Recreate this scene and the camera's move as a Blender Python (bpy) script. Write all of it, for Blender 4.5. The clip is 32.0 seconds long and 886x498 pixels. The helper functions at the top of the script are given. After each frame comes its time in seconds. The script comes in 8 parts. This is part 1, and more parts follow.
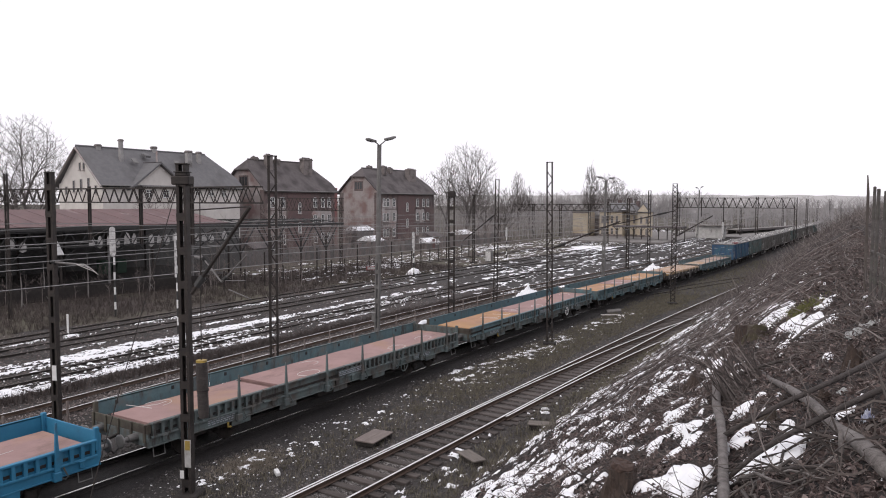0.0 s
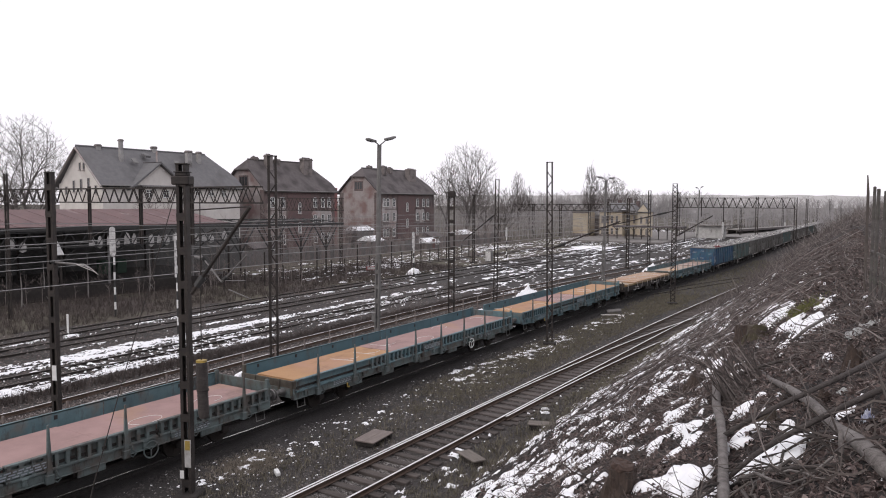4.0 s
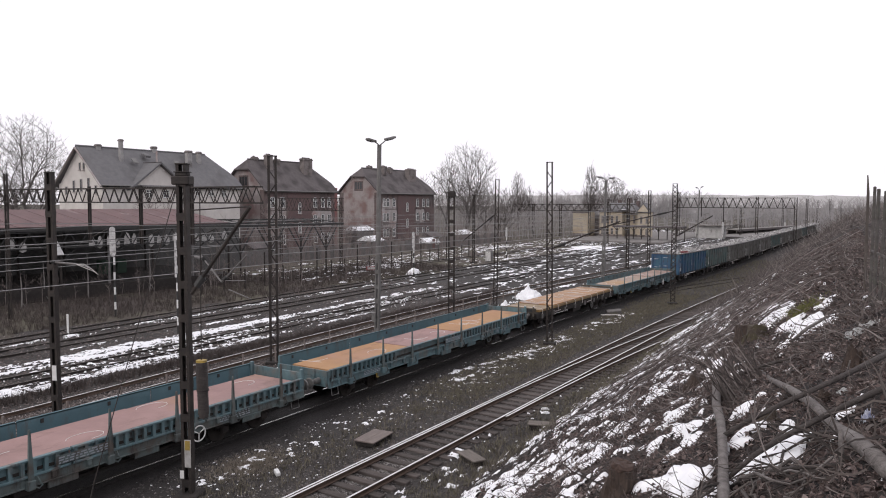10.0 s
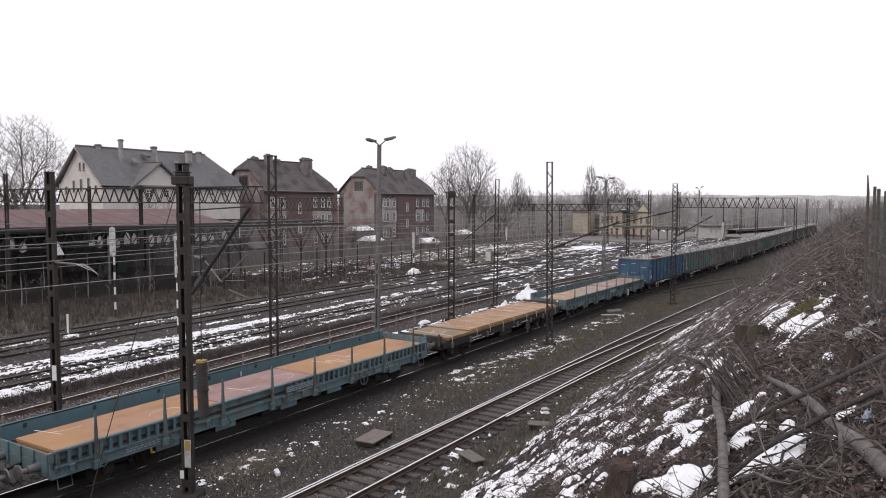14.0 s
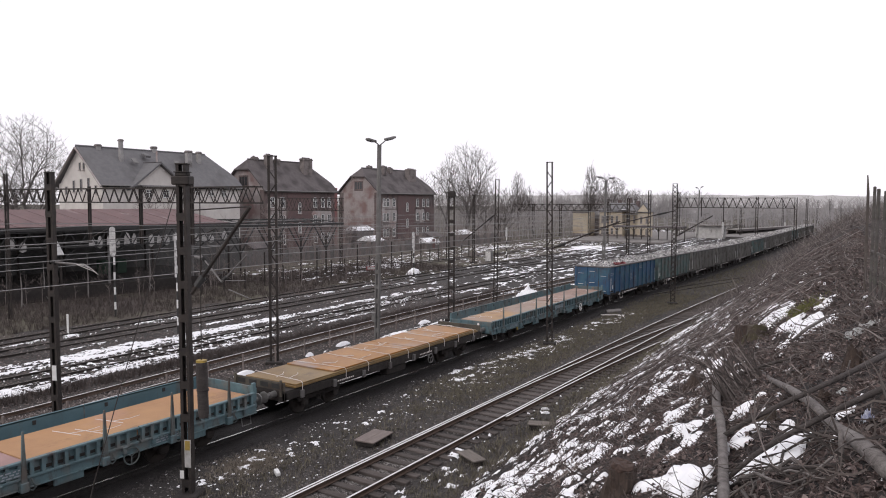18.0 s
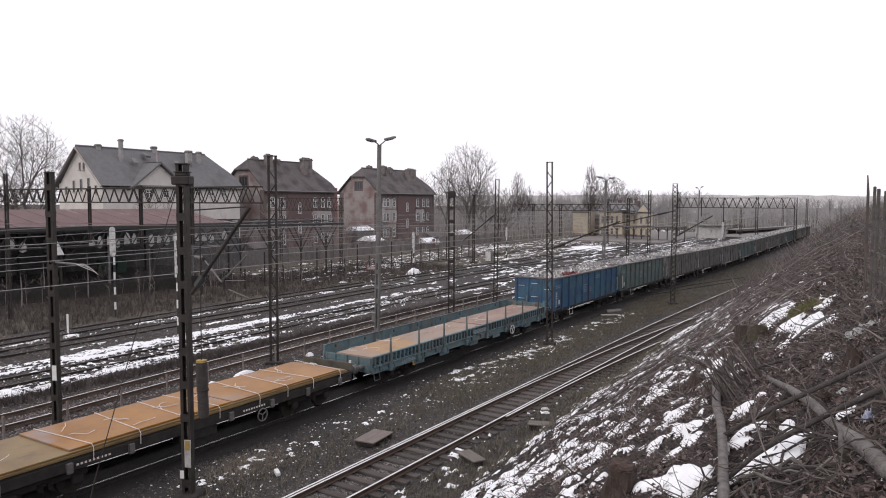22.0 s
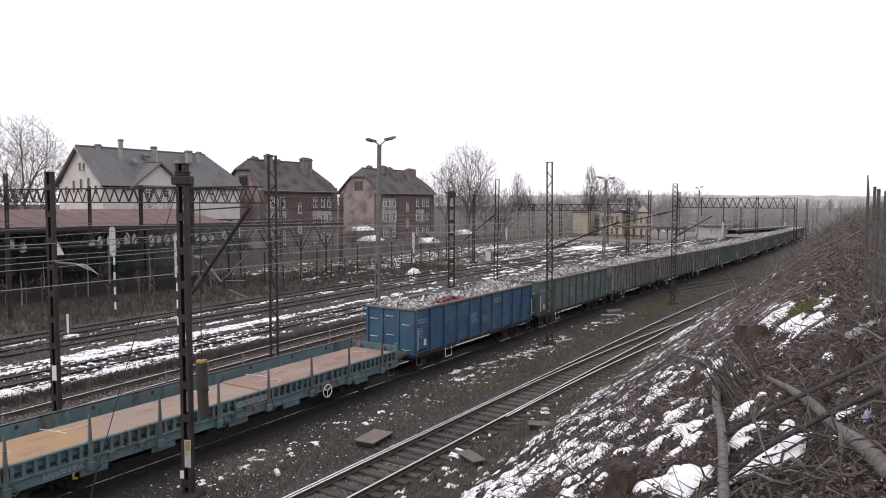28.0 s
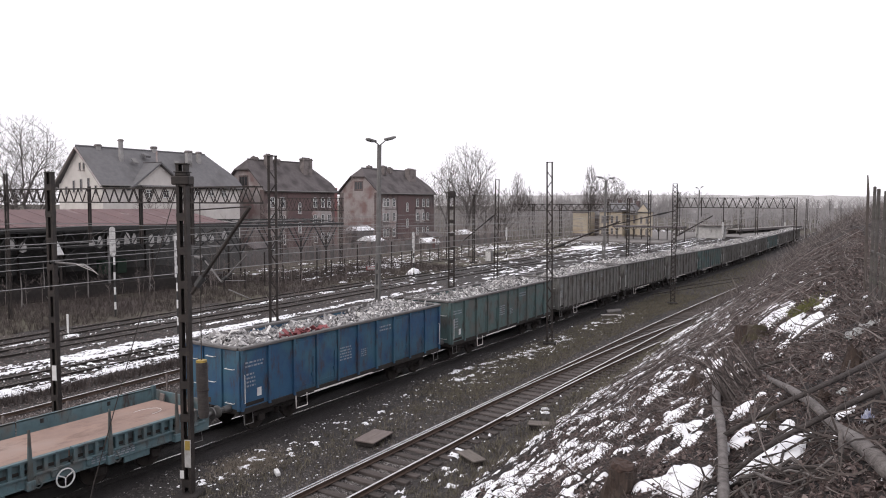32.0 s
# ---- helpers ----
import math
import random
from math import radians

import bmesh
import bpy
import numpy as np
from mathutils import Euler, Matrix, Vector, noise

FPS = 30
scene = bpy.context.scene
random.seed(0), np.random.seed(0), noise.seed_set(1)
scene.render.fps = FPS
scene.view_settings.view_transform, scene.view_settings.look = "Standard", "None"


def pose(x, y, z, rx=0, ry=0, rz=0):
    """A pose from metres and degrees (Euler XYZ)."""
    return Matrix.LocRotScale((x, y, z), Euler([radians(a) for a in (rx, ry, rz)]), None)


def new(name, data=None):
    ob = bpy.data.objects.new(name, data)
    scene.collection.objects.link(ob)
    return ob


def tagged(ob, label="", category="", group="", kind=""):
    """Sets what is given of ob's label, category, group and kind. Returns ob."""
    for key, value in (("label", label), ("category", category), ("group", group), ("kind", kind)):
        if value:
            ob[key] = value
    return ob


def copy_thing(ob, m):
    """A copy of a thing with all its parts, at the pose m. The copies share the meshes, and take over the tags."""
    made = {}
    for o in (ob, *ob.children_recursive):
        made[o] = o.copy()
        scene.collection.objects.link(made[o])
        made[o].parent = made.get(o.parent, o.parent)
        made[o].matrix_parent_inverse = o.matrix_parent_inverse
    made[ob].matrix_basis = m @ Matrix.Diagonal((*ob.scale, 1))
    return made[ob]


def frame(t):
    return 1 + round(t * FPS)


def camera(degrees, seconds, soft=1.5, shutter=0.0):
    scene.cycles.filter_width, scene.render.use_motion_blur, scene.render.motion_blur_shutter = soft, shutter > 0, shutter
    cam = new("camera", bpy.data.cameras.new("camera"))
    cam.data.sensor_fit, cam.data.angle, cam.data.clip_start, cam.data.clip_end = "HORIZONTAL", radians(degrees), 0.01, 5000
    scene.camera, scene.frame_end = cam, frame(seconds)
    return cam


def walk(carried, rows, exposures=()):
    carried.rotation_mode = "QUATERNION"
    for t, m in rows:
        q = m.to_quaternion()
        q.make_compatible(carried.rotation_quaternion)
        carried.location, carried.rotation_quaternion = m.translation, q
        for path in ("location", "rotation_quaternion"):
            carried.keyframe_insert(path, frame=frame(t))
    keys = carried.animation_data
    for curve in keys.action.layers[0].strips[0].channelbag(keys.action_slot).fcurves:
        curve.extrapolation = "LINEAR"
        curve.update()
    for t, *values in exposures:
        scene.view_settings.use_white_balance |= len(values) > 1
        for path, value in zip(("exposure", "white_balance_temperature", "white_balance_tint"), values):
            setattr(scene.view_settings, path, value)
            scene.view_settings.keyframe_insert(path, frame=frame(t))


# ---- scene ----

# The camera stands still on the embankment; metres, tracks run along +y, rail tops at z = 0.
EYE = (0.0, 0.0, 8.24)
YAW, PITCH, ROLL = 31.79, -3.70, -0.18
cam = camera(63.25, 32.0, soft=1.0)
CAM_POSE = pose(*EYE, 90 + PITCH, 0, YAW) @ pose(0, 0, 0, 0, 0, -ROLL)
walk(cam, [(0, CAM_POSE), (32.0, CAM_POSE)], [(0, 0.0), (16.0, -0.03), (24.0, 0.0), (28.0, 0.06), (32.0, 0.15)])

# ---- light: an overcast winter sky ----
world = bpy.data.worlds.new("overcast_sky")
scene.world = world
world.use_nodes = True
wn, wl = world.node_tree.nodes, world.node_tree.links
wn.clear()
w_out, w_bg = wn.new("ShaderNodeOutputWorld"), wn.new("ShaderNodeBackground")
w_sky, w_mix, w_gain = wn.new("ShaderNodeTexSky"), wn.new("ShaderNodeMix"), wn.new("ShaderNodeVectorMath")
w_sky.sky_type, w_sky.sun_disc = "NISHITA", False
w_sky.sun_elevation, w_sky.sun_rotation = radians(38), radians(200)
w_sky.dust_density = 6.0
w_gain.operation = "SCALE"
w_gain.inputs["Scale"].default_value = 0.12
w_mix.data_type = "RGBA"
w_mix.inputs["Factor"].default_value = 0.90
w_mix.inputs["B"].default_value = (1.0, 0.965, 1.025, 1)
wl.new(w_sky.outputs["Color"], w_gain.inputs[0])
wl.new(w_gain.outputs["Vector"], w_mix.inputs["A"])
wl.new(w_mix.outputs["Result"], w_bg.inputs["Color"])
w_bg.inputs["Strength"].default_value = 1.18
wl.new(w_bg.outputs["Background"], w_out.inputs["Surface"])
sun = new("sun", bpy.data.lights.new("sun", "SUN"))
sun.data.energy, sun.data.angle, sun.data.color = 0.55, radians(25), (1.0, 0.97, 0.93)
sun.matrix_world = pose(0, 0, 40, 52, 0, -20)

# ---- materials ----


def mat(name, a, b=None, scale=4.0, rough=0.85, metal=0.0, bump=0.3, c=None, cover=0.5, cscale=1.2, fine=40.0, spread=0.0, stretch=(1, 1, 1), dist=0.02, d=None, dcover=0.38, dscale=2.5, dstretch=(1, 1, 0.3)):
    """Two-scale surface: colour a to b by fine noise, c in broad stains, grain as bump."""
    m = bpy.data.materials.new(name)
    m.use_nodes = True
    n, l = m.node_tree.nodes, m.node_tree.links
    bs = n["Principled BSDF"]
    bs.inputs["Roughness"].default_value, bs.inputs["Metallic"].default_value = rough, metal
    co, mp = n.new("ShaderNodeTexCoord"), n.new("ShaderNodeMapping")
    mp.inputs["Scale"].default_value = stretch
    l.new(co.outputs["Object"], mp.inputs["Vector"])
    n1, n2 = n.new("ShaderNodeTexNoise"), n.new("ShaderNodeTexNoise")
    n1.inputs["Scale"].default_value, n1.inputs["Detail"].default_value = scale, 6
    n1.inputs["Roughness"].default_value = 0.65
    n2.inputs["Scale"].default_value, n2.inputs["Detail"].default_value = fine, 3
    for q in (n1, n2):
        l.new(mp.outputs["Vector"], q.inputs["Vector"])
    r1 = n.new("ShaderNodeValToRGB")
    r1.color_ramp.elements[0].position, r1.color_ramp.elements[1].position = 0.36, 0.66
    b = b or tuple(v * 0.7 for v in a)
    r1.color_ramp.elements[0].color, r1.color_ramp.elements[1].color = (*a, 1), (*b, 1)
    l.new(n1.outputs["Fac"], r1.inputs["Fac"])
    col = r1.outputs["Color"]
    if c:
        n3, r3, mx = n.new("ShaderNodeTexNoise"), n.new("ShaderNodeValToRGB"), n.new("ShaderNodeMix")
        n3.inputs["Scale"].default_value, n3.inputs["Detail"].default_value = cscale, 5
        l.new(mp.outputs["Vector"], n3.inputs["Vector"])
        r3.color_ramp.elements[0].position, r3.color_ramp.elements[1].position = 1 - cover - 0.08, 1 - cover + 0.10
        l.new(n3.outputs["Fac"], r3.inputs["Fac"])
        mx.data_type = "RGBA"
        mx.inputs["B"].default_value = (*c, 1)
        l.new(r3.outputs["Color"], mx.inputs["Factor"])
        l.new(col, mx.inputs["A"])
        col = mx.outputs["Result"]
    if d:
        m4, n4, r4, x4 = n.new("ShaderNodeMapping"), n.new("ShaderNodeTexNoise"), n.new("ShaderNodeValToRGB"), n.new("ShaderNodeMix")
        m4.inputs["Scale"].default_value = dstretch
        l.new(co.outputs["Object"], m4.inputs["Vector"])
        l.new(m4.outputs["Vector"], n4.inputs["Vector"])
        n4.inputs["Scale"].default_value, n4.inputs["Detail"].default_value, n4.inputs["Roughness"].default_value = dscale, 8, 0.75
        r4.color_ramp.elements[0].position, r4.color_ramp.elements[1].position = 1 - dcover - 0.04, 1 - dcover + 0.10
        l.new(n4.outputs["Fac"], r4.inputs["Fac"])
        x4.data_type = "RGBA"
        x4.inputs["B"].default_value = (*d, 1)
        l.new(r4.outputs["Color"], x4.inputs["Factor"])
        l.new(col, x4.inputs["A"])
        col = x4.outputs["Result"]
    if spread:
        info, hs, mr = n.new("ShaderNodeObjectInfo"), n.new("ShaderNodeHueSaturation"), n.new("ShaderNodeMapRange")
        mr.inputs["To Min"].default_value, mr.inputs["To Max"].default_value = 1 - spread, 1 + spread
        l.new(info.outputs["Random"], mr.inputs["Value"])
        l.new(mr.outputs["Result"], hs.inputs["Value"])
        l.new(col, hs.inputs["Color"])
        col = hs.outputs["Color"]
    l.new(col, bs.inputs["Base Color"])
    if bump:
        bp = n.new("ShaderNodeBump")
        bp.inputs["Strength"].default_value, bp.inputs["Distance"].default_value = bump, dist
        l.new(n2.outputs["Fac"], bp.inputs["Height"])
        l.new(bp.outputs["Normal"], bs.inputs["Normal"])
    return m


def island_mat(name, a, b, rough=0.9, third=None):
    """Scattered pieces: each island takes its own tone."""
    m = bpy.data.materials.new(name)
    m.use_nodes = True
    n, l = m.node_tree.nodes, m.node_tree.links
    g, r = n.new("ShaderNodeNewGeometry"), n.new("ShaderNodeValToRGB")
    r.color_ramp.elements[0].color, r.color_ramp.elements[1].color = (*a, 1), (*b, 1)
    if third:
        e = r.color_ramp.elements.new(0.72)
        e.color = (*b, 1)
        r.color_ramp.elements[2].color = (*third, 1)
    l.new(g.outputs["Random Per Island"], r.inputs["Fac"])
    l.new(r.outputs["Color"], n["Principled BSDF"].inputs["Base Color"])
    n["Principled BSDF"].inputs["Roughness"].default_value = rough
    return m


CINDER = mat("yard_cinder", (0.032, 0.028, 0.027), (0.057, 0.051, 0.048), 1.6, 0.95, bump=0.9, c=(0.028, 0.025, 0.024), cover=0.45, cscale=0.25, fine=14, dist=0.06)
GRASS = mat("dead_grass", (0.066, 0.057, 0.045), (0.105, 0.097, 0.064), 1.2, 0.95, bump=0.8, c=(0.058, 0.045, 0.039), cover=0.5, cscale=0.12, fine=9, dist=0.08)
LITTER = mat("slope_litter", (0.024, 0.0185, 0.0175), (0.060, 0.047, 0.043), 7.0, 0.95, bump=1.0, c=(0.015, 0.012, 0.012), cover=0.5, cscale=0.8, fine=22, dist=0.06)
SNOW = mat("old_snow", (0.88, 0.88, 0.90), (0.78, 0.79, 0.82), 6.0, 0.6, bump=0.4, c=(0.55, 0.54, 0.54), cover=0.25, cscale=1.5, fine=20)
RUST = mat("rail_rust", (0.075, 0.050, 0.038), (0.11, 0.075, 0.058), 3.0, 0.75, 0.3, 0.4)
RAILTOP = mat("rail_head", (0.78, 0.77, 0.76), (0.62, 0.61, 0.60), 3.0, 0.25, 0.95, 0.05)
DULLRAIL = mat("dull_rail_head", (0.13, 0.115, 0.105), (0.08, 0.068, 0.06), 3.0, 0.6, 0.4, 0.1)
SLEEPER = mat("sleeper_wood", (0.048, 0.039, 0.036), (0.100, 0.084, 0.077), 3.0, 0.9, bump=0.6, stretch=(0.3, 3, 3), spread=0.25)
IRON = mat("mast_iron", (0.030, 0.026, 0.025), (0.055, 0.045, 0.040), 3.0, 0.7, 0.4, 0.4)
GALV = mat("grey_steel", (0.22, 0.215, 0.21), (0.16, 0.155, 0.15), 3.0, 0.55, 0.5, 0.2)
LAMPGREY = mat("lamp_grey", (0.17, 0.165, 0.16), (0.12, 0.115, 0.11), 2.0, 0.6, 0.2, 0.2)
CONCRETE = mat("old_concrete", (0.22, 0.205, 0.195), (0.14, 0.13, 0.125), 2.5, 0.9, bump=0.5, c=(0.10, 0.095, 0.09), cover=0.4, cscale=0.8)
WHITEPAINT = mat("white_paint", (0.75, 0.75, 0.74), (0.60, 0.60, 0.59), 3.0, 0.6, bump=0.2)
SPECKLED = mat("speckled_white_enamel", (0.66, 0.65, 0.64), (0.48, 0.47, 0.46), 6.0, 0.6, bump=0.3, c=(0.20, 0.19, 0.18), cover=0.36, cscale=5.0)
BLACKPAINT = mat("black_paint", (0.02, 0.02, 0.02), (0.035, 0.033, 0.033), 3.0, 0.6, bump=0.2)
YELLOW = mat("yellow_paint", (0.36, 0.25, 0.05), (0.22, 0.16, 0.05), 5.0, 0.6, bump=0.2)
TEAL = mat("teal_wagon_paint", (0.112, 0.182, 0.200), (0.080, 0.132, 0.150), 2.2, 0.65, bump=0.3, c=(0.130, 0.138, 0.133), cover=0.42, cscale=1.8, spread=0.12, d=(0.060, 0.050, 0.046), dcover=0.44)
TEALDARK = mat("teal_wagon_paint_worn", (0.120, 0.155, 0.155), (0.085, 0.102, 0.102), 1.4, 0.7, bump=0.3, c=(0.095, 0.085, 0.076), cover=0.45, cscale=2.0, spread=0.15, d=(0.045, 0.038, 0.034), dcover=0.46)
BLUEWALL = mat("blue_grey_wall_paint", (0.085, 0.160, 0.190), (0.070, 0.130, 0.155), 1.0, 0.65, bump=0.2, c=(0.115, 0.140, 0.145), cover=0.3, cscale=0.8, d=(0.085, 0.095, 0.095), dcover=0.42)
CYAN = mat("bright_blue_wagon_paint", (0.030, 0.190, 0.330), (0.025, 0.150, 0.270), 1.4, 0.6, bump=0.25, c=(0.04, 0.10, 0.15), cover=0.3, cscale=2.0)
EBLUE = mat("gondola_blue_paint", (0.030, 0.094, 0.178), (0.022, 0.058, 0.136), 1.0, 0.6, bump=0.3, c=(0.042, 0.112, 0.168), cover=0.50, cscale=0.9, d=(0.050, 0.046, 0.062), dcover=0.45, dscale=3.0)
EGREEN = mat("gondola_teal_green_paint", (0.090, 0.145, 0.142), (0.075, 0.110, 0.108), 1.2, 0.65, bump=0.3, c=(0.115, 0.118, 0.110), cover=0.45, cscale=1.2, d=(0.060, 0.052, 0.047), dcover=0.44, dscale=3.0)
EGREY = mat("gondola_grey_brown_paint", (0.180, 0.178, 0.168), (0.135, 0.130, 0.122), 1.2, 0.75, bump=0.3, c=(0.100, 0.086, 0.077), cover=0.4, cscale=1.2, spread=0.2, d=(0.060, 0.052, 0.047), dcover=0.44, dscale=3.0)
MOSSPOST = mat("mossy_concrete_post", (0.120, 0.112, 0.105), (0.060, 0.052, 0.049), 6.0, 0.92, bump=0.5, c=(0.075, 0.082, 0.062), cover=0.4, cscale=4.0)
RIMGREY = mat("worn_rim_steel", (0.17, 0.165, 0.165), (0.12, 0.11, 0.105), 3.0, 0.6, 0.3, 0.3)
# Oily ballast, with the shade under the wagons put into its black.
SHADEBED = mat("oily_shade_black_ballast", (0.014, 0.012, 0.012), (0.030, 0.026, 0.025), 9.0, 0.9, bump=1.0, fine=26, dist=0.05)
WEIGHTIRON = mat("brown_cast_weight", (0.062, 0.053, 0.050), (0.040, 0.034, 0.032), 4.0, 0.85, 0.1, 0.4)
TREAD = mat("sooty_wheel_steel", (0.024, 0.020, 0.018), (0.040, 0.033, 0.029), 4.0, 0.7, 0.3, 0.3)
UNDER = mat("underframe_grime", (0.022, 0.019, 0.018), (0.040, 0.034, 0.031), 3.0, 0.85, 0.2, 0.5)
# sheet steel
PINK = mat("rusty_pink_sheet", (0.325, 0.205, 0.192), (0.255, 0.160, 0.150), 0.8, 0.8, bump=0.2, c=(0.33, 0.20, 0.13), cover=0.35, cscale=0.35, d=(0.20, 0.125, 0.11), dcover=0.42, dscale=1.0, dstretch=(1, 0.5, 1))
OCHRE = mat("orange_mill_sheet", (0.40, 0.225, 0.105), (0.33, 0.180, 0.090), 0.8, 0.75, bump=0.2, c=(0.37, 0.21, 0.15), cover=0.35, cscale=0.35, d=(0.24, 0.135, 0.075), dcover=0.42, dscale=1.0, dstretch=(1, 0.5, 1))
PLATEDULL = mat("olive_rust_plate", (0.235, 0.150, 0.060), (0.165, 0.108, 0.050), 0.8, 0.5, 0.15, 0.15, c=(0.24, 0.165, 0.075), cover=0.4, cscale=0.6, d=(0.13, 0.085, 0.045), dcover=0.42, dscale=1.2, dstretch=(1, 0.5, 1))
# Rust orange; the grey-violet patches paint a reflected sheen on the plates.
PLATE = mat("rust_orange_sheen_plate", (0.345, 0.158, 0.026), (0.250, 0.108, 0.020), 0.9, 0.42, 0.1, 0.15, c=(0.255, 0.212, 0.205), cover=0.36, cscale=0.55, d=(0.17, 0.085, 0.035), dcover=0.40, dscale=1.2, dstretch=(1, 0.5, 1))
TAN = mat("dull_tan_sheet", (0.31, 0.235, 0.185), (0.255, 0.195, 0.165), 0.8, 0.7, bump=0.2, c=(0.36, 0.225, 0.115), cover=0.46, cscale=0.4, d=(0.21, 0.14, 0.11), dcover=0.42, dscale=1.0, dstretch=(1, 0.5, 1))
FADED = mat("faded_lettering", (0.36, 0.38, 0.41), (0.20, 0.23, 0.27), 5.0, 0.8, bump=0.1)
BROWNSHEET = mat("brown_mill_sheet", (0.290, 0.190, 0.148), (0.225, 0.150, 0.122), 0.8, 0.65, bump=0.2, c=(0.30, 0.225, 0.19), cover=0.42, cscale=0.5, d=(0.17, 0.105, 0.08), dcover=0.44, dscale=1.2, dstretch=(1, 0.5, 1))
STRAP = mat("white_chalk_strap", (0.70, 0.66, 0.64), (0.55, 0.50, 0.48), 8.0, 0.8, bump=0.1)
ROOFGREY = mat("slate_roof", (0.125, 0.122, 0.126), (0.155, 0.152, 0.156), 2.0, 0.8, bump=0.5, c=(0.092, 0.089, 0.090), cover=0.4, cscale=0.3, fine=8)
ROOFDARK = mat("old_tarred_roof", (0.092, 0.080, 0.081), (0.122, 0.108, 0.108), 2.0, 0.9, bump=0.6, c=(0.058, 0.050, 0.050), cover=0.45, cscale=0.5, fine=8, d=(0.110, 0.096, 0.093), dcover=0.32, dscale=0.9)
RENDER_CREAM = mat("cream_render", (0.62, 0.59, 0.56), (0.53, 0.50, 0.475), 0.8, 0.9, bump=0.2, c=(0.42, 0.385, 0.36), cover=0.35, cscale=0.4, d=(0.34, 0.31, 0.29), dcover=0.33, dscale=0.8)
RENDER_GREY = mat("grey_peeling_render", (0.39, 0.36, 0.35), (0.29, 0.262, 0.252), 0.8, 0.9, bump=0.3, c=(0.30, 0.205, 0.195), cover=0.40, cscale=0.35)
BRICK = mat("sooty_red_brick", (0.185, 0.112, 0.106), (0.140, 0.092, 0.088), 3.0, 0.9, bump=0.5, c=(0.145, 0.122, 0.118), cover=0.45, cscale=0.4)
BRIGHTBRICK = mat("bright_red_brick", (0.24, 0.105, 0.10), (0.18, 0.088, 0.086), 3.0, 0.9, bump=0.4, c=(0.13, 0.092, 0.090), cover=0.35, cscale=0.5)
REDBRICK = mat("red_brick", (0.145, 0.094, 0.092), (0.115, 0.080, 0.079), 3.0, 0.9, bump=0.4, c=(0.120, 0.092, 0.090), cover=0.40, cscale=0.5)
SOOTBRICK = mat("sooty_brown_brick", (0.150, 0.108, 0.104), (0.112, 0.086, 0.084), 2.2, 0.92, bump=0.5, c=(0.140, 0.118, 0.114), cover=0.42, cscale=0.45, d=(0.058, 0.048, 0.048), dcover=0.46, dscale=0.7, dstretch=(1, 1, 0.5))
PLASTERWHITE = mat("stained_white_plaster", (0.52, 0.51, 0.50), (0.36, 0.35, 0.34), 2.0, 0.85, bump=0.2, c=(0.22, 0.20, 0.19), cover=0.28, cscale=1.6)
CHIMNEYGREY = mat("grey_chimney_render", (0.34, 0.33, 0.325), (0.25, 0.242, 0.238), 1.6, 0.9, bump=0.3, c=(0.15, 0.14, 0.137), cover=0.36, cscale=0.7)
SOOTPLASTER = mat("sooty_plaster", (0.215, 0.190, 0.182), (0.150, 0.130, 0.125), 1.6, 0.92, bump=0.4, c=(0.095, 0.082, 0.079), cover=0.42, cscale=0.8)
GABLEPLASTER = mat("peeling_gable_plaster", (0.325, 0.292, 0.285), (0.260, 0.230, 0.224), 0.9, 0.92, bump=0.3, c=(0.195, 0.130, 0.124), cover=0.46, cscale=0.42, d=(0.38, 0.35, 0.34), dcover=0.36, dscale=0.55, dstretch=(1, 1, 0.6))
# Ochre lightened so that distance haze sits in the wall colour.
YELLOWWALL = mat("haze_pale_ochre_render", (0.53, 0.465, 0.36), (0.47, 0.41, 0.325), 0.6, 0.9, bump=0.2, c=(0.40, 0.325, 0.24), cover=0.42, cscale=0.35, d=(0.25, 0.215, 0.17), dcover=0.40, dscale=0.5)
SHEDROOF = mat("faded_red_canopy_roof", (0.145, 0.084, 0.083), (0.105, 0.064, 0.065), 0.9, 0.8, bump=0.4, c=(0.30, 0.25, 0.245), cover=0.30, cscale=0.5, stretch=(0.4, 1.6, 1))
# The gloom under the loading canopy is put into this dark colour.
CANOPYGLOOM = mat("canopy_gloom_dark", (0.075, 0.074, 0.072), (0.115, 0.112, 0.110), 1.0, 0.95, bump=0.2)
DIRTYPALE = mat("dirty_pale_panel", (0.52, 0.51, 0.50), (0.26, 0.25, 0.24), 2.5, 0.5, bump=0.2, c=(0.16, 0.15, 0.145), cover=0.35, cscale=1.2)
GREENBIN = mat("dull_green_plastic", (0.045, 0.085, 0.060), (0.035, 0.062, 0.045), 3.0, 0.7, bump=0.2)
GLASS = mat("dark_window_glass", (0.03, 0.032, 0.035), (0.05, 0.052, 0.055), 1.0, 0.12, bump=0.0)
BARK = mat("tree_bark", (0.070, 0.058, 0.052), (0.11, 0.095, 0.085), 6.0, 0.95, bump=0.6)
TREEBARK = mat("winter_tree_bark", (0.100, 0.089, 0.085), (0.145, 0.130, 0.125), 3.0, 0.95, bump=0.2)
# Distance haze is put into the next two pale twig colours.
HAZEBARK = mat("haze_pale_twig_bark", (0.29, 0.272, 0.268), (0.36, 0.338, 0.333), 3.0, 0.95, bump=0.0)
PALEWOOD = mat("haze_pale_far_twigs", (0.33, 0.315, 0.315), (0.38, 0.365, 0.365), 3.0, 0.95, bump=0.0)
SCRUBBARK = mat("brown_scrub_bark", (0.185, 0.155, 0.146), (0.235, 0.200, 0.188), 3.0, 0.95, bump=0.0)
LOG = mat("fallen_log_bark", (0.165, 0.149, 0.142), (0.088, 0.077, 0.073), 11.0, 0.9, bump=0.9, c=(0.185, 0.170, 0.162), cover=0.4, cscale=5.0)
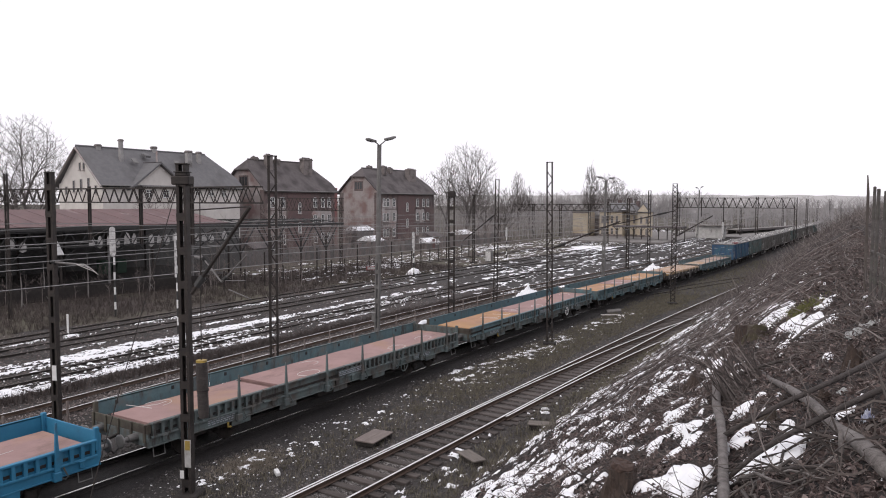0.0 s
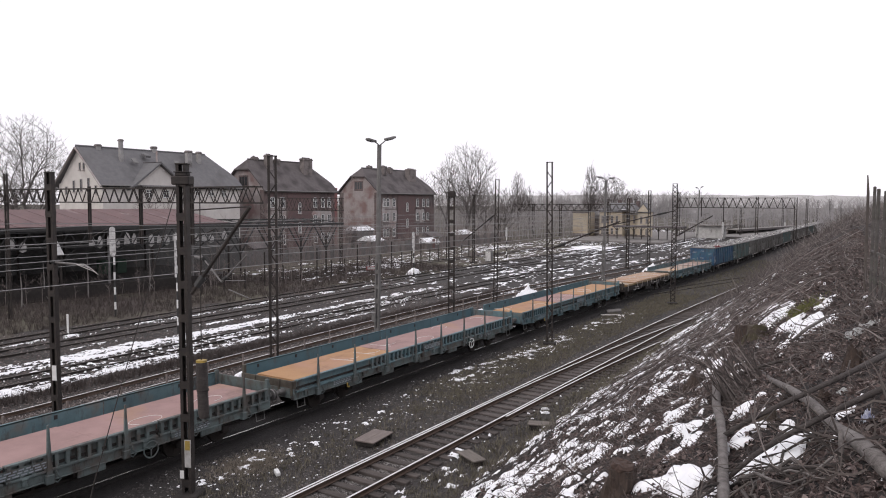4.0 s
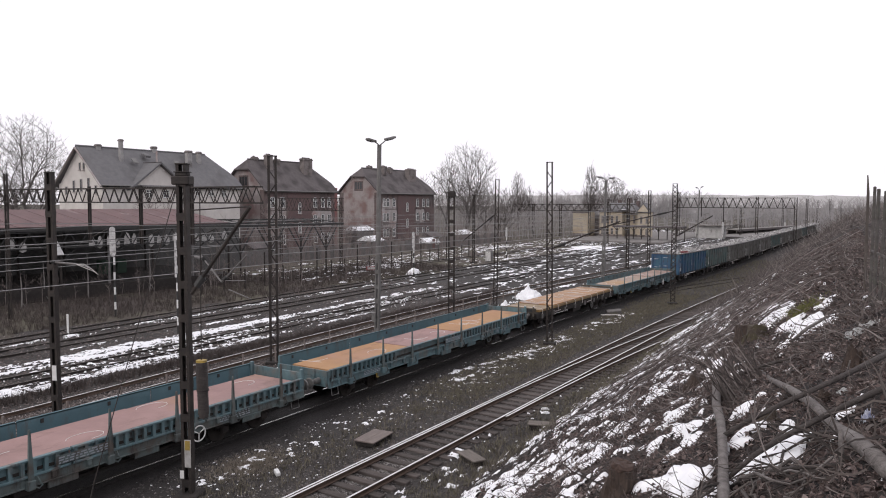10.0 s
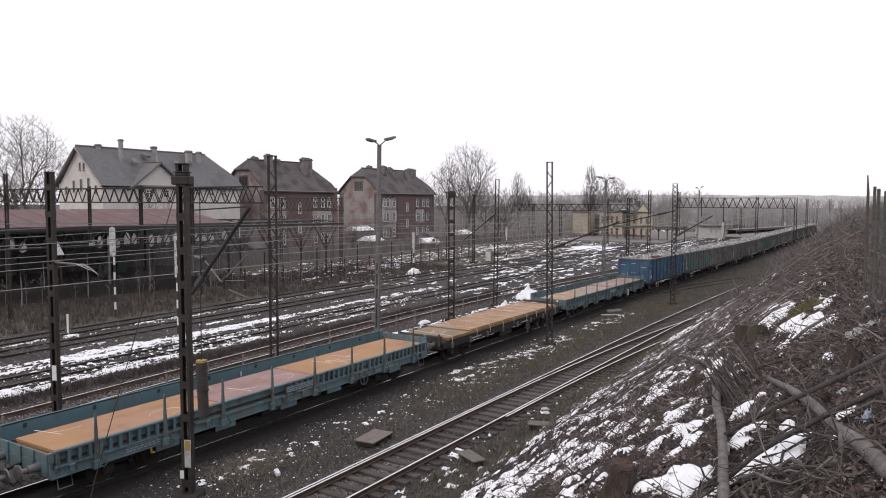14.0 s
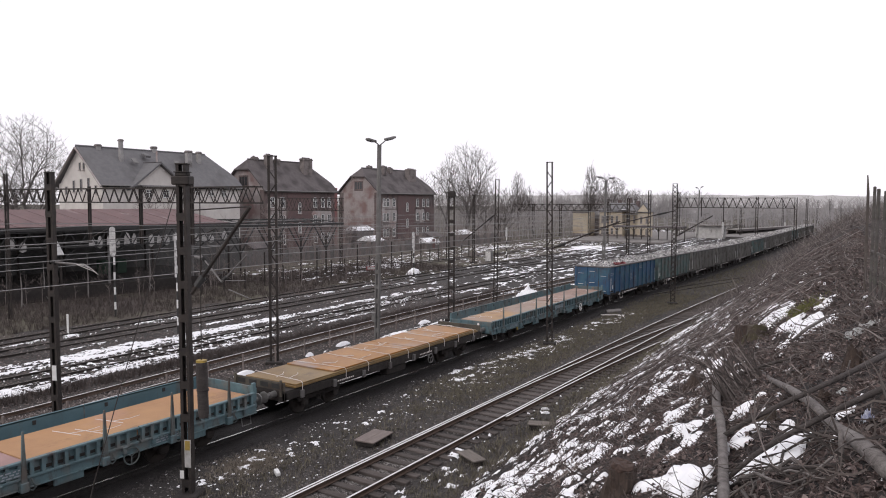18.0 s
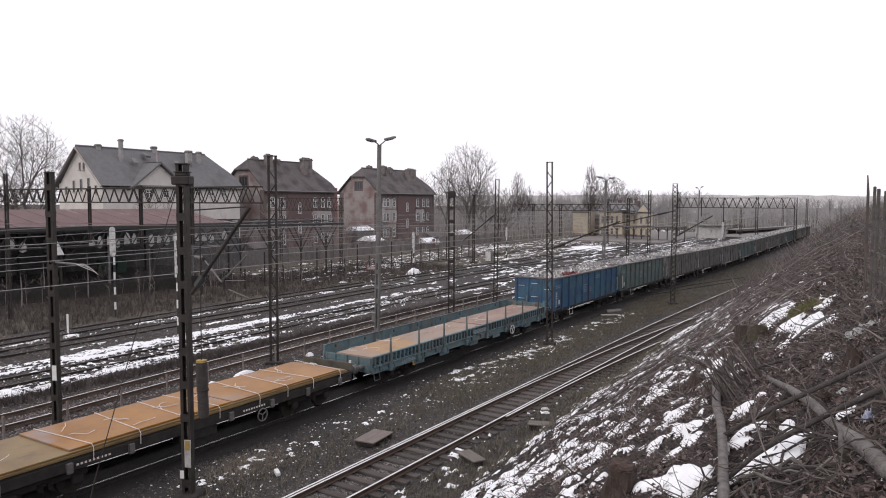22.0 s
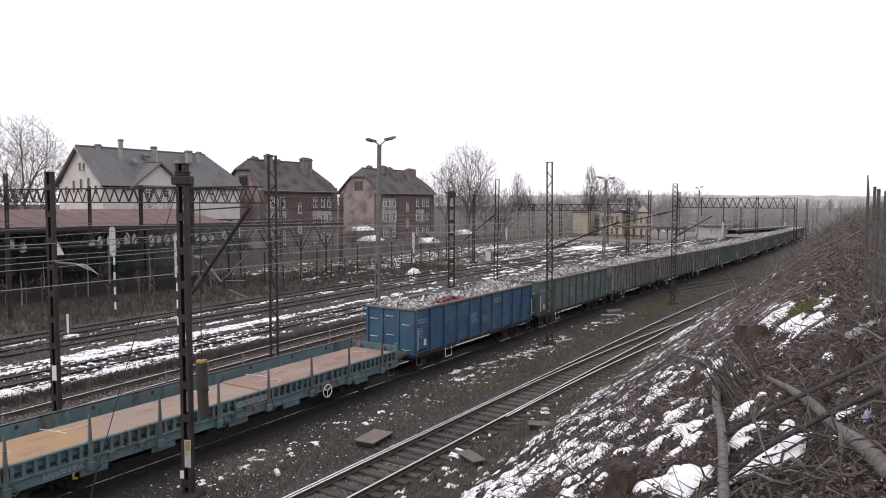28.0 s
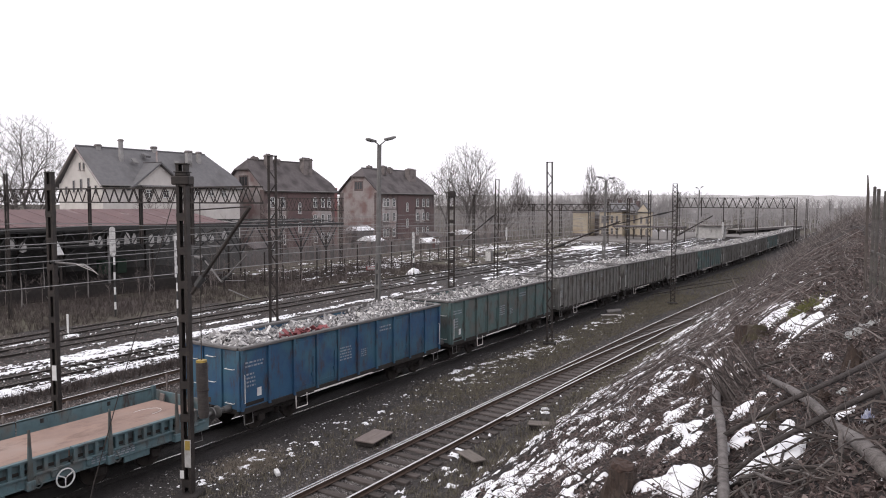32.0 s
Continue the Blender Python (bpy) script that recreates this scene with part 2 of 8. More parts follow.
DARKBARK = mat("dark_branch_bark", (0.058, 0.049, 0.046), (0.034, 0.028, 0.026), 14.0, 0.9, bump=0.8, c=(0.085, 0.074, 0.070), cover=0.35, cscale=6.0)
MOSSBARK = mat("mossy_stump_bark", (0.075, 0.068, 0.036), (0.050, 0.040, 0.030), 12.0, 0.95, bump=0.7, c=(0.070, 0.054, 0.044), cover=0.45, cscale=5.0)
BAGBLUE = mat("blue_white_plastic", (0.45, 0.47, 0.52), (0.10, 0.11, 0.24), 14.0, 0.4, bump=0.2)
BAGGREY = mat("dirty_plastic_sheet", (0.36, 0.37, 0.36), (0.22, 0.22, 0.21), 7.0, 0.45, bump=0.4)
CUTFACE = mat("red_brown_cut_face", (0.080, 0.050, 0.040), (0.040, 0.027, 0.023), 9.0, 0.9, bump=0.8, c=(0.05, 0.036, 0.03), cover=0.4, cscale=4.0)
CUTWOOD = mat("cut_stump_wood", (0.075, 0.052, 0.041), (0.036, 0.026, 0.022), 12.0, 0.9, bump=0.9, stretch=(3, 3, 0.5))
GREYBOARD = mat("greyed_board", (0.17, 0.148, 0.130), (0.11, 0.096, 0.085), 5.0, 0.9, bump=0.5, stretch=(0.3, 2, 2))
HATCHWOOD = mat("greyed_pink_board", (0.215, 0.180, 0.165), (0.150, 0.122, 0.112), 5.0, 0.9, bump=0.5, stretch=(0.3, 2, 2))
MOSS = mat("moss_tuft", (0.165, 0.165, 0.060), (0.110, 0.108, 0.045), 14.0, 0.95, bump=1.0)
SOOTSTONES = island_mat("sooty_ballast_stone", (0.018, 0.016, 0.015), (0.050, 0.044, 0.042), third=(0.10, 0.092, 0.088))
BROWNSTONES = island_mat("brownish_ballast_stone", (0.052, 0.041, 0.038), (0.135, 0.112, 0.104), third=(0.27, 0.24, 0.23))
TANBLADES = island_mat("tan_grass_blades", (0.150, 0.128, 0.105), (0.270, 0.235, 0.195))
STONES = island_mat("ballast_stone", (0.036, 0.031, 0.029), (0.100, 0.090, 0.086), third=(0.22, 0.205, 0.198))
TWIGS = island_mat("dry_twigs", (0.030, 0.025, 0.023), (0.115, 0.097, 0.089), third=(0.185, 0.158, 0.147))
LEAVES = island_mat("dead_leaves", (0.040, 0.028, 0.026), (0.132, 0.096, 0.088), third=(0.265, 0.218, 0.203))
BLADES = island_mat("dry_grass_blades", (0.105, 0.092, 0.070), (0.190, 0.170, 0.125))
BRUSH = island_mat("dark_brush", (0.030, 0.025, 0.024), (0.100, 0.083, 0.078), third=(0.215, 0.188, 0.179))
RUSTSCRUB = island_mat("rust_brown_scrub", (0.050, 0.037, 0.034), (0.135, 0.104, 0.095), third=(0.230, 0.190, 0.176))
# Paler copy of the brush: grey dead wood with far-slope haze put in.
PALEBRUSH = island_mat("haze_grey_dead_brush", (0.055, 0.046, 0.043), (0.155, 0.131, 0.124), third=(0.290, 0.258, 0.246))
WEEDS = island_mat("brown_weeds", (0.040, 0.031, 0.029), (0.088, 0.070, 0.064))
SCRAP = island_mat("crumpled_scrap", (0.10, 0.096, 0.094), (0.40, 0.385, 0.38), 0.42, third=(0.80, 0.79, 0.77))
REDSCRAP = mat("red_scrap", (0.26, 0.06, 0.065), (0.19, 0.05, 0.055), 6.0, 0.5, bump=0.3)
WIRE = mat("wire_copper", (0.20, 0.198, 0.195), (0.26, 0.255, 0.25), 2.0, 0.5, 0.5, 0.0)

# ---- mesh building ----


class Geo:
    def __init__(self):
        self.v, self.f = [], []

    def add(self, vs, fs):
        k = len(self.v)
        self.v += [tuple(p) for p in vs]
        self.f += [tuple(i + k for i in q) for q in fs]
        return self

    def box(self, x0, x1, y0, y1, z0, z1, ch=0.0, m=None):
        """A box, with its edges chamfered by ch."""
        cx, cy, cz = (x0 + x1) / 2, (y0 + y1) / 2, (z0 + z1) / 2
        hx, hy, hz = (x1 - x0) / 2, (y1 - y0) / 2, (z1 - z0) / 2
        if not ch:
            vs = [(cx + a * hx, cy + b * hy, cz + c * hz) for a in (-1, 1) for b in (-1, 1) for c in (-1, 1)]
            fs = [(0, 1, 3, 2), (4, 6, 7, 5), (0, 4, 5, 1), (2, 3, 7, 6), (0, 2, 6, 4), (1, 5, 7, 3)]
        else:
            ch = min(ch, hx * 0.45, hy * 0.45, hz * 0.45)
            bm = bmesh.new()
            ps = []
            for a in (-1, 1):
                for b in (-1, 1):
                    for c in (-1, 1):
                        ps += [(cx + a * (hx - ch), cy + b * (hy - ch), cz + c * hz), (cx + a * (hx - ch), cy + b * hy, cz + c * (hz - ch)), (cx + a * hx, cy + b * (hy - ch), cz + c * (hz - ch))]
            for q in ps:
                bm.verts.new(q)
            bmesh.ops.convex_hull(bm, input=bm.verts)
            bm.verts.index_update()
            vs = [v.co.copy() for v in bm.verts]
            fs = [[v.index for v in f.verts] for f in bm.faces]
            bm.free()
        if m is not None:
            vs = [m @ Vector(q) for q in vs]
        return self.add(vs, fs)

    def beam(self, a, b, w, t=None, up=(0, 0, 1)):
        """A square bar from a to b, w wide and t thick."""
        a, b, t = Vector(a), Vector(b), t or w
        d = (b - a).normalized()
        s = d.cross(Vector(up))
        if s.length < 1e-4:
            s = d.cross(Vector((1, 0, 0)))
        s.normalize()
        u = s.cross(d)
        vs = [p + s * (i * w / 2) + u * (j * t / 2) for p in (a, b) for i, j in ((-1, -1), (1, -1), (1, 1), (-1, 1))]
        return self.add(vs, [(0, 3, 2, 1), (4, 5, 6, 7), (0, 1, 5, 4), (1, 2, 6, 5), (2, 3, 7, 6), (3, 0, 4, 7)])

    def tube(self, pts, radii, n=8, caps=True):
        """A round bar through the points, with a radius at each."""
        pts = [Vector(p) for p in pts]
        if not hasattr(radii, "__len__"):
            radii = [radii] * len(pts)
        k = len(self.v)
        for i, p in enumerate(pts):
            d = (pts[min(i + 1, len(pts) - 1)] - pts[max(i - 1, 0)])
            d = d.normalized() if d.length > 1e-9 else Vector((0, 0, 1))
            s = d.cross(Vector((0.13, 0.21, 0.97)))
            if s.length < 1e-3:
                s = d.cross(Vector((1, 0, 0)))
            s.normalize()
            u = s.cross(d)
            for j in range(n):
                a = 2 * math.pi * j / n
                self.v.append(tuple(p + (s * math.cos(a) + u * math.sin(a)) * radii[i]))
        for i in range(len(pts) - 1):
            for j in range(n):
                a, b = k + i * n + j, k + i * n + (j + 1) % n
                self.f.append((a, b, b + n, a + n))
        if caps:
            self.f.append(tuple(range(k + n - 1, k - 1, -1)))
            e = k + (len(pts) - 1) * n
            self.f.append(tuple(range(e, e + n)))
        return self

    def extrude_y(self, profile, y0, y1):
        """A closed profile of (x, z) pushed from y0 to y1."""
        n = len(profile)
        vs = [(x, y0, z) for x, z in profile] + [(x, y1, z) for x, z in profile]
        fs = [tuple(range(n)), tuple(range(2 * n - 1, n - 1, -1))]
        fs += [(i, i + n, (i + 1) % n + n, (i + 1) % n) for i in range(n)]
        return self.add(vs, fs)

    def mesh(self, name):
        me = bpy.data.meshes.new(name)
        me.from_pydata(self.v, [], self.f)
        me.validate()
        return me


def part(name, geo, material, parent, label="", smooth=False, m=None):
    """Links a mesh as one object under a thing or a part."""
    me = geo if isinstance(geo, bpy.types.Mesh) else geo.mesh(name)
    if not me.materials:
        me.materials.append(material)
    if smooth:
        me.polygons.foreach_set("use_smooth", [True] * len(me.polygons))
    ob = new(name, me)
    ob.parent = parent
    if m is not None:
        ob.matrix_basis = m
    if label:
        ob["label"] = label
    return ob


def thing(name, label, category, m=None, group="", kind=""):
    ob = new(name)
    ob.empty_display_size = 0.2
    if m is not None:
        ob.matrix_basis = m
    return tagged(ob, label, category, group, kind)


def solid(name, geo, material, label, category, m=None, group="", kind="", smooth=False):
    ob = part(name, geo, material, None, label, smooth, m)
    return tagged(ob, label, category, group, kind)


def vnoise(x, y, seed=0):
    """Smooth value noise on arrays, 0 to 1."""
    xi, yi = np.floor(x), np.floor(y)
    fx, fy = x - xi, y - yi
    fx, fy = fx * fx * (3 - 2 * fx), fy * fy * (3 - 2 * fy)

    def hsh(a, b):
        q = np.sin(a * 127.1 + b * 311.7 + seed * 74.7) * 43758.5453
        return q - np.floor(q)
    return (hsh(xi, yi) * (1 - fx) + hsh(xi + 1, yi) * fx) * (1 - fy) + (hsh(xi, yi + 1) * (1 - fx) + hsh(xi + 1, yi + 1) * fx) * fy


def fbm(x, y, seed=0, octaves=4):
    s, a, t = 0, 1.0, 0
    for i in range(octaves):
        s = s + a * vnoise(x * 2 ** i, y * 2 ** i, seed + i)
        t += a
        a *= 0.55
    return s / t


def grid_mesh(name, X, Y, Z, keep=None):
    """A sheet over arrays of points; faces where keep is false are left out."""
    ny, nx = X.shape
    v = np.stack([X, Y, Z], -1).reshape(-1, 3)
    i = np.arange(ny * nx).reshape(ny, nx)
    q = np.stack([i[:-1, :-1], i[:-1, 1:], i[1:, 1:], i[1:, :-1]], -1)
    if keep is not None:
        q = q[keep]
    q = q.reshape(-1, 4)
    used = np.unique(q)
    remap = np.zeros(ny * nx, int)
    remap[used] = np.arange(len(used))
    me = bpy.data.meshes.new(name)
    me.from_pydata(v[used].tolist(), [], remap[q].tolist())
    me.polygons.foreach_set("use_smooth", [True] * len(me.polygons))
    return me


def drop(x, y):
    """The main tracks fall gently away beyond the near yard."""
    x, y = np.asarray(x, float), np.asarray(y, float)
    t = np.clip((y - 42) / 85, 0, 1)
    fall = -0.95 * t * t * (3 - 2 * t) - 0.0025 * np.clip(y - 127, 0, 300)
    return fall * np.clip((x + 33) / 6, 0, 1) * np.clip((-9 - x) / 3, 0, 1)


def ground_z(x, y):
    """Height of the ground: the flat yard, and the embankment on which the camera stands."""
    x, y = np.asarray(x, float), np.asarray(y, float)
    toe = -10.5 - np.clip(y - 15, 0, 80) * 0.035
    crest = 0.3 - np.clip(y - 14, 0, 60) * 0.06
    t = np.clip((x - toe) / (crest - toe), 0, 1)
    slope = 6.9 * (t * 0.9 + 0.1 * t * t * (3 - 2 * t)) + 0.9 * np.clip((x - crest) / 2.5, 0, 1) * np.clip((y - 10) / 6, 0, 1)
    rough = (fbm(x * 0.9, y * 0.9, 3) - 0.5) * 0.45 * np.clip(t * 6, 0, 1) + (fbm(x * 0.35, y * 0.35, 8) - 0.5) * 0.14
    return -0.25 + slope + rough + drop(x, y)


def gz(x, y):
    return float(ground_z(x, y))

# ---- ground: one sheet to the horizon ----


def steps(*runs):
    out = []
    for a, b, n in runs:
        out += list(np.linspace(a, b, n, endpoint=False))
    return np.array(out + [runs[-1][1]])


gx = steps((-1800, -200, 10), (-200, -70, 40), (-70, -13, 115), (-13, 1.5, 100), (1.5, 8, 20), (8, 60, 12), (60, 1500, 10))
gy = steps((-600, -20, 14), (-20, 4, 24), (4, 32, 160), (32, 90, 110), (90, 240, 60), (240, 3500, 26))
GX, GY = np.meshgrid(gx, gy)
ground = new("ground", grid_mesh("ground", GX, GY, ground_z(GX, GY)))
for q in (CINDER, GRASS, LITTER):
    ground.data.materials.append(q)
cen = np.array([p.center[:] for p in ground.data.polygons])
toe = -10.3 - np.clip(cen[:, 1] - 15, 0, 80) * 0.035
wob = (fbm(cen[:, 0] * 0.3, cen[:, 1] * 0.3, 5) - 0.5) * 5
idx = np.where(cen[:, 0] > toe, 2, np.where((cen[:, 0] < -47 + wob) | (cen[:, 1] > 260), 1, 0))
ground.data.polygons.foreach_set("material_index", idx.astype(np.int32))
tagged(ground, "dark cinder yard with dead grass and a littered slope", "ground", kind="structure")


def snow_sheet(name, x0, x1, y0, y1, step, mask, thick, label):
    """Snow lying in rounded lumps where mask(x, y) is positive."""
    X, Y = np.meshgrid(np.arange(x0, x1, step), np.arange(y0, y1, step))
    k = mask(X, Y)
    Z = ground_z(X, Y) + np.where(k > 0, thick * np.sqrt(np.clip(k / 0.42, 0, 1)) + 0.3 * thick * np.clip(k - 0.42, 0, 1.2), np.clip(k, -0.3, 0) * thick * 3) + 0.012
    on = (k > -0.16)
    keep = on[:-1, :-1] & on[1:, :-1] & on[:-1, 1:] & on[1:, 1:]
    ob = new(name, grid_mesh(name, X, Y, Z, keep))
    ob.data.materials.append(SNOW)
    return tagged(ob, label, "snow", kind="stuff")


# ---- tracks ----
def near_main(y):
    return -13.35 + 0.0165 * (y - 14)


def near_branch(y):
    return near_main(y) + 0.125 + 0.0018 * max(0.0, y - 24) ** 2


def train_line(y):
    return -20.21


def second_line(y):
    return float(np.interp(y, [-40, 15, 23, 32, 44, 58, 75, 100, 180, 400], [-27.4, -28.2, -28.8, -29.4, -29.9, -30.1, -29.7, -29.0, -28.4, -28.4]))


def third_line(y):
    return -34.6 - 0.03 * min(max(y - 20, 0), 40)


def fourth_line(y):
    return -41.3 - 0.02 * min(max(y - 20, 0), 40)


def fifth_line(y):
    return -44.6 - 0.05 * min(max(y - 20, 0), 30)


def sixth_line(y):
    return -55.5 + 0.03 * (y - 80)


def rail_geo(line, off, y0, y1, step, dz=0.0):
    """A rail's foot and web under its head, along a line."""
    foot, head = Geo(), Geo()
    ys = list(np.arange(y0, y1, step)) + [y1]
    prof = [(-0.065, -0.16), (0.065, -0.16), (0.065, -0.145), (0.012, -0.125), (0.012, -0.04), (0.036, -0.03), (0.036, -0.003), (-0.036, -0.003), (-0.036, -0.03), (-0.012, -0.04), (-0.012, -0.125), (-0.065, -0.145)]
    n = len(prof)
    for i, y in enumerate(ys):
        x = line(y) + off
        zz = dz + float(drop(x, y))
        foot.v += [(x + a, y, z + zz) for a, z in prof]
        head.v += [(x - 0.033, y, zz - 0.003), (x - 0.026, y, zz + 0.004), (x + 0.026, y, zz + 0.004), (x + 0.033, y, zz - 0.003)]
        if i:
            k, j = (i - 1) * n, (i - 1) * 4
            foot.f += [(k + q, k + (q + 1) % n, k + n + (q + 1) % n, k + n + q) for q in range(n)]
            head.f += [(j + q, j + q + 1, j + 5 + q, j + 4 + q) for q in range(3)]
    return foot, head


def sleeper_mesh(length=2.5):
    return Geo().box(-length / 2, length / 2, -0.13, 0.13, -0.34, -0.165, 0.02).mesh("sleeper")


SLEEPER_ME = sleeper_mesh()
SLEEPER_ME.materials.append(SLEEPER)


def track(name, line, y0, y1, label, singles=None, polished=True, step=1.0, sink=0.03, steel=None):
    """Two rails on sleepers; those between the limits singles are pieces of their own."""
    base = thing(name, label, "railway track", kind="structure")
    for off in (-0.7525, 0.7525):
        foot, head = rail_geo(line, off, y0, y1, step, 0.0 if polished else -0.13)
        r = part("rail", foot, steel or (RUST if polished else TREAD), base, "rusty steel rail")
        part("rail_head", head, RAILTOP if polished else DULLRAIL, r, "worn running surface")
    rnd = random.Random(len(name) * 7 + int(abs(line(30)) * 10))
    rest = Geo()
    y = y0
    while y < y1:
        a = (line(y + 0.5) - line(y - 0.5))
        m = pose(line(y) + rnd.uniform(-0.04, 0.04), y, rnd.uniform(-0.012, 0.012) - sink - (0.0 if polished else 0.085) + float(drop(line(y), y)), 0, 0, -math.degrees(math.atan(a)) + rnd.uniform(-1.2, 1.2))
        if singles and singles[0] < y < singles[1]:
            part("sleeper", SLEEPER_ME, SLEEPER, base, m=m)
        else:
            rest.box(-1.25, 1.25, -0.13, 0.13, -0.34, -0.165, 0, m)
        y += 0.62
    if rest.v:
        tagged(part("far_sleepers", rest, SLEEPER, base), kind="stuff")
    return base


track("track_1", near_main, 2, 120, "used siding track with bright rails on timber sleepers", (11, 75), sink=0.01)
track("track_2", near_branch, 24.5, 72, "branch track leaving a turnout beside the slope", None)
chk = thing("check_rail", "second rail laid inside the siding's outer rail", "rail", kind="structure")
cf, chd = rail_geo(lambda y: near_main(y) + 0.125 + 0.0018 * max(0.0, y - 24) ** 2, -0.7525, 6, 24.5, 1.0)
part("rail_foot", cf, RUST, chk)
part("rail_head", chd, RAILTOP, chk, "worn running surface")
# Rail sides and bed share the near-black that paints the train's shade.
track("track_3", train_line, -60, 420, "main track under the goods train", (4, 40), sink=0.13, steel=SHADEBED)
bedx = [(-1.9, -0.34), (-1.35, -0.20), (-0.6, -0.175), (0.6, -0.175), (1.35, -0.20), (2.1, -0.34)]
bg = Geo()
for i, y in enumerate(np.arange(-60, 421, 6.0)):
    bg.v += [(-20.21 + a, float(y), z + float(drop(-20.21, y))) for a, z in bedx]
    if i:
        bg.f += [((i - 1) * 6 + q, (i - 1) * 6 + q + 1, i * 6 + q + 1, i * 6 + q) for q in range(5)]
solid("track_bed", bg, SHADEBED, "oily ballast bed, its black holding the shade under the train", "ballast", kind="structure")
track("track_9", lambda y: -19.6 + 0.2 * (y - 68), 68, 104, "crossover track between the main line and the siding", None, False)
track("track_4", second_line, -30, 420, "main track behind the goods train", (10, 60), sink=0.07)
track("track_5", third_line, -20, 300, "disused track half buried in snow", None, False)
track("track_6", fourth_line, -20, 300, "rusty yard track", None, False)
track("track_7", fifth_line, -20, 300, "rusty yard track beside dead grass", None, False)
track("track_8", sixth_line, 55, 300, "far yard track between snow patches", None, False)

# ---- snow ----


def band(x, y, line, off, w):
    c = np.vectorize(line)(y) + off
    return 1 - np.abs(x - c) / w


def yard_snow(x, y):
    n = fbm(x * 0.8, y * 0.35, 21) - 0.5
    f = fbm(x * 3.0, y * 1.2, 22, 3) - 0.5
    streak = fbm(x * 6.5, y * 1.1, 24, 2) - 0.5
    noise = n * 1.5 + f * 1.4 + streak * 1.5 + (fbm(x * 7, y * 3.5, 25, 2) - 0.5) * 1.0 + (fbm(x * 15, y * 8, 26, 2) - 0.5) * 1.3 - 0.04

    def strip(line, off, w, lift):
        mid = np.array([line(v) for v in y[:, 0]])[:, None]
        return np.clip((w - np.abs(x - mid - off)) / 0.5, -3, 0.32) + lift
    far = np.clip((y - 12) / 30, 0, 1)
    a = strip(third_line, -2.55, 1.25 - 0.85 * far, 0.02 - 0.18 * far)
    b = strip(third_line, 1.75, 0.80 - 0.58 * far, 0.14 - 0.75 * far)
    c = strip(third_line, -0.1, 1.2, -0.45 - 0.4 * far) + 0.35 * np.sin(y * 10.13)
    d = strip(fourth_line, 1.8, 0.3, -0.95)
    e = strip(fifth_line, 1.5, 0.4, -0.95 + 0.5 * far)
    g = strip(second_line, 3.0, 0.4, -0.85 + 0.5 * far)
    return np.maximum.reduce([a + noise, b + noise, c + noise, d + noise, e + noise, g + noise])


snow_sheet("yard_snow", -48.5, -24.5, 8, 60, 0.06, yard_snow, 0.06, "long strips of old melting snow along the yard tracks")


def far_snow(x, y):
    n = fbm(x * 0.42, y * 0.05, 31) - 0.5
    f = fbm(x * 1.5, y * 0.24, 32) - 0.5
    k = -0.46 + n * 0.9 + f * 1.0 + 0.16 * np.cos(x * 2.2) + (fbm(x * 5.0, y * 1.5, 34, 2) - 0.5) * 1.4 + (fbm(x * 3.4, y * 0.6, 33, 3) - 0.5) * 2.3 + np.clip((y - 70) / 300, 0, 0.1)
    k = np.maximum(k, 0.9 - np.hypot((x + 47.5) / 4, (y - 130) / 7) + f)
    k = np.maximum(k, 0.6 - np.hypot((x + 57) / 4, (y - 76) / 5) + f * 1.3)
    return k - np.clip((-66 - x) / 6, 0, 9) - np.clip(x + 23, 0, 9)


snow_sheet("far_snow", -75, -22, 58, 230, 0.17, far_snow, 0.06, "scattered patches of snow over the far yard")


def path_snow(x, y):
    f = fbm(x * 3.2, y * 3.2, 41) - 0.5
    n = fbm(x * 0.7, y * 0.7, 42) - 0.5
    k = 0.12 - np.abs(x + 17.0) / 3.0 + n * 0.9 + f * 2.3 - 0.42 + (fbm(x * 9, y * 9, 43) - 0.5) * 1.3
    k = np.maximum(k, 0.12 - np.abs(x + 17.6 - 0.16 * (y - 34)) / 0.7 - np.clip(np.abs(y - 35) - 4, 0, 9) * 0.3 + f * 1.6)
    return k - np.clip((14 - y) * 0.4, 0, 5)


snow_sheet("path_snow", -19, -14.6, 13, 55, 0.07, path_snow, 0.05, "crumbs of snow on the path between the tracks")


# larger lumps that outlast the thaw: place, half widths, strength
SNOW_LUMPS = ((-1.55, 7.12, 0.20, 0.42, 0.5), (-1.12, 7.80, 0.20, 0.16, 0.4), (-1.15, 7.44, 0.18, 0.12, 0.4), (-0.75, 6.90, 0.27, 0.34, 0.5), (-1.45, 9.3, 0.16, 0.25, 0.4), (-0.76, 7.53, 0.07, 0.13, 0.4),
              (-0.30, 7.41, 0.06, 0.07, 0.4), (-1.30, 16.0, 0.50, 0.9, 0.5), (-1.80, 17.5, 0.35, 0.9, 0.5), (-2.35, 20.4, 0.42, 1.6, 0.45), (-3.0, 23.5, 0.35, 1.8, 0.45), (-1.16, 19.2, 0.18, 0.7, 0.45), (-0.65, 11.0, 0.08, 0.14, 0.4), (-3.13, 16.1, 0.18, 1.2, 0.4),
              (-2.10, 9.85, 0.25, 0.5, 0.4), (-2.0, 8.75, 0.20, 0.6, 0.4), (-2.05, 7.28, 0.14, 0.14, 0.4), (-2.95, 12.6, 0.25, 0.8, 0.35))


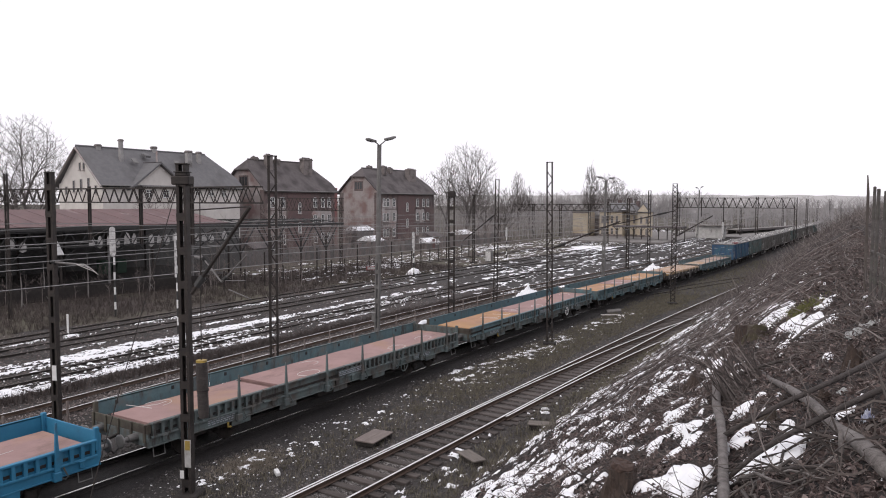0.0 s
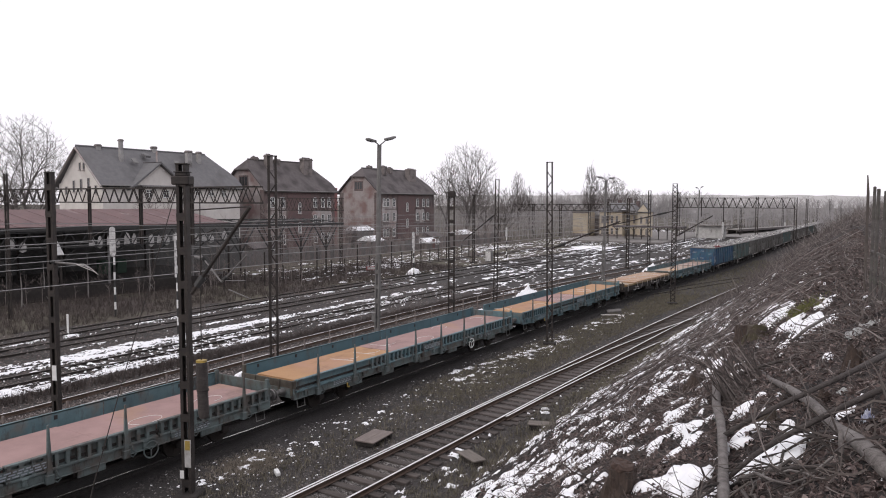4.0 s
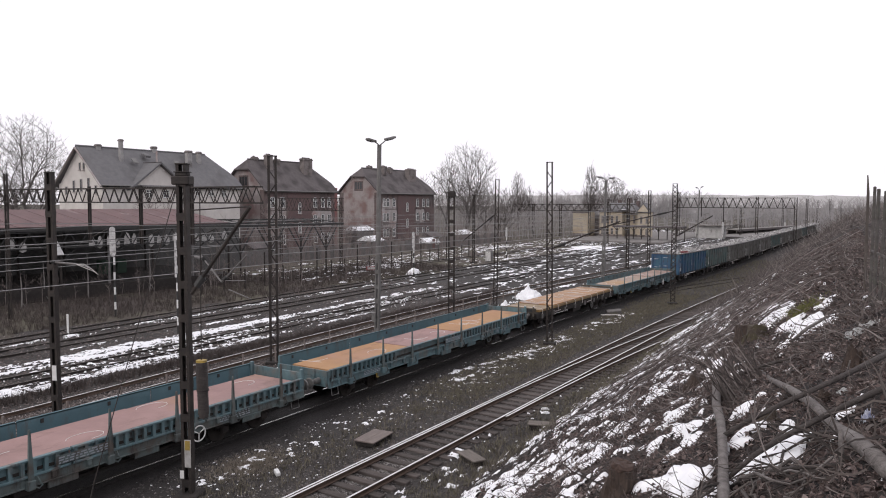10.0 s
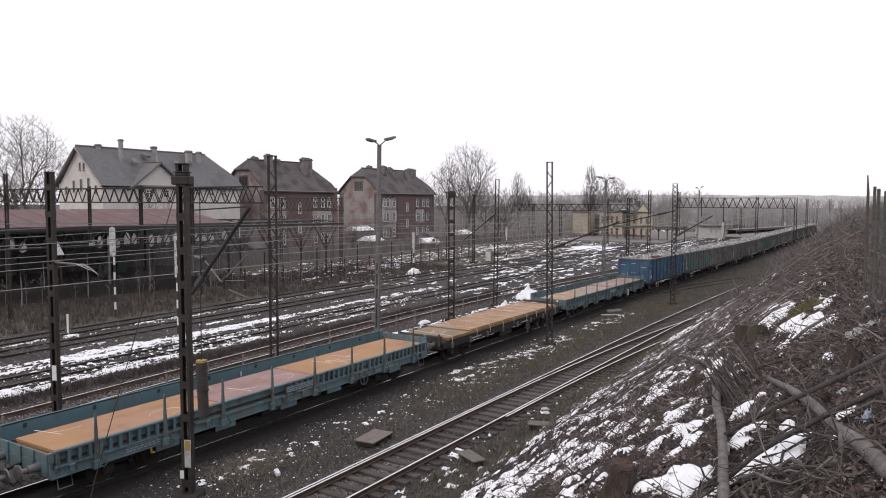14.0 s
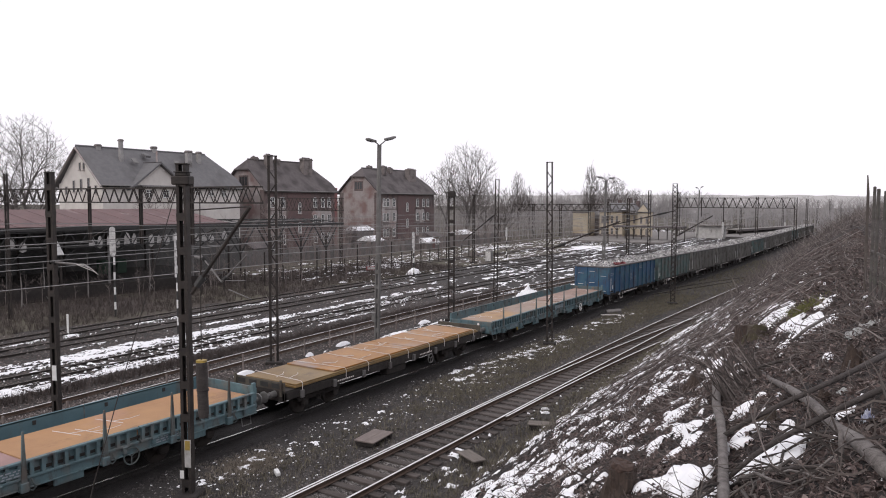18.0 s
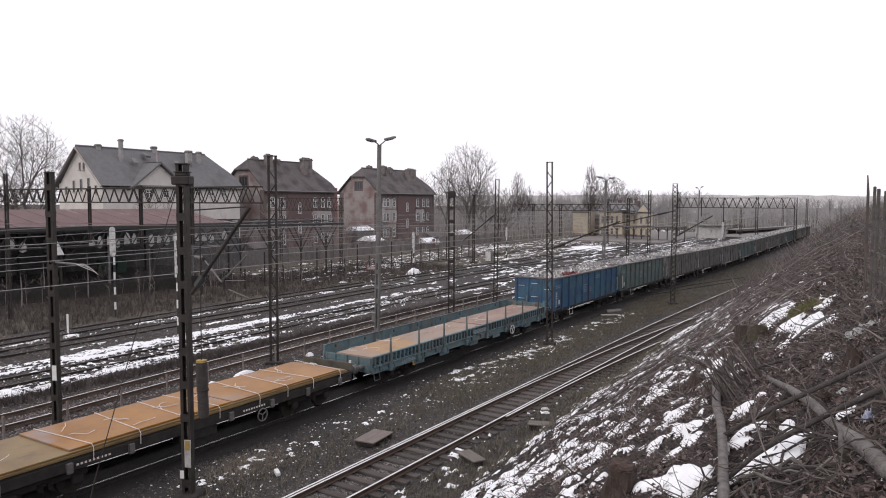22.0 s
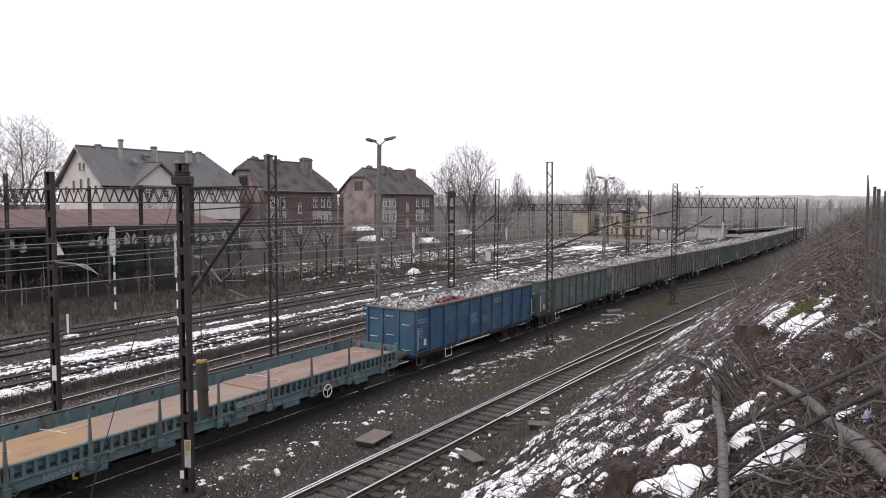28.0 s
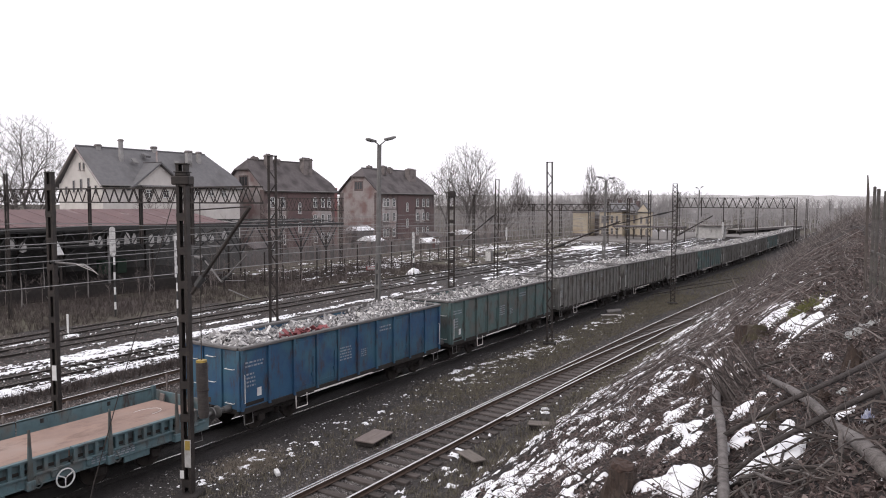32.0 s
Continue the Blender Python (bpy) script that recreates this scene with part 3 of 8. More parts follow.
def slope_snow(x, y):
    toe = -10.5 - np.clip(y - 15, 0, 80) * 0.035
    u = x - toe
    top = -3.3 - 0.09 * np.clip(y - 8, 0, 30)
    n = fbm(x * 0.5, y * 0.28, 51) - 0.5
    wx, wy = x + 0.30 * (fbm(x * 1.7, y * 1.1, 57, 2) - 0.5), y + 0.5 * (fbm(x * 1.5, y * 0.9, 58, 2) - 0.5)
    f = fbm(wx * 4.6 + y * 0.4, wy * 2.5, 52, 2) - 0.5
    g = fbm(wx * 10, wy * 6.5, 53, 2) - 0.5
    grain = f * 2.6 + g * 1.0
    k = -0.30 + n * 0.9 + grain - np.clip((x - top) * 0.45, 0, 0.75) - np.clip((1.3 - u) * 0.4, 0, 2) - np.clip((y - 44) / 12, 0, 2)
    for cx, cy, rx, ry, s in SNOW_LUMPS:
        k = np.maximum(k, s * (0.85 - np.hypot((x - cx) / rx, (y - cy) / ry)) * 1.6 + f * 0.8 + g * 0.7)
    return np.maximum(k, grain - 0.78 - np.clip((y - 36) / 30, 0, 2) - np.clip((x + 1.2) * 0.5, 0, 0.5))


snow_sheet("slope_snow", -12.0, 0.3, 4.5, 20, 0.032, slope_snow, 0.065, "lumps of melting snow on the littered slope")
snow_sheet("upper_slope_snow", -13.0, 0.3, 20, 54, 0.06, slope_snow, 0.08, "broken streaks of snow far along the slope")

# ---- masts and overhead line ----


def lattice_mast(x, y, top, w, style, label, group="overhead line masts", depth=0.0, turn=0.0, lean=0.0):
    """Two upright channels joined by battens or zigzag lacing, on a concrete foot."""
    base = gz(x, y)
    m = thing("catenary_mast", label, "mast", pose(x, y, base, 0, lean, turn), group)
    h_ = top - base
    for s in (-1, 1):
        a, fl, dp = s * w / 2, -s * (0.05 if style == "dense" else 0.12 if w > 0.43 else 0.08), 0.09 + depth
        prof = [(a, -dp), (a, dp), (a + fl, dp), (a + fl, dp - 0.02), (a + s * -0.02, dp - 0.02), (a + s * -0.02, -dp + 0.02), (a + fl, -dp + 0.02), (a + fl, -dp)]
        vs = [(x_, y_, 0) for x_, y_ in prof] + [(x_, y_, h_) for x_, y_ in prof]
        part("channel", Geo().add(vs, [tuple(range(8)), tuple(range(15, 7, -1))] + [(i, i + 8, (i + 1) % 8 + 8, (i + 1) % 8) for i in range(8)]), IRON, m)
    if style == "batten":
        z = 0.35
        while z < h_ - 0.2:
            for q in (-1, 1):
                part("batten", Geo().box(-w / 2, w / 2, q * (0.10 + depth) - 0.008, q * (0.10 + depth) + 0.008, z, z + 0.22), IRON, m)
            z += 0.95
    else:
        k, z = 0, 0.2
        stepz = w * (0.95 if style == "dense" else 1.5)
        for q in (-1, 1):
            lace, k, z = Geo(), 0, 0.2
            if style != "dense" and y < 60:
                bars = [Geo().beam((s * w / 2, 0, 0), (-s * w / 2, 0, stepz), 0.045, 0.012, (0, 1, 0)).mesh("lacing_bar") for s in (-1, 1)]
                while z + stepz < h_ - 0.05:
                    part("lacing_bar", bars[k % 2], IRON, m, m=pose(0, q * (0.10 + depth), z))
                    z, k = z + stepz, k + 1
                continue
            while z + stepz < h_ - 0.05:
                s = 1 if k % 2 else -1
                lace.beam((s * w / 2, q * (0.10 + depth), z), (-s * w / 2, q * (0.10 + depth), z + stepz), 0.045, 0.012, (0, 1, 0))
                if style == "dense":
                    lace.beam((-s * w / 2, q * (0.112 + depth), z), (s * w / 2, q * (0.112 + depth), z + stepz), 0.045, 0.012, (0, 1, 0))
                z += stepz
                k += 1
            tagged(part("lacing", lace, IRON, m), kind="stuff")
    part("cap", Geo().box(-w / 2 - 0.02, w / 2 + 0.02, -0.11 - depth, 0.11 + depth, h_, h_ + 0.04, 0.01), IRON, m)
    part("foundation", Geo().box(-w / 2 - 0.2, w / 2 + 0.2, -0.35 - depth, 0.35 + depth, -0.4, 0.16, 0.04), UNDER, m, "grimy concrete foundation block")
    return m


def arm(mast, a, b, r=0.035, mat_=None, name="cantilever", insulator=True):
    """A bracket tube of a mast from a to b in world space."""
    inv = mast.matrix_basis.inverted()
    a, b = inv @ Vector(a), inv @ Vector(b)
    c = part(name, Geo().tube([a, b], r, 8), mat_ or IRON, mast)
    if insulator:
        g = Geo()
        for i in range(5):
            p, q = a.lerp(b, 0.10 + i * 0.022), a.lerp(b, 0.117 + i * 0.022)
            g.tube([p, q], [r * 2.2, r * 1.5], 8)
        part("insulator", g, BLACKPAINT, c, "dark ribbed insulator")
    return c


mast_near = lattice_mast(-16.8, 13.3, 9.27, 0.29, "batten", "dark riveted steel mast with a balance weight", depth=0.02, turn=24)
part("mast_head", Geo().box(-0.265, 0.265, -0.17, 0.17, 8.95, 9.20, 0.03).box(-0.17, 0.17, -0.13, 0.13, 9.20, 9.29, 0.02).box(-0.20, 0.20, -0.15, 0.15, 9.29, 9.32, 0.01), IRON, mast_near, "bolted dark head box")
arm(mast_near, (-16.5, 13.3, 5.68), (-14.15, 13.3, 8.12), 0.05)
arm(mast_near, (-16.5, 13.3, 8.0), (-14.15, 13.3, 8.12), 0.02, insulator=False, name="stay_rod")
wt = part("balance_weight", Geo().tube([(0.545, -0.12, 2.2 - mast_near.location.z), (0.54, -0.12, 3.74 - mast_near.location.z)], 0.12, 12), WEIGHTIRON, mast_near, "stack of brown iron tensioning weights")
for i in range(16):
    z = 2.16 + i * 0.099 - mast_near.location.z
    x, r = 0.555 - 0.0025 * i, (0.160 if i > 7 else 0.150) - (0.02 if i == 0 else 0)
    part("weight_disc", Geo().tube([(x, -0.12, z), (x, -0.12, z + 0.008), (x, -0.12, z + 0.089), (x, -0.12, z + 0.097)], [r - 0.008, r, r, r - 0.008], 18), WEIGHTIRON, wt)
part("weight_band", Geo().tube([(0.545, -0.12, 2.93 - mast_near.location.z), (0.545, -0.12, 2.97 - mast_near.location.z)], 0.172, 18), IRON, wt)
part("weight_cap", Geo().tube([(0.515, -0.12, 3.745 - mast_near.location.z), (0.515, -0.12, 3.80 - mast_near.location.z)], 0.15, 16), YELLOW, wt, "yellow painted top weight")
part("weight_rod", Geo().tube([(0.515, -0.12, 3.8 - mast_near.location.z), (0.55, -0.10, 8.6 - mast_near.location.z)], 0.014, 6), IRON, wt)
part("mast_plate", Geo().box(-0.02, 0.17, -0.175, -0.160, 0.95, 1.75, 0.004), DIRTYPALE, mast_near, "pale plate with an orange upper band")
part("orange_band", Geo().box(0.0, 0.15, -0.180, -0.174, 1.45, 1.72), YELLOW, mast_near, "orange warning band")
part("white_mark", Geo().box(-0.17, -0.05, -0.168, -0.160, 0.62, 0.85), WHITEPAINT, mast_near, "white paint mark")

mast_left = lattice_mast(-25.5, 14.5, 9.25, 0.28, "batten", "dark steel mast beyond the train", turn=20)
part("mast_plate", Geo().box(-0.06, 0.12, -0.12, -0.105, 2.05, 2.6, 0.004), WHITEPAINT, mast_left, "small white plate")
ra = arm(mast_left, (-25.6, 14.5, 6.06), (-24.0, 14.5, 6.05), 0.04, RIMGREY)
inv_left = mast_left.matrix_basis.inverted()
for k, (dz, l_) in enumerate(((0.0, 0.8), (0.05, 0.65), (-0.06, 0.9))):
    part("frayed_strip", Geo().tube([inv_left @ Vector(q) for q in ((-24.02, 14.5, 6.05), (-23.6, 14.5, 6.03 + dz), (-23.6 + l_ * 0.6, 14.5, 5.93 + dz), (-23.6 + l_, 14.5, 5.80 + dz))], [0.014, 0.013, 0.010, 0.004], 5), DIRTYPALE, ra, "frayed pale strip")
mast_b = lattice_mast(-27.3, 27.2, 10.6, 0.48, "zigzag", "tall lattice mast of the track portal", turn=40)
arm(mast_b, (-32.94, 27.2, 5.23), (-31.26, 27.2, 3.8), 0.05, RIMGREY, "cantilever", True)
arm(mast_b, (-31.26, 27.2, 3.8), (-29.24, 27.2, 5.38), 0.05, RIMGREY, "cantilever", True)
arm(mast_b, (-31.26, 27.2, 3.89), (-29.4, 27.2, 4.0), 0.025, RIMGREY, "cantilever", False)
arm(mast_b, (-31.26, 27.2, 3.8), (-30.84, 27.2, 6.31), 0.012, RIMGREY, "cantilever", False)
arm(mast_b, (-30.69, 27.2, 3.43), (-28.95, 27.2, 3.02), 0.03, RIMGREY, "cantilever", False)
arm(mast_b, (-33.42, 27.2, 5.11), (-32.71, 27.2, 5.05), 0.09, RIMGREY, "cantilever", False)
mast_e = lattice_mast(-26.5, 43.9, 9.0, 0.50, "batten", "dark riveted steel mast beside the second track", turn=30)
part("mast_head", Geo().box(-0.30, 0.30, -0.2, 0.2, 8.80, 9.25, 0.08), IRON, mast_e)
mast_c = lattice_mast(-17.1, 39.8, 10.62, 0.38, "zigzag", "slender lattice mast beside the train", turn=20, lean=-0.7)
arm(mast_c, (-17.0, 39.8, 5.53), (-12.9, 39.8, 7.21), 0.045)
mast_g = lattice_mast(-27.5, 52.6, 10.1, 0.36, "zigzag", "slender lattice mast beside the second track", turn=25, lean=0.6)
arm(mast_g, (-27.6, 52.6, 7.25), (-30.6, 52.6, 5.0), 0.045)
mast_d = lattice_mast(-15.5, 62.3, 9.86, 0.42, "dense", "densely laced lattice mast beside the siding", turn=20)
arm(mast_d, (-15.3, 62.3, 5.46), (-12.4, 62.3, 7.22), 0.045)
arm(mast_d, (-15.5, 62.3, 7.6), (-22.5, 62.3, 5.9), 0.045)
for x, y, t, w in ((-27.6, 97.5, 9.9, 0.40), (-30.0, 95.9, 8.8, 0.45), (-49.3, 87.7, 9.33, 0.36), (-49.1, 143.5, 9.0, 0.34), (-32.3, 196.6, 7.0, 0.50)):
    lattice_mast(x, y, t, w, "zigzag", "distant lattice mast in the yard")
for x, y, t in ((-18.8, 215, 9.5), (-15.5, 250, 9.6), (-27.5, 240, 9.4), (-22, 290, 9.5), (-16, 320, 9.5)):
    lattice_mast(x, y, t, 0.5, "zigzag", "far lattice mast beyond the portal")


def truss_beam(parent, x0, x1, y, z0, z1, bay):
    """A lattice girder across the tracks: four chords, posts and diagonals."""
    k = 1.9 if y > 100 else 1.0
    for zz in (z0, z1):
        for dy in (-0.3, 0.3):
            part("chord", Geo().beam((x0, y + dy, zz), (x1, y + dy, zz), 0.075 * k), IRON, parent)
    n = max(2, round((x1 - x0) / bay))
    for dy in (-0.3, 0.3):
        for i in range(n):
            a, b = x0 + (x1 - x0) * i / n, x0 + (x1 - x0) * (i + 1) / n
            c = (a + b) / 2
            part("diagonal", Geo().beam((a, y + dy, z0), (c, y + dy, z1), 0.042 * k).beam((c, y + dy, z1), (b, y + dy, z0), 0.042 * k), IRON, parent)
    cross = Geo()
    for i in range(n + 1):
        a = x0 + (x1 - x0) * i / n
        cross.beam((a, y - 0.3, z0), (a, y + 0.3, z0), 0.05).beam((a, y - 0.3, z1), (a, y + 0.3, z1), 0.05)
    part("cross_ties", cross, IRON, parent)


def portal(x0, x1, y, z0, z1, legs, drops, bay, label):
    p = thing("track_portal", label, "gantry")
    truss_beam(p, x0, x1, y, z0, z1, bay)
    for x, top in legs:
        o, i_ = (0.32, 0.15) if y > 100 else (0.20, 0.14)
        leg = part("portal_leg", Geo().box(x - o, x - i_, y - 0.06, y + 0.06, -1.7, top).box(x + i_, x + o, y - 0.06, y + 0.06, -1.7, top), IRON, p)
        g, z, k = Geo(), 0.0, 1
        while z < top - 0.8:
            g.beam((x - k * 0.17, y - 0.04, z), (x + k * 0.17, y - 0.04, z + 0.6), 0.045)
            z, k = z + 0.6, -k
        tagged(part("leg_lacing", g, IRON, leg), kind="stuff")
    for x, low in drops:
        part("drop_post", Geo().box(x - 0.10, x - 0.06, y - 0.07, y + 0.07, low, z1 + 0.15).box(x + 0.06, x + 0.10, y - 0.07, y + 0.07, low, z1 + 0.15).box(x - 0.11, x + 0.11, y - 0.02, y + 0.02, low, z1 + 0.15), IRON, p)
        part("registration_arm", Geo().tube([(x, y, low + 0.3), (x + 1.8, y, low + 0.9)], 0.03, 6), IRON, p)
    return p


portal(-60.0, -28.3, 27.2, 8.18, 9.04, ((-53.4, 10.2),), ((-43.4, 5.6), (-38.2, 5.7), (-33.6, 5.8)), 0.95, "dark lattice portal spanning the yard tracks")
portal(-67.0, -56.6, 68.0, 7.2, 8.7, ((-66.8, 8.8), (-56.8, 8.8)), (), 1.3, "short lattice girder beyond the canopy")
portal(-44.5, -18.3, 180, 7.2, 9.5, ((-18.0, 9.6), (-43.8, 11.0), (-26.1, 9.8)), ((-33.4, 3.2), (-38.5, 5.0)), 1.75, "long lattice portal across all tracks far down the line")
portal(-85.0, -50.8, 168.0, 6.35, 7.88, ((-77.1, 8.0), (-69.7, 8.0), (-62.2, 8.1)), ((-57.0, 4.2),), 1.9, "long lattice portal in front of the station")


def wire_run(name, x, z, y0, y1, spans, sag, r, label):
    xs = x if callable(x) else (lambda y: x)
    pts = []
    for i in range(spans * 8 + 1):
        y, t = y0 + (y1 - y0) * i / (spans * 8), (i % 8) / 8
        pts.append((xs(y), y, z - sag * 4 * t * (1 - t)))
    g = Geo().tube(pts, r, 4, False)
    return solid(name, g, WIRE, label, "overhead wire", group="overhead wires")


for line, zc, zm in ((lambda y: -20.2, 5.85, 7.25), (second_line, 5.62, 7.0), (third_line, 5.6, 7.0), (fourth_line, 5.6, 7.0), (fifth_line, 5.55, 6.9)):
    wire_run("contact_wire", line, zc, -20, 230, 6, 0.03, 0.015, "thin grey contact wire over a track")
    wire_run("catenary_wire", line, zm, -20, 230, 6, 0.28, 0.013, "thin sagging carrier wire over a track")
wire_run("contact_wire", near_main, 6.9, 13.3, 230, 6, 0.04, 0.011, "thin grey contact wire over the siding")
wire_run("feeder_cable", -24.6, 6.6, -20, 230, 5, 0.5, 0.014, "sagging cable along the masts")


def yard_lamp(x, y, top, arms, label):
    b = gz(x, y)
    p = thing("yard_lamp", label, "lamp post", pose(x, y, b, 0, 1.0, 0), "yard lamps")
    h_ = top - b
    g = Geo()
    g.box(-0.17, -0.05, -0.10, 0.10, 0, h_ * 0.42, 0.02).box(0.05, 0.17, -0.10, 0.10, 0, h_ * 0.42, 0.02)
    z = 0.5
    while z < h_ * 0.40:
        g.box(-0.06, 0.06, -0.08, 0.08, z, z + 0.25)
        z += 0.9
    part("mast_foot", g, LAMPGREY, p, "twin pale concrete foot posts")
    part("pole", Geo().tube([(0, 0, h_ * 0.40), (0, 0, h_ - 0.05)], [0.15, 0.13], 10), LAMPGREY, p)
    part("switch_box", Geo().box(-0.30, 0.0, -0.22, -0.08, 1.15, 1.75, 0.03), GALV, p, "pale grey switch box")
    for dy, dz, s in arms:
        a = part("lamp_arm", Geo().tube([(0, 0, h_ - 0.10), (0, dy * 0.35, h_ + dz * 0.3), (0, dy * 0.6, h_ + dz * 0.7)], 0.035, 8), LAMPGREY, p)
        m = pose(0, dy * 0.95, h_ + dz, math.degrees(math.atan2(dz * 0.6, abs(dy))) * (1 if dy > 0 else -1), 0, 0)
        part("lamp_head", Geo().box(-0.14, 0.14, -s / 2, s / 2, -0.06, 0.07, 0.05), LAMPGREY, a, "grey lamp housing", m=m)
        part("lamp_glass", Geo().box(-0.11, 0.11, -s * 0.4, s * 0.2, -0.10, -0.055, 0.02), GLASS, a, "dull glass bowl", m=m)
    return p


yard_lamp(-26.5, 35.1, 11.75, ((-0.85, 0.16, 0.80), (1.15, 0.42, 0.95)), "grey twin-headed yard lamp on a concrete pole")
yard_lamp(-27.0, 77.5, 10.8, ((-2.0, 0.2, 1.4), (2.0, 0.25, 1.4)), "distant twin-headed yard lamp")
yard_lamp(-36.0, 165, 11.2, ((-2.6, 0.4, 1.8), (2.6, 0.7, 1.8)), "far twin-headed yard lamp beside the portal")

# ---- the goods train ----
XT = -20.21
HAUL = [(0, 92.02), (2, 85.12), (4, 78.62), (6, 72.43), (8, 66.48), (10, 60.70), (12, 55.04), (14, 49.44), (16, 43.90), (18, 38.36), (20, 32.82), (22, 27.28), (24, 21.74), (26, 16.22), (28, 10.74), (30, 5.36), (32, 0.0)]
MOVING, WHEELS = [], []


def disc(g, x0, x1, y, z, r, n=20):
    """A wheel-like disc along x."""
    return g.tube([(x0, y, z), (x1, y, z)], r, n)


def bogie(wagon, y, turning):
    b = Geo()
    for s in (-1, 1):
        b.box(s * 1.02 - 0.05, s * 1.02 + 0.05, y - 1.25, y + 1.25, 0.52, 0.72, 0.03)
        for q in (-0.9, 0.9):
            b.box(s * 1.06 - 0.10, s * 1.06 + 0.10, y + q - 0.16, y + q + 0.16, 0.34, 0.60, 0.04)
    b.box(-1.0, 1.0, y - 0.2, y + 0.2, 0.5, 0.85)
    bo = part("bogie", b, UNDER, wagon, "grimy cast bogie frame")
    for s in (-1, 1):
        for q in (-0.13, 0.13):
            coil = [(s * 1.08 + 0.075 * math.cos(a * 0.9), y + q + 0.075 * math.sin(a * 0.9), 0.42 + a * 0.0075) for a in range(33)]
            part("spring", Geo().tube(coil, 0.018, 5), UNDER, bo)
    for q in (-0.9, 0.9):
        w = Geo()
        w.tube([(-1.0, 0, 0), (1.0, 0, 0)], 0.075, 10)
        for s in (-1, 1):
            disc(w, s * 0.72, s * 0.80, 0, 0, 0.46, 24)
            disc(w, s * 0.69, s * 0.72, 0, 0, 0.488, 24)
            for k in range(6):
                a = k * math.pi / 3
                w.box(s * 0.80 - 0.01, s * 0.80 + 0.012, -0.03, 0.03, 0.10, 0.36, 0, Matrix.Rotation(a, 4, "X"))
        ws = part("wheelset", w, TREAD, bo, "steel wheelset with shiny treads", m=pose(0, y + q, 0.464))
        if turning:
            WHEELS.append((ws, y + q))
    return bo


def buffers(wagon, L):
    for y, d in ((0, -1), (L, 1)):
        for s in (-1, 1):
            x = s * 0.875
            bf = part("buffer", Geo().tube([(x, y, 1.06), (x, y + d * 0.30, 1.06)], [0.13, 0.11], 14).tube([(x, y + d * 0.30, 1.06), (x, y + d * 0.52, 1.06)], 0.075, 12), GALV, wagon, "greasy grey buffer")
            part("buffer_head", Geo().tube([(x, y + d * 0.52, 1.06), (x, y + d * 0.56, 1.06), (x, y + d * 0.575, 1.06)], [0.21, 0.22, 0.17], 18), GALV, bf)
        part("coupling", Geo().beam((0, y, 1.0), (0, y + d * 0.56, 0.92), 0.10, 0.07).box(-0.05, 0.05, min(y + d * 0.35, y + d * 0.45), max(y + d * 0.35, y + d * 0.45), 0.62, 0.95), UNDER, wagon, "screw coupling")
        part("brake_hose", Geo().tube([(0.32, y, 0.95), (0.34, y + d * 0.22, 0.72), (0.33, y + d * 0.40, 0.55), (0.30, y + d * 0.5, 0.70)], 0.028, 8), BLACKPAINT, wagon, "hanging brake hose")


def ring_geo(r, x, y, z, t=0.028):
    """A hand wheel: rim and three spokes, facing along x."""
    g = Geo()
    n = 20
    pts = [(x, y + r * math.cos(2 * math.pi * i / n), z + r * math.sin(2 * math.pi * i / n)) for i in range(n + 1)]
    g.tube(pts, t, 6, False)
    for k in range(3):
        a = 0.5 + k * 2 * math.pi / 3
        g.tube([(x, y, z), (x, y + r * math.cos(a), z + r * math.sin(a))], t * 0.8, 6)
    return g


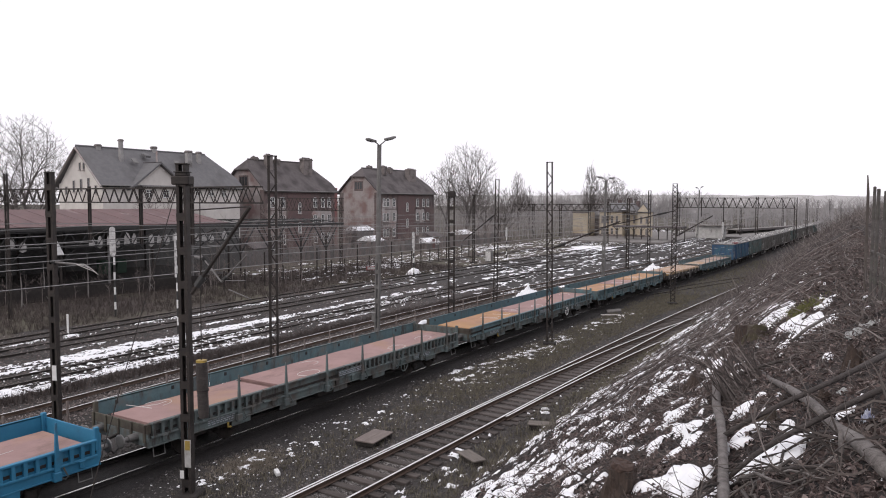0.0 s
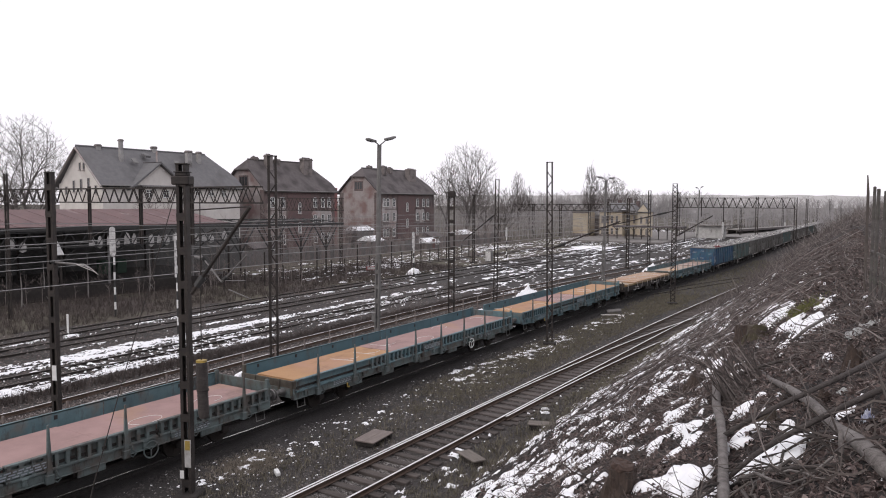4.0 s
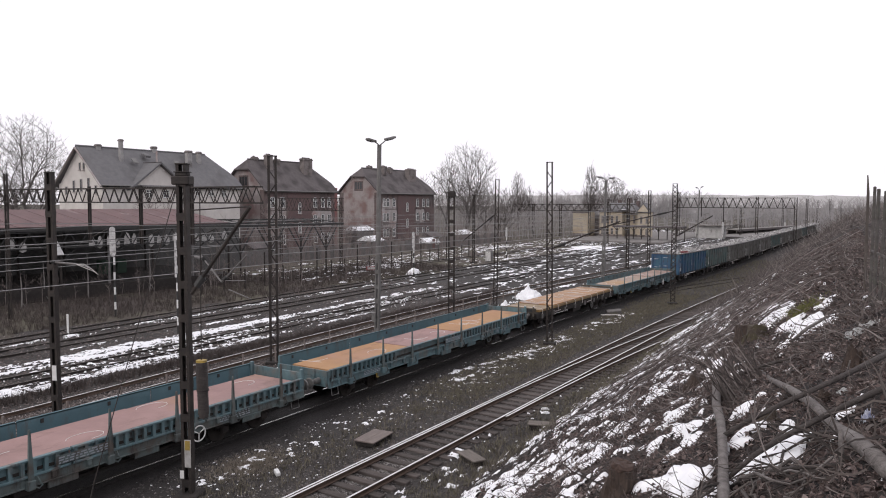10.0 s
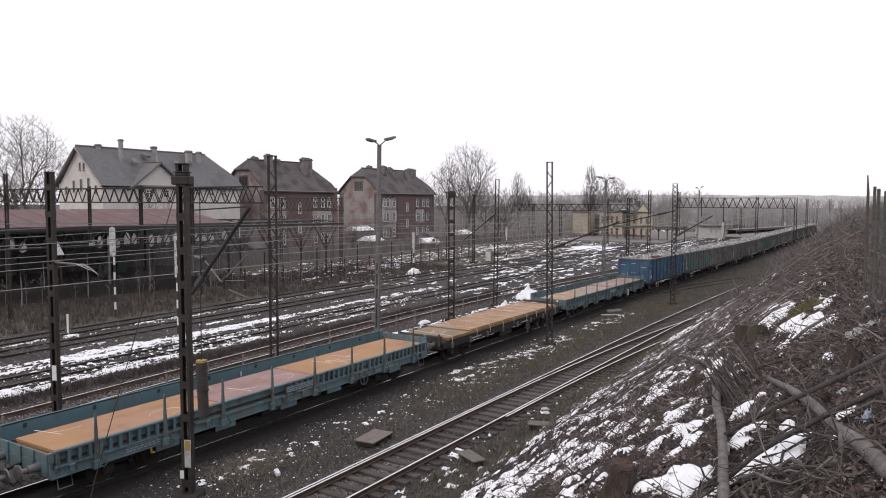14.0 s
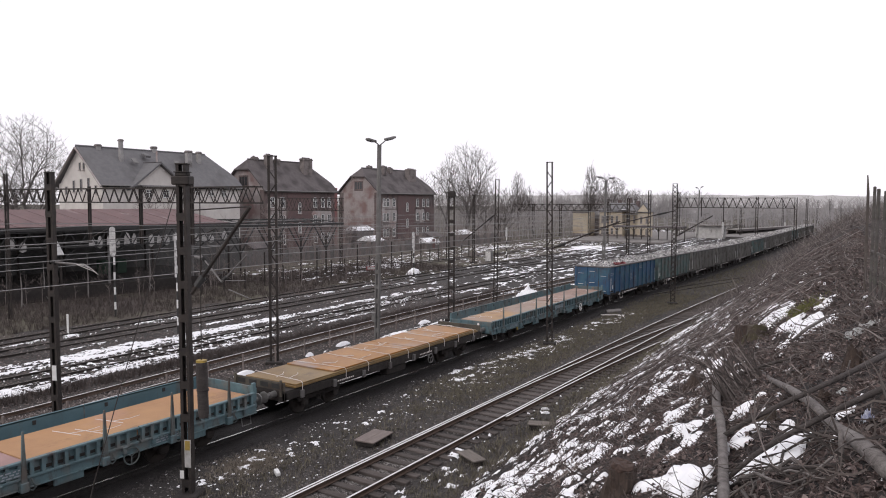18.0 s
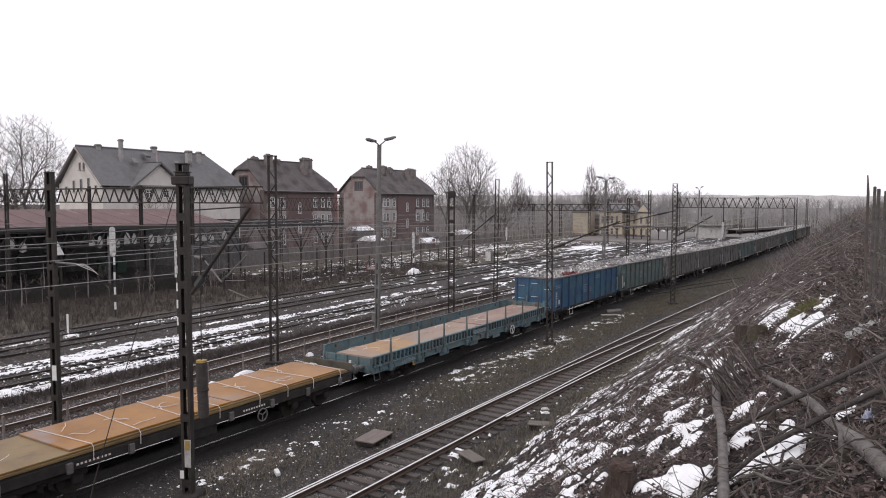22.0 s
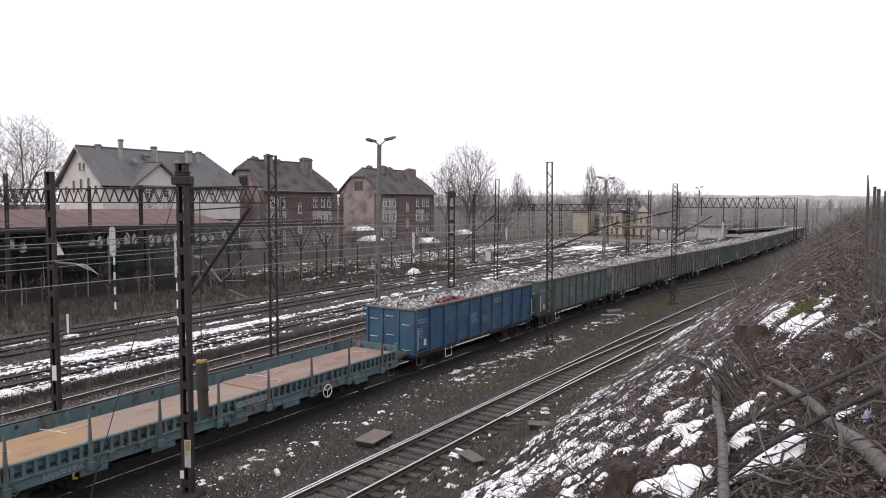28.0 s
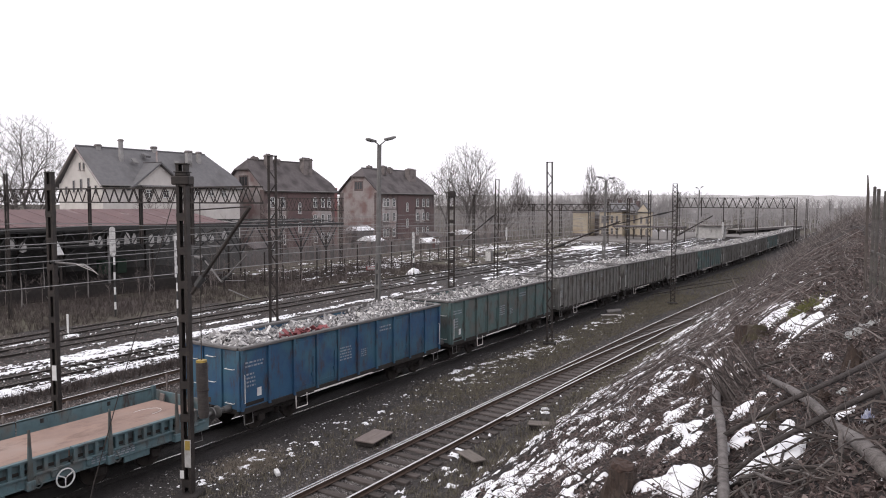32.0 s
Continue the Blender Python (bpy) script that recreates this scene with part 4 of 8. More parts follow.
def low_wagon(front, L, paint, wall, worn, label, rusty_end, wheel_at, turning=True):
    """A bogie flat wagon with low side walls and tall tapered stakes."""
    w = thing("low_sided_wagon", label, "goods wagon", pose(XT, front + HAUL[0][1], 0), "wagons of the train")
    MOVING.append((w, front))
    part("floor", Geo().box(-1.36, 1.36, 0.02, L - 0.02, 1.16, 1.25, 0.01), UNDER, w, "worn timber floor")
    for s in (-1, 1):
        part("sole_bar", Geo().box(s * 1.34 - 0.05, s * 1.34 + 0.05, 0, L, 0.80, 1.045, 0.015), worn, w, "grimy channel sole bar")
        part("sole_flange", Geo().box(s * 1.36 - 0.07, s * 1.36 + 0.07, 0.02, L - 0.02, 0.775, 0.81, 0.01), worn, w)
    tr = Geo()
    tr.extrude_y([(-0.25, 0.55), (0.25, 0.55), (0.25, 1.1), (-0.25, 1.1)], 5.0, L - 5.0)
    part("centre_sill", tr, UNDER, w)
    # Bars, posts, tank and brake box are added to block light under the floor.
    for s in (-1, 1):
        part("added_truss_bar", Geo().box(s * 0.92 - 0.05, s * 0.92 + 0.05, 4.6, L - 4.6, 0.42, 0.50).beam((s * 0.92, 4.6, 0.46), (s * 0.92, 3.9, 0.95), 0.08).beam((s * 0.92, L - 4.6, 0.46), (s * 0.92, L - 3.9, 0.95), 0.08), UNDER, w, "truss bar added to darken the space under the floor")
        for y in (6.2, 8.4, 10.2, 12.2):
            part("added_bar_post", Geo().box(s * 0.92 - 0.05, s * 0.92 + 0.05, y - 0.05, y + 0.05, 0.5, 1.12), UNDER, w)
    part("added_air_tank", Geo().tube([(0.62, 7.0, 0.72), (0.62, 8.3, 0.72)], 0.2, 14), UNDER, w, "brake air tank added to darken the underside")
    part("added_brake_box", Geo().box(-0.8, 0.85, 9.0, 11.4, 0.42, 0.72, 0.03), UNDER, w, "brake linkage box added to darken the underside")
    n = 8
    pos = [1.3 + 2.27 * i for i in range(n)]
    cuts = [0.10] + [(pos[i] + pos[i + 1]) / 2 for i in range(1, n - 1, 2)] + [L - 0.10]
    rnd = random.Random(int(abs(front) * 10))
    for a, b in zip(cuts[:-1], cuts[1:]):
        far = part("side_wall", Geo().box(-1.40, -1.36, a + 0.02, b - 0.02, 1.27, 1.77, 0.008).box(-1.43, -1.36, a + 0.02, b - 0.02, 1.72, 1.78, 0.01), wall, w, "raised drop side, dull blue-grey inside")
        y = a + 0.7
        while y < b - 0.4:
            part("lashing_ring", Geo().box(-1.362, -1.340, y, y + 0.10, 1.55, 1.68), BLACKPAINT, far)
            y += 2.2
        plain = rnd.random() < 0.14 and paint is not CYAN
        near = Geo().box(1.31, 1.34, a + 0.03, b - 0.03, 1.07, 1.53, 0.006).box(1.32, 1.46, a + 0.03, b - 0.03, 1.47, 1.535, 0.01).box(1.32, 1.46, a + 0.03, b - 0.03, 1.05, 1.12, 0.01)
        y = a + 0.12
        while y < b - 0.12 and not plain:
            near.box(1.33, 1.45, y - 0.05, y + 0.05, 1.10, 1.49)
            y += 0.31
        part("side_wall", near, paint, w, "ribbed drop side with faded paint")
        for q in (a + 0.5, b - 0.5):
            part("hinge", Geo().box(1.30, 1.47, q - 0.06, q + 0.06, 0.86, 1.10, 0.02).tube([(1.45, q - 0.09, 1.05), (1.45, q + 0.09, 1.05)], 0.035, 8), worn, w)
    for y in pos:
        s = Geo()
        s.box(1.42, 1.50, y - 0.075, y + 0.075, 0.78, 1.20, 0.01)
        s.add([(1.43, y - 0.065, 1.15), (1.43, y + 0.065, 1.15), (1.51, y + 0.065, 1.15), (1.51, y - 0.065, 1.15), (1.445, y - 0.025, 2.32), (1.445, y + 0.025, 2.32), (1.485, y + 0.025, 2.32), (1.485, y - 0.025, 2.32)],
              [(0, 3, 2, 1), (4, 5, 6, 7), (0, 1, 5, 4), (1, 2, 6, 5), (2, 3, 7, 6), (3, 0, 4, 7)])
        part("stake", s, worn if paint is CYAN else TEALDARK, w, "tall tapered steel stake")
        part("stake_pocket", Geo().box(1.28, 1.53, y - 0.11, y + 0.11, 0.72, 0.98, 0.02), worn, w)
        part("stake_latch", Geo().tube([(1.50, y + 0.16, 1.06), (1.54, y + 0.20, 0.92), (1.54, y + 0.26, 0.80), (1.50, y + 0.20, 0.72), (1.46, y + 0.13, 0.76)], 0.024, 6), TEALDARK, w, "hooked locking lever")
    for y0, d in ((0.0, 1), (L, -1)):
        em = rusty_end if d == 1 else paint
        e = Geo().box(-1.38, 1.38, min(y0, y0 + d * 0.05), max(y0, y0 + d * 0.05), 1.215, 1.49 if d == 1 else 1.72, 0.01)
        for x in (-1.30, -0.65, 0.0, 0.65, 1.30):
            e.box(x - 0.05, x + 0.05, min(y0, y0 - d * 0.05), max(y0, y0 - d * 0.05), 0.95, 1.50 if d == 1 else 1.66, 0.01)
        part("end_wall", e, em, w, "low ribbed end wall")
        part("headstock", Geo().box(-1.38, 1.38, min(y0, y0 + d * 0.12) + 0.001, max(y0, y0 + d * 0.12), 0.82, 1.21, 0.02), worn, w)
        for s in (-1, 1):
            part("step", Geo().tube([(s * 1.30, y0 + d * 0.25, 0.85), (s * 1.36, y0 + d * 0.25, 0.45), (s * 1.36, y0 + d * 0.65, 0.45), (s * 1.30, y0 + d * 0.65, 0.85)], 0.02, 6), GALV, w, "bent bar footstep")
            part("end_post", Geo().box(s * 1.33 - 0.06, s * 1.33 + 0.06, min(y0 + d * 0.02, y0 + d * 0.16), max(y0 + d * 0.02, y0 + d * 0.16), 1.2, (1.80 if s < 0 else 1.50) if d == 1 else 1.86, 0.015), em, w)
    wheel = part("brake_wheel", ring_geo(0.25, 1.44, wheel_at, 0.74, 0.024), WHITEPAINT if paint is TEAL and not (wall is BLUEWALL and worn is TEAL) else TEALDARK, w, "brake hand wheel", smooth=True)
    part("wheel_shaft", Geo().tube([(1.0, wheel_at, 0.76), (1.45, wheel_at, 0.76)], 0.03, 8), IRON, wheel)
    for y, z0, z1, l_ in ((L * 0.42, 0.55, 0.95, 0.9), (L * 0.60, 0.60, 0.95, 0.5), (L * 0.33, 0.62, 0.95, 0.4)):
        part("equipment_box", Geo().box(1.0, 1.30, y, y + l_, z0, z1, 0.03), UNDER, w)
    for y in (3.3, 5.6, 8.6, 11.2, 15.4):
        part("drop_plate", Geo().box(1.33, 1.40, y, y + 0.85, 0.58, 0.80, 0.02), worn, w, "faded drop plate under the sole")
    for y, l_, z in ((L * 0.475, 1.6, 1.28), (2.2, 1.3, 0.96), (L - 4.2, 1.5, 0.96)):
        p = part("data_panel", Geo().box(1.455 if z > 1.1 else 1.392, 1.462 if z > 1.1 else 1.398, y, y + l_, z - 0.12, z + 0.12), worn, w, "painted data panel")
        g = Geo()
        xx = 1.466 if z > 1.1 else 1.402
        for k in range(3):
            yy, zz = y + 0.08, z + 0.06 - k * 0.07
            while yy < y + l_ - 0.12:
                q = rnd.uniform(0.05, 0.18)
                g.box(xx - 0.002, xx, yy, min(yy + q, y + l_ - 0.06), zz - 0.018, zz + 0.018)
                yy += q + 0.05
        part("lettering", g, FADED, p, "rows of small faded letter bars")
    part("tie_down", Geo().tube([(1.48, 3.05, 0.82), (1.50, 3.05, 0.66), (1.49, 3.16, 0.64)], 0.035, 8), YELLOW, w, "yellow release handle")
    bogie(w, 2.75, turning)
    bogie(w, L - 2.75, turning)
    buffers(w, L)
    return w


def sheet_load(front, runs, label, seed):
    """Thin steel sheets lying on a wagon floor, with chalk marks."""
    t = thing("steel_sheets", label, "steel load", pose(XT, front + HAUL[0][1], 0), "loads of the train")
    MOVING.append((t, front))
    rnd = random.Random(seed)
    for a, b, material, top in runs:
        top += 0.17
        sh = part("sheet", Geo().box(-0.82, 1.29, a, b, top - 0.09, top, 0.006), material, t)
        part("under_sheet", Geo().box(-0.80, 1.28, a + 0.03, b - 0.05, 1.252, top - 0.095, 0.006), material, t)
        g = Geo()
        for k in range(max(1, int((b - a) / 2.2))):
            y = a + 0.6 + rnd.random() * (b - a - 1.4)
            x = rnd.uniform(-0.7, 0.9)
            if rnd.random() < 0.5:
                pts = [(x + 0.34 * math.cos(q * 0.5), y + 0.55 * math.sin(q * 0.5), top + 0.004) for q in range(rnd.choice((8, 10, 12)))]
                g.tube(pts, 0.011, 4)
            else:
                g.tube([(x - 0.6, y - 0.1, top + 0.004), (x + 0.45, y + 0.12, top + 0.004)], 0.013, 4)
                g.tube([(x, y, top + 0.004), (x + 0.2, y + 0.5, top + 0.004), (x + 0.15, y + 0.9, top + 0.004)], 0.011, 4)
        part("chalk_mark", g, STRAP, sh, "white chalk marks")
    return t


W0, W1, W2, W3, W4, W5, W6 = -98.6, -78.6, -58.9, -39.0, -19.1, -2.75, 17.09
RUSTYEND = mat("olive_grime_end", (0.095, 0.085, 0.065), (0.065, 0.055, 0.045), 2.0, 0.8, bump=0.3, c=(0.055, 0.042, 0.035), cover=0.4, cscale=2.0)
low_wagon(W0, 18.5, CYAN, CYAN, CYAN, "bright blue low-sided bogie wagon with open load floor", CYAN, 13.5, False)
low_wagon(W1, 18.5, TEALDARK, TEAL, TEALDARK, "grimy grey-green low-sided bogie wagon with steel sheets", RUSTYEND, 13.5)
low_wagon(W2, 18.5, TEAL, BLUEWALL, TEALDARK, "faded teal low-sided bogie wagon with dark rusty end", RUSTYEND, 13.5)
low_wagon(W3, 18.5, TEAL, BLUEWALL, TEAL, "blue-teal low-sided bogie wagon with ochre sheets", TEAL, 13.5)
last_low = low_wagon(W5, 18.5, TEAL, TEAL, TEAL, "light teal low-sided bogie wagon coupled before the gondolas", TEAL, 13.6)
for x in (-0.75, 0.62):
    part("timber_prop", Geo().box(-0.10, 0.10, -0.03, 0.03, 0.0, 0.42, 0.008), HATCHWOOD, last_low, "short pinkish timber prop", m=pose(x, 18.28, 1.26, -6, 4, 0))
sheet_load(W0, ((0.4, 18.1, PINK, 1.30),), "pinkish rusty steel sheet on the wagon floor", 3)
sheet_load(W1, ((0.3, 5.4, PINK, 1.27), (5.7, 11.9, PINK, 1.32), (11.93, 18.1, PINK, 1.30)), "pinkish rusty steel sheets with chalk marks", 4)
sheet_load(W2, ((0.3, 6.6, OCHRE, 1.30), (6.62, 12.4, PINK, 1.31), (12.42, 18.1, PINK, 1.29)), "orange and pink steel sheets with chalk rings", 5)
sheet_load(W3, ((0.3, 5.9, OCHRE, 1.30), (5.92, 10.5, PINK, 1.32), (10.52, 18.1, OCHRE, 1.34)), "ochre and salmon steel sheets lying overlapped", 6)
sheet_load(W5, ((0.3, 10.2, TAN, 1.30), (10.22, 18.1, BROWNSHEET, 1.34)), "tan and brown steel sheets with chalk lines", 7)


def flat_wagon(front, L):
    w = thing("flat_wagon", "grimy flat wagon with low end boards and no sides", "goods wagon", pose(XT, front + HAUL[0][1], 0), "wagons of the train")
    MOVING.append((w, front))
    part("floor", Geo().box(-1.36, 1.36, 0.02, L - 0.02, 1.12, 1.20, 0.01), UNDER, w, "worn timber floor")
    for s in (-1, 1):
        part("sole_bar", Geo().box(s * 1.32 - 0.06, s * 1.32 + 0.06, 0, L, 0.84, 1.14, 0.015), UNDER, w)
        for y in np.arange(0.9, L - 0.5, 1.9):
            part("stake_pocket", Geo().box(s * 1.42 - 0.05, s * 1.42 + 0.05, y - 0.09, y + 0.09, 0.80, 1.10, 0.015), RIMGREY, w)
        for y in (L * 0.2, L * 0.6):
            g = Geo()
            for k in range(9):
                g.box(s * 1.385 - 0.002, s * 1.385 + 0.002, y + k * 0.12, y + k * 0.12 + 0.07, 0.95, 1.01)
            part("lettering", g, STRAP, w, "row of dull letter bars")
    part("centre_sill", Geo().extrude_y([(-0.25, 0.5), (0.25, 0.5), (0.25, 1.1), (-0.25, 1.1)], 4.5, L - 4.5), UNDER, w)
    for y0, d in ((0.0, 1), (L, -1)):
        part("headstock", Geo().box(-1.38, 1.38, min(y0, y0 + d * 0.12), max(y0, y0 + d * 0.12), 0.80, 1.2, 0.02), UNDER, w)
        part("end_board", Geo().box(-1.36, 1.36, min(y0 + d * 0.02, y0 + d * 0.07), max(y0 + d * 0.02, y0 + d * 0.07), 1.205, 1.52, 0.01), RUSTYEND, w, "low grimy end board")
        # Thin black panels paint the shade of slots on the flat board.
        for x in (-0.9, -0.3, 0.3, 0.9):
            part("slot_shade", Geo().box(x - 0.2, x + 0.2, min(y0 + d * 0.02, y0 + d * 0.012), max(y0 + d * 0.02, y0 + d * 0.012), 1.27, 1.45, 0.003), BLACKPAINT, w, "flat black panel for a shaded slot in the end board")
        for s in (-1, 1):
            part("end_post", Geo().box(s * 1.2 - 0.05, s * 1.2 + 0.05, min(y0 - d * 0.05, y0 + d * 0.02), max(y0 - d * 0.05, y0 + d * 0.02), 1.0, 1.62, 0.015), STRAP if d == -1 else RUSTYEND, w)
    wheel = part("brake_wheel", ring_geo(0.22, 1.45, 9.9, 0.66), GALV, w, "grey brake hand wheel")
    part("wheel_shaft", Geo().tube([(1.0, 9.9, 0.66), (1.45, 9.9, 0.66)], 0.03, 8), IRON, wheel)
    part("equipment_box", Geo().box(0.9, 1.3, 6.5, 8.0, 0.5, 0.84, 0.03), UNDER, w)
    bogie(w, 2.3, True)
    bogie(w, L - 2.3, True)
    buffers(w, L)
    return w


flat_wagon(W4, 15.1)
plates = thing("steel_plates", "rust-orange heavy steel plates lashed with pale straps", "steel load", pose(XT, W4 + HAUL[0][1], 0), "loads of the train")
MOVING.append((plates, W4))
for a, b, x0, x1, z0, z1 in ((0.55, 14.7, -1.38, 1.40, 1.22, 1.30), (0.62, 14.6, -1.34, 1.37, 1.31, 1.36), (2.9, 8.6, -1.30, 1.28, 1.365, 1.42), (8.7, 14.3, -1.32, 1.30, 1.365, 1.41)):
    part("plate", Geo().box(x0, x1, a, b, z0, z1, 0.008), PLATEDULL if a < 2 else PLATE, plates)
for i, y in enumerate((0.9, 3.5, 5.0, 6.6, 8.0, 9.8, 11.2, 12.6, 14.2)):
    dy, rnd = (0.25, -0.15, 0.3)[i % 3], random.Random(i)
    s = part("strap", Geo().tube([(1.43, y, 1.02), (1.44, y, 1.34), (1.36, y, 1.435), (0.2, y + dy * 0.4, 1.437), (-1.34, y + dy, 1.437), (-1.42, y + dy, 1.32), (-1.42, y + dy, 1.05)], 0.013, 6), STRAP, plates, "pale lashing strap")
    for k in range(2):
        x, yy, a = rnd.uniform(-0.6, 0.9), y + rnd.uniform(-0.2, 0.2), rnd.uniform(0.6, 2.5)
        pts = []
        for q in range(7):
            pts.append((x, yy, 1.437 + 0.03 * abs(math.sin(q * 0.9))))
            a += rnd.gauss(0.1, 0.35)
            x, yy = min(max(x + math.cos(a) * 0.14, -1.25), 1.25), min(max(yy + math.sin(a) * 0.14, 0.7), 14.4)
        part("strap_tail", Geo().tube(pts, 0.012, 5), STRAP, s, "loose strap end")


def gondola(front, paint, label, near, lettered=False, narrow=False, turning=False):
    """A high-sided open bogie wagon with outside posts, rim, doors and ladders."""
    L = 12.9
    w = thing("gondola_wagon", label, "goods wagon", pose(XT, front + HAUL[0][1], 0), "wagons of the train")
    MOVING.append((w, front))
    part("floor", Geo().box(-1.36, 1.36, 0.05, L - 0.05, 1.12, 1.22), UNDER, w)
    n = 16 if narrow else 10
    for s in (-1, 1):
        wall = part("side_wall", Geo().box(s * 1.385 - 0.02, s * 1.385 + 0.02, 0.02, L - 0.02, 1.06, 3.14), paint, w, "tall plated side with streaks of dirt")
        for i in range(n + 1):
            y = 0.06 + (L - 0.12) * i / n
            part("side_post", Geo().box(s * 1.445 - 0.055, s * 1.445 + 0.055, y - 0.055, y + 0.055, 1.0, 3.12, 0.012), paint, w)
        part("top_rail", Geo().box(s * 1.43 - 0.085, s * 1.43 + 0.085, -0.03, L + 0.03, 3.12, 3.24, 0.025), RIMGREY, w, "worn grey top rim")
        part("sole_bar", Geo().box(s * 1.37 - 0.06, s * 1.37 + 0.06, 0, L, 0.86, 1.07, 0.02), RIMGREY if not near else UNDER, w)
        if near and not narrow:
            for k in (2, 7):
                y0 = 0.06 + (L - 0.12) * k / n
                for d in (0, 1):
                    ya = y0 + 0.08 + d * 1.28
                    dr = part("door", Geo().box(s * 1.425 - 0.018, s * 1.425 + 0.018, ya, ya + 1.10, 1.14, 2.98, 0.01), paint, w, "hinged side door")
                    for zb in (1.24, 2.90):
                        part("door_bar", Geo().box(s * 1.447 - 0.008, s * 1.447 + 0.008, ya + 0.05, ya + 1.05, zb, zb + 0.05), paint, dr)
                    part("latch", Geo().tube([(s * 1.47, ya + 0.95, 1.2), (s * 1.47, ya + 0.95, 2.3)], 0.022, 6).box(s * 1.46 - 0.02, s * 1.46 + 0.02, ya + 0.86, ya + 1.04, 1.55, 1.68), paint, dr)
        for y0, d in ((0.0, 1), (L, -1)):
            part("grab_rail", Geo().tube([(s * 1.45, y0 + d * 0.12, 1.25), (s * 1.52, y0 + d * 0.12, 1.27), (s * 1.52, y0 + d * 0.12, 2.25), (s * 1.45, y0 + d * 0.12, 2.27)], 0.016, 6), WHITEPAINT, w, "white grab rail")
            part("step", Geo().tube([(s * 1.40, y0 + d * 0.15, 1.0), (s * 1.44, y0 + d * 0.15, 0.50), (s * 1.44, y0 + d * 0.55, 0.50), (s * 1.40, y0 + d * 0.55, 1.0)], 0.02, 6), GALV, w)
        part("side_step", Geo().tube([(s * 1.44, 2.7, 0.95), (s * 1.46, 2.7, 0.48), (s * 1.46, 3.3, 0.48), (s * 1.44, 3.3, 0.95)], 0.025, 6), STRAP, w, "pale bar step")
        part("brake_bar", Geo().tube([(s * 1.46, 3.7, 0.90), (s * 1.46, 7.4, 0.90)], 0.025, 6), STRAP, w, "pale long brake bar")
    for y0, d in ((0.0, 1), (L, -1)):
        e = part("end_wall", Geo().box(-1.37, 1.37, min(y0, y0 + d * 0.04), max(y0, y0 + d * 0.04), 1.04, 3.14), paint, w, "plated end wall")
        for x in (-1.36, -0.48, 0.48, 1.36):
            part("end_post", Geo().box(x - 0.07, x + 0.07, min(y0, y0 - d * 0.07), max(y0, y0 - d * 0.07), 1.0, 3.12, 0.015), paint, w)
        part("top_rail", Geo().box(-1.34, 1.34, min(y0 + d * 0.07, y0 - d * 0.08), max(y0 + d * 0.07, y0 - d * 0.08), 3.12, 3.238, 0.025), RIMGREY, w)
        part("headstock", Geo().box(-1.40, 1.40, min(y0, y0 + d * 0.12), max(y0, y0 + d * 0.12), 0.84, 1.06, 0.02), UNDER, w)
        for x, z in ((-0.95, 2.62), (0.0, 2.80), (0.95, 2.45), (-0.95, 1.75), (0.95, 1.25), (0.0, 1.9)):
            part("end_rung", Geo().tube([(x - 0.2, y0 - d * 0.01, z), (x - 0.2, y0 - d * 0.09, z), (x + 0.2, y0 - d * 0.09, z), (x + 0.2, y0 - d * 0.01, z)], 0.016, 6), WHITEPAINT, w, "white rung")
    if near:
        rnd = random.Random(int(front * 10))
        for y, z, l_, hh, rows in ((0.25, 2.45, 0.85, 0.26, 2), (0.3, 1.75, 0.4, 0.55, 4), (5.3, 1.75, 0.75, 0.6, 5), (6.7, 1.7, 0.4, 0.35, 4), (8.0, 2.55, 0.85, 0.30, 2)):
            g = Geo()
            for k in range(rows):
                zz, yy = z + hh - (k + 0.5) * hh / rows, y
                while yy < y + l_:
                    q = rnd.uniform(0.04, 0.16)
                    g.box(1.408, 1.411, yy, min(yy + q, y + l_), zz - hh / rows * 0.22, zz + hh / rows * 0.22)
                    yy += q + 0.05
            part("lettering", g, FADED, w, "faded white letter bars")
        if lettered:
            for k in range(5):
                part("paint_scrape", Geo().box(-0.62 + 0.03 * k, -0.52 + 0.05 * (k % 3), -0.006, -0.001, 1.25 + 0.36 * k, 1.58 + 0.36 * k, 0.002), PLASTERWHITE if k % 2 else RIMGREY, w, "pale scrape where paint has come off")
            part("rust_patch", Geo().box(-0.40, -0.08, -0.006, -0.001, 1.12, 1.30, 0.002), RUST, w, "rusty worn patch on the end")
        part("label_card", Geo().box(1.412, 1.42, 0.78, 0.98, 1.38, 1.68), WHITEPAINT, w, "white paper card")
        part("dust_panel", Geo().box(1.408, 1.412, 0.25, 1.1, 1.12, 1.25), UNDER, w)
    bogie(w, 2.15, turning)
    bogie(w, L - 2.15, turning)
    buffers(w, L)
    return w


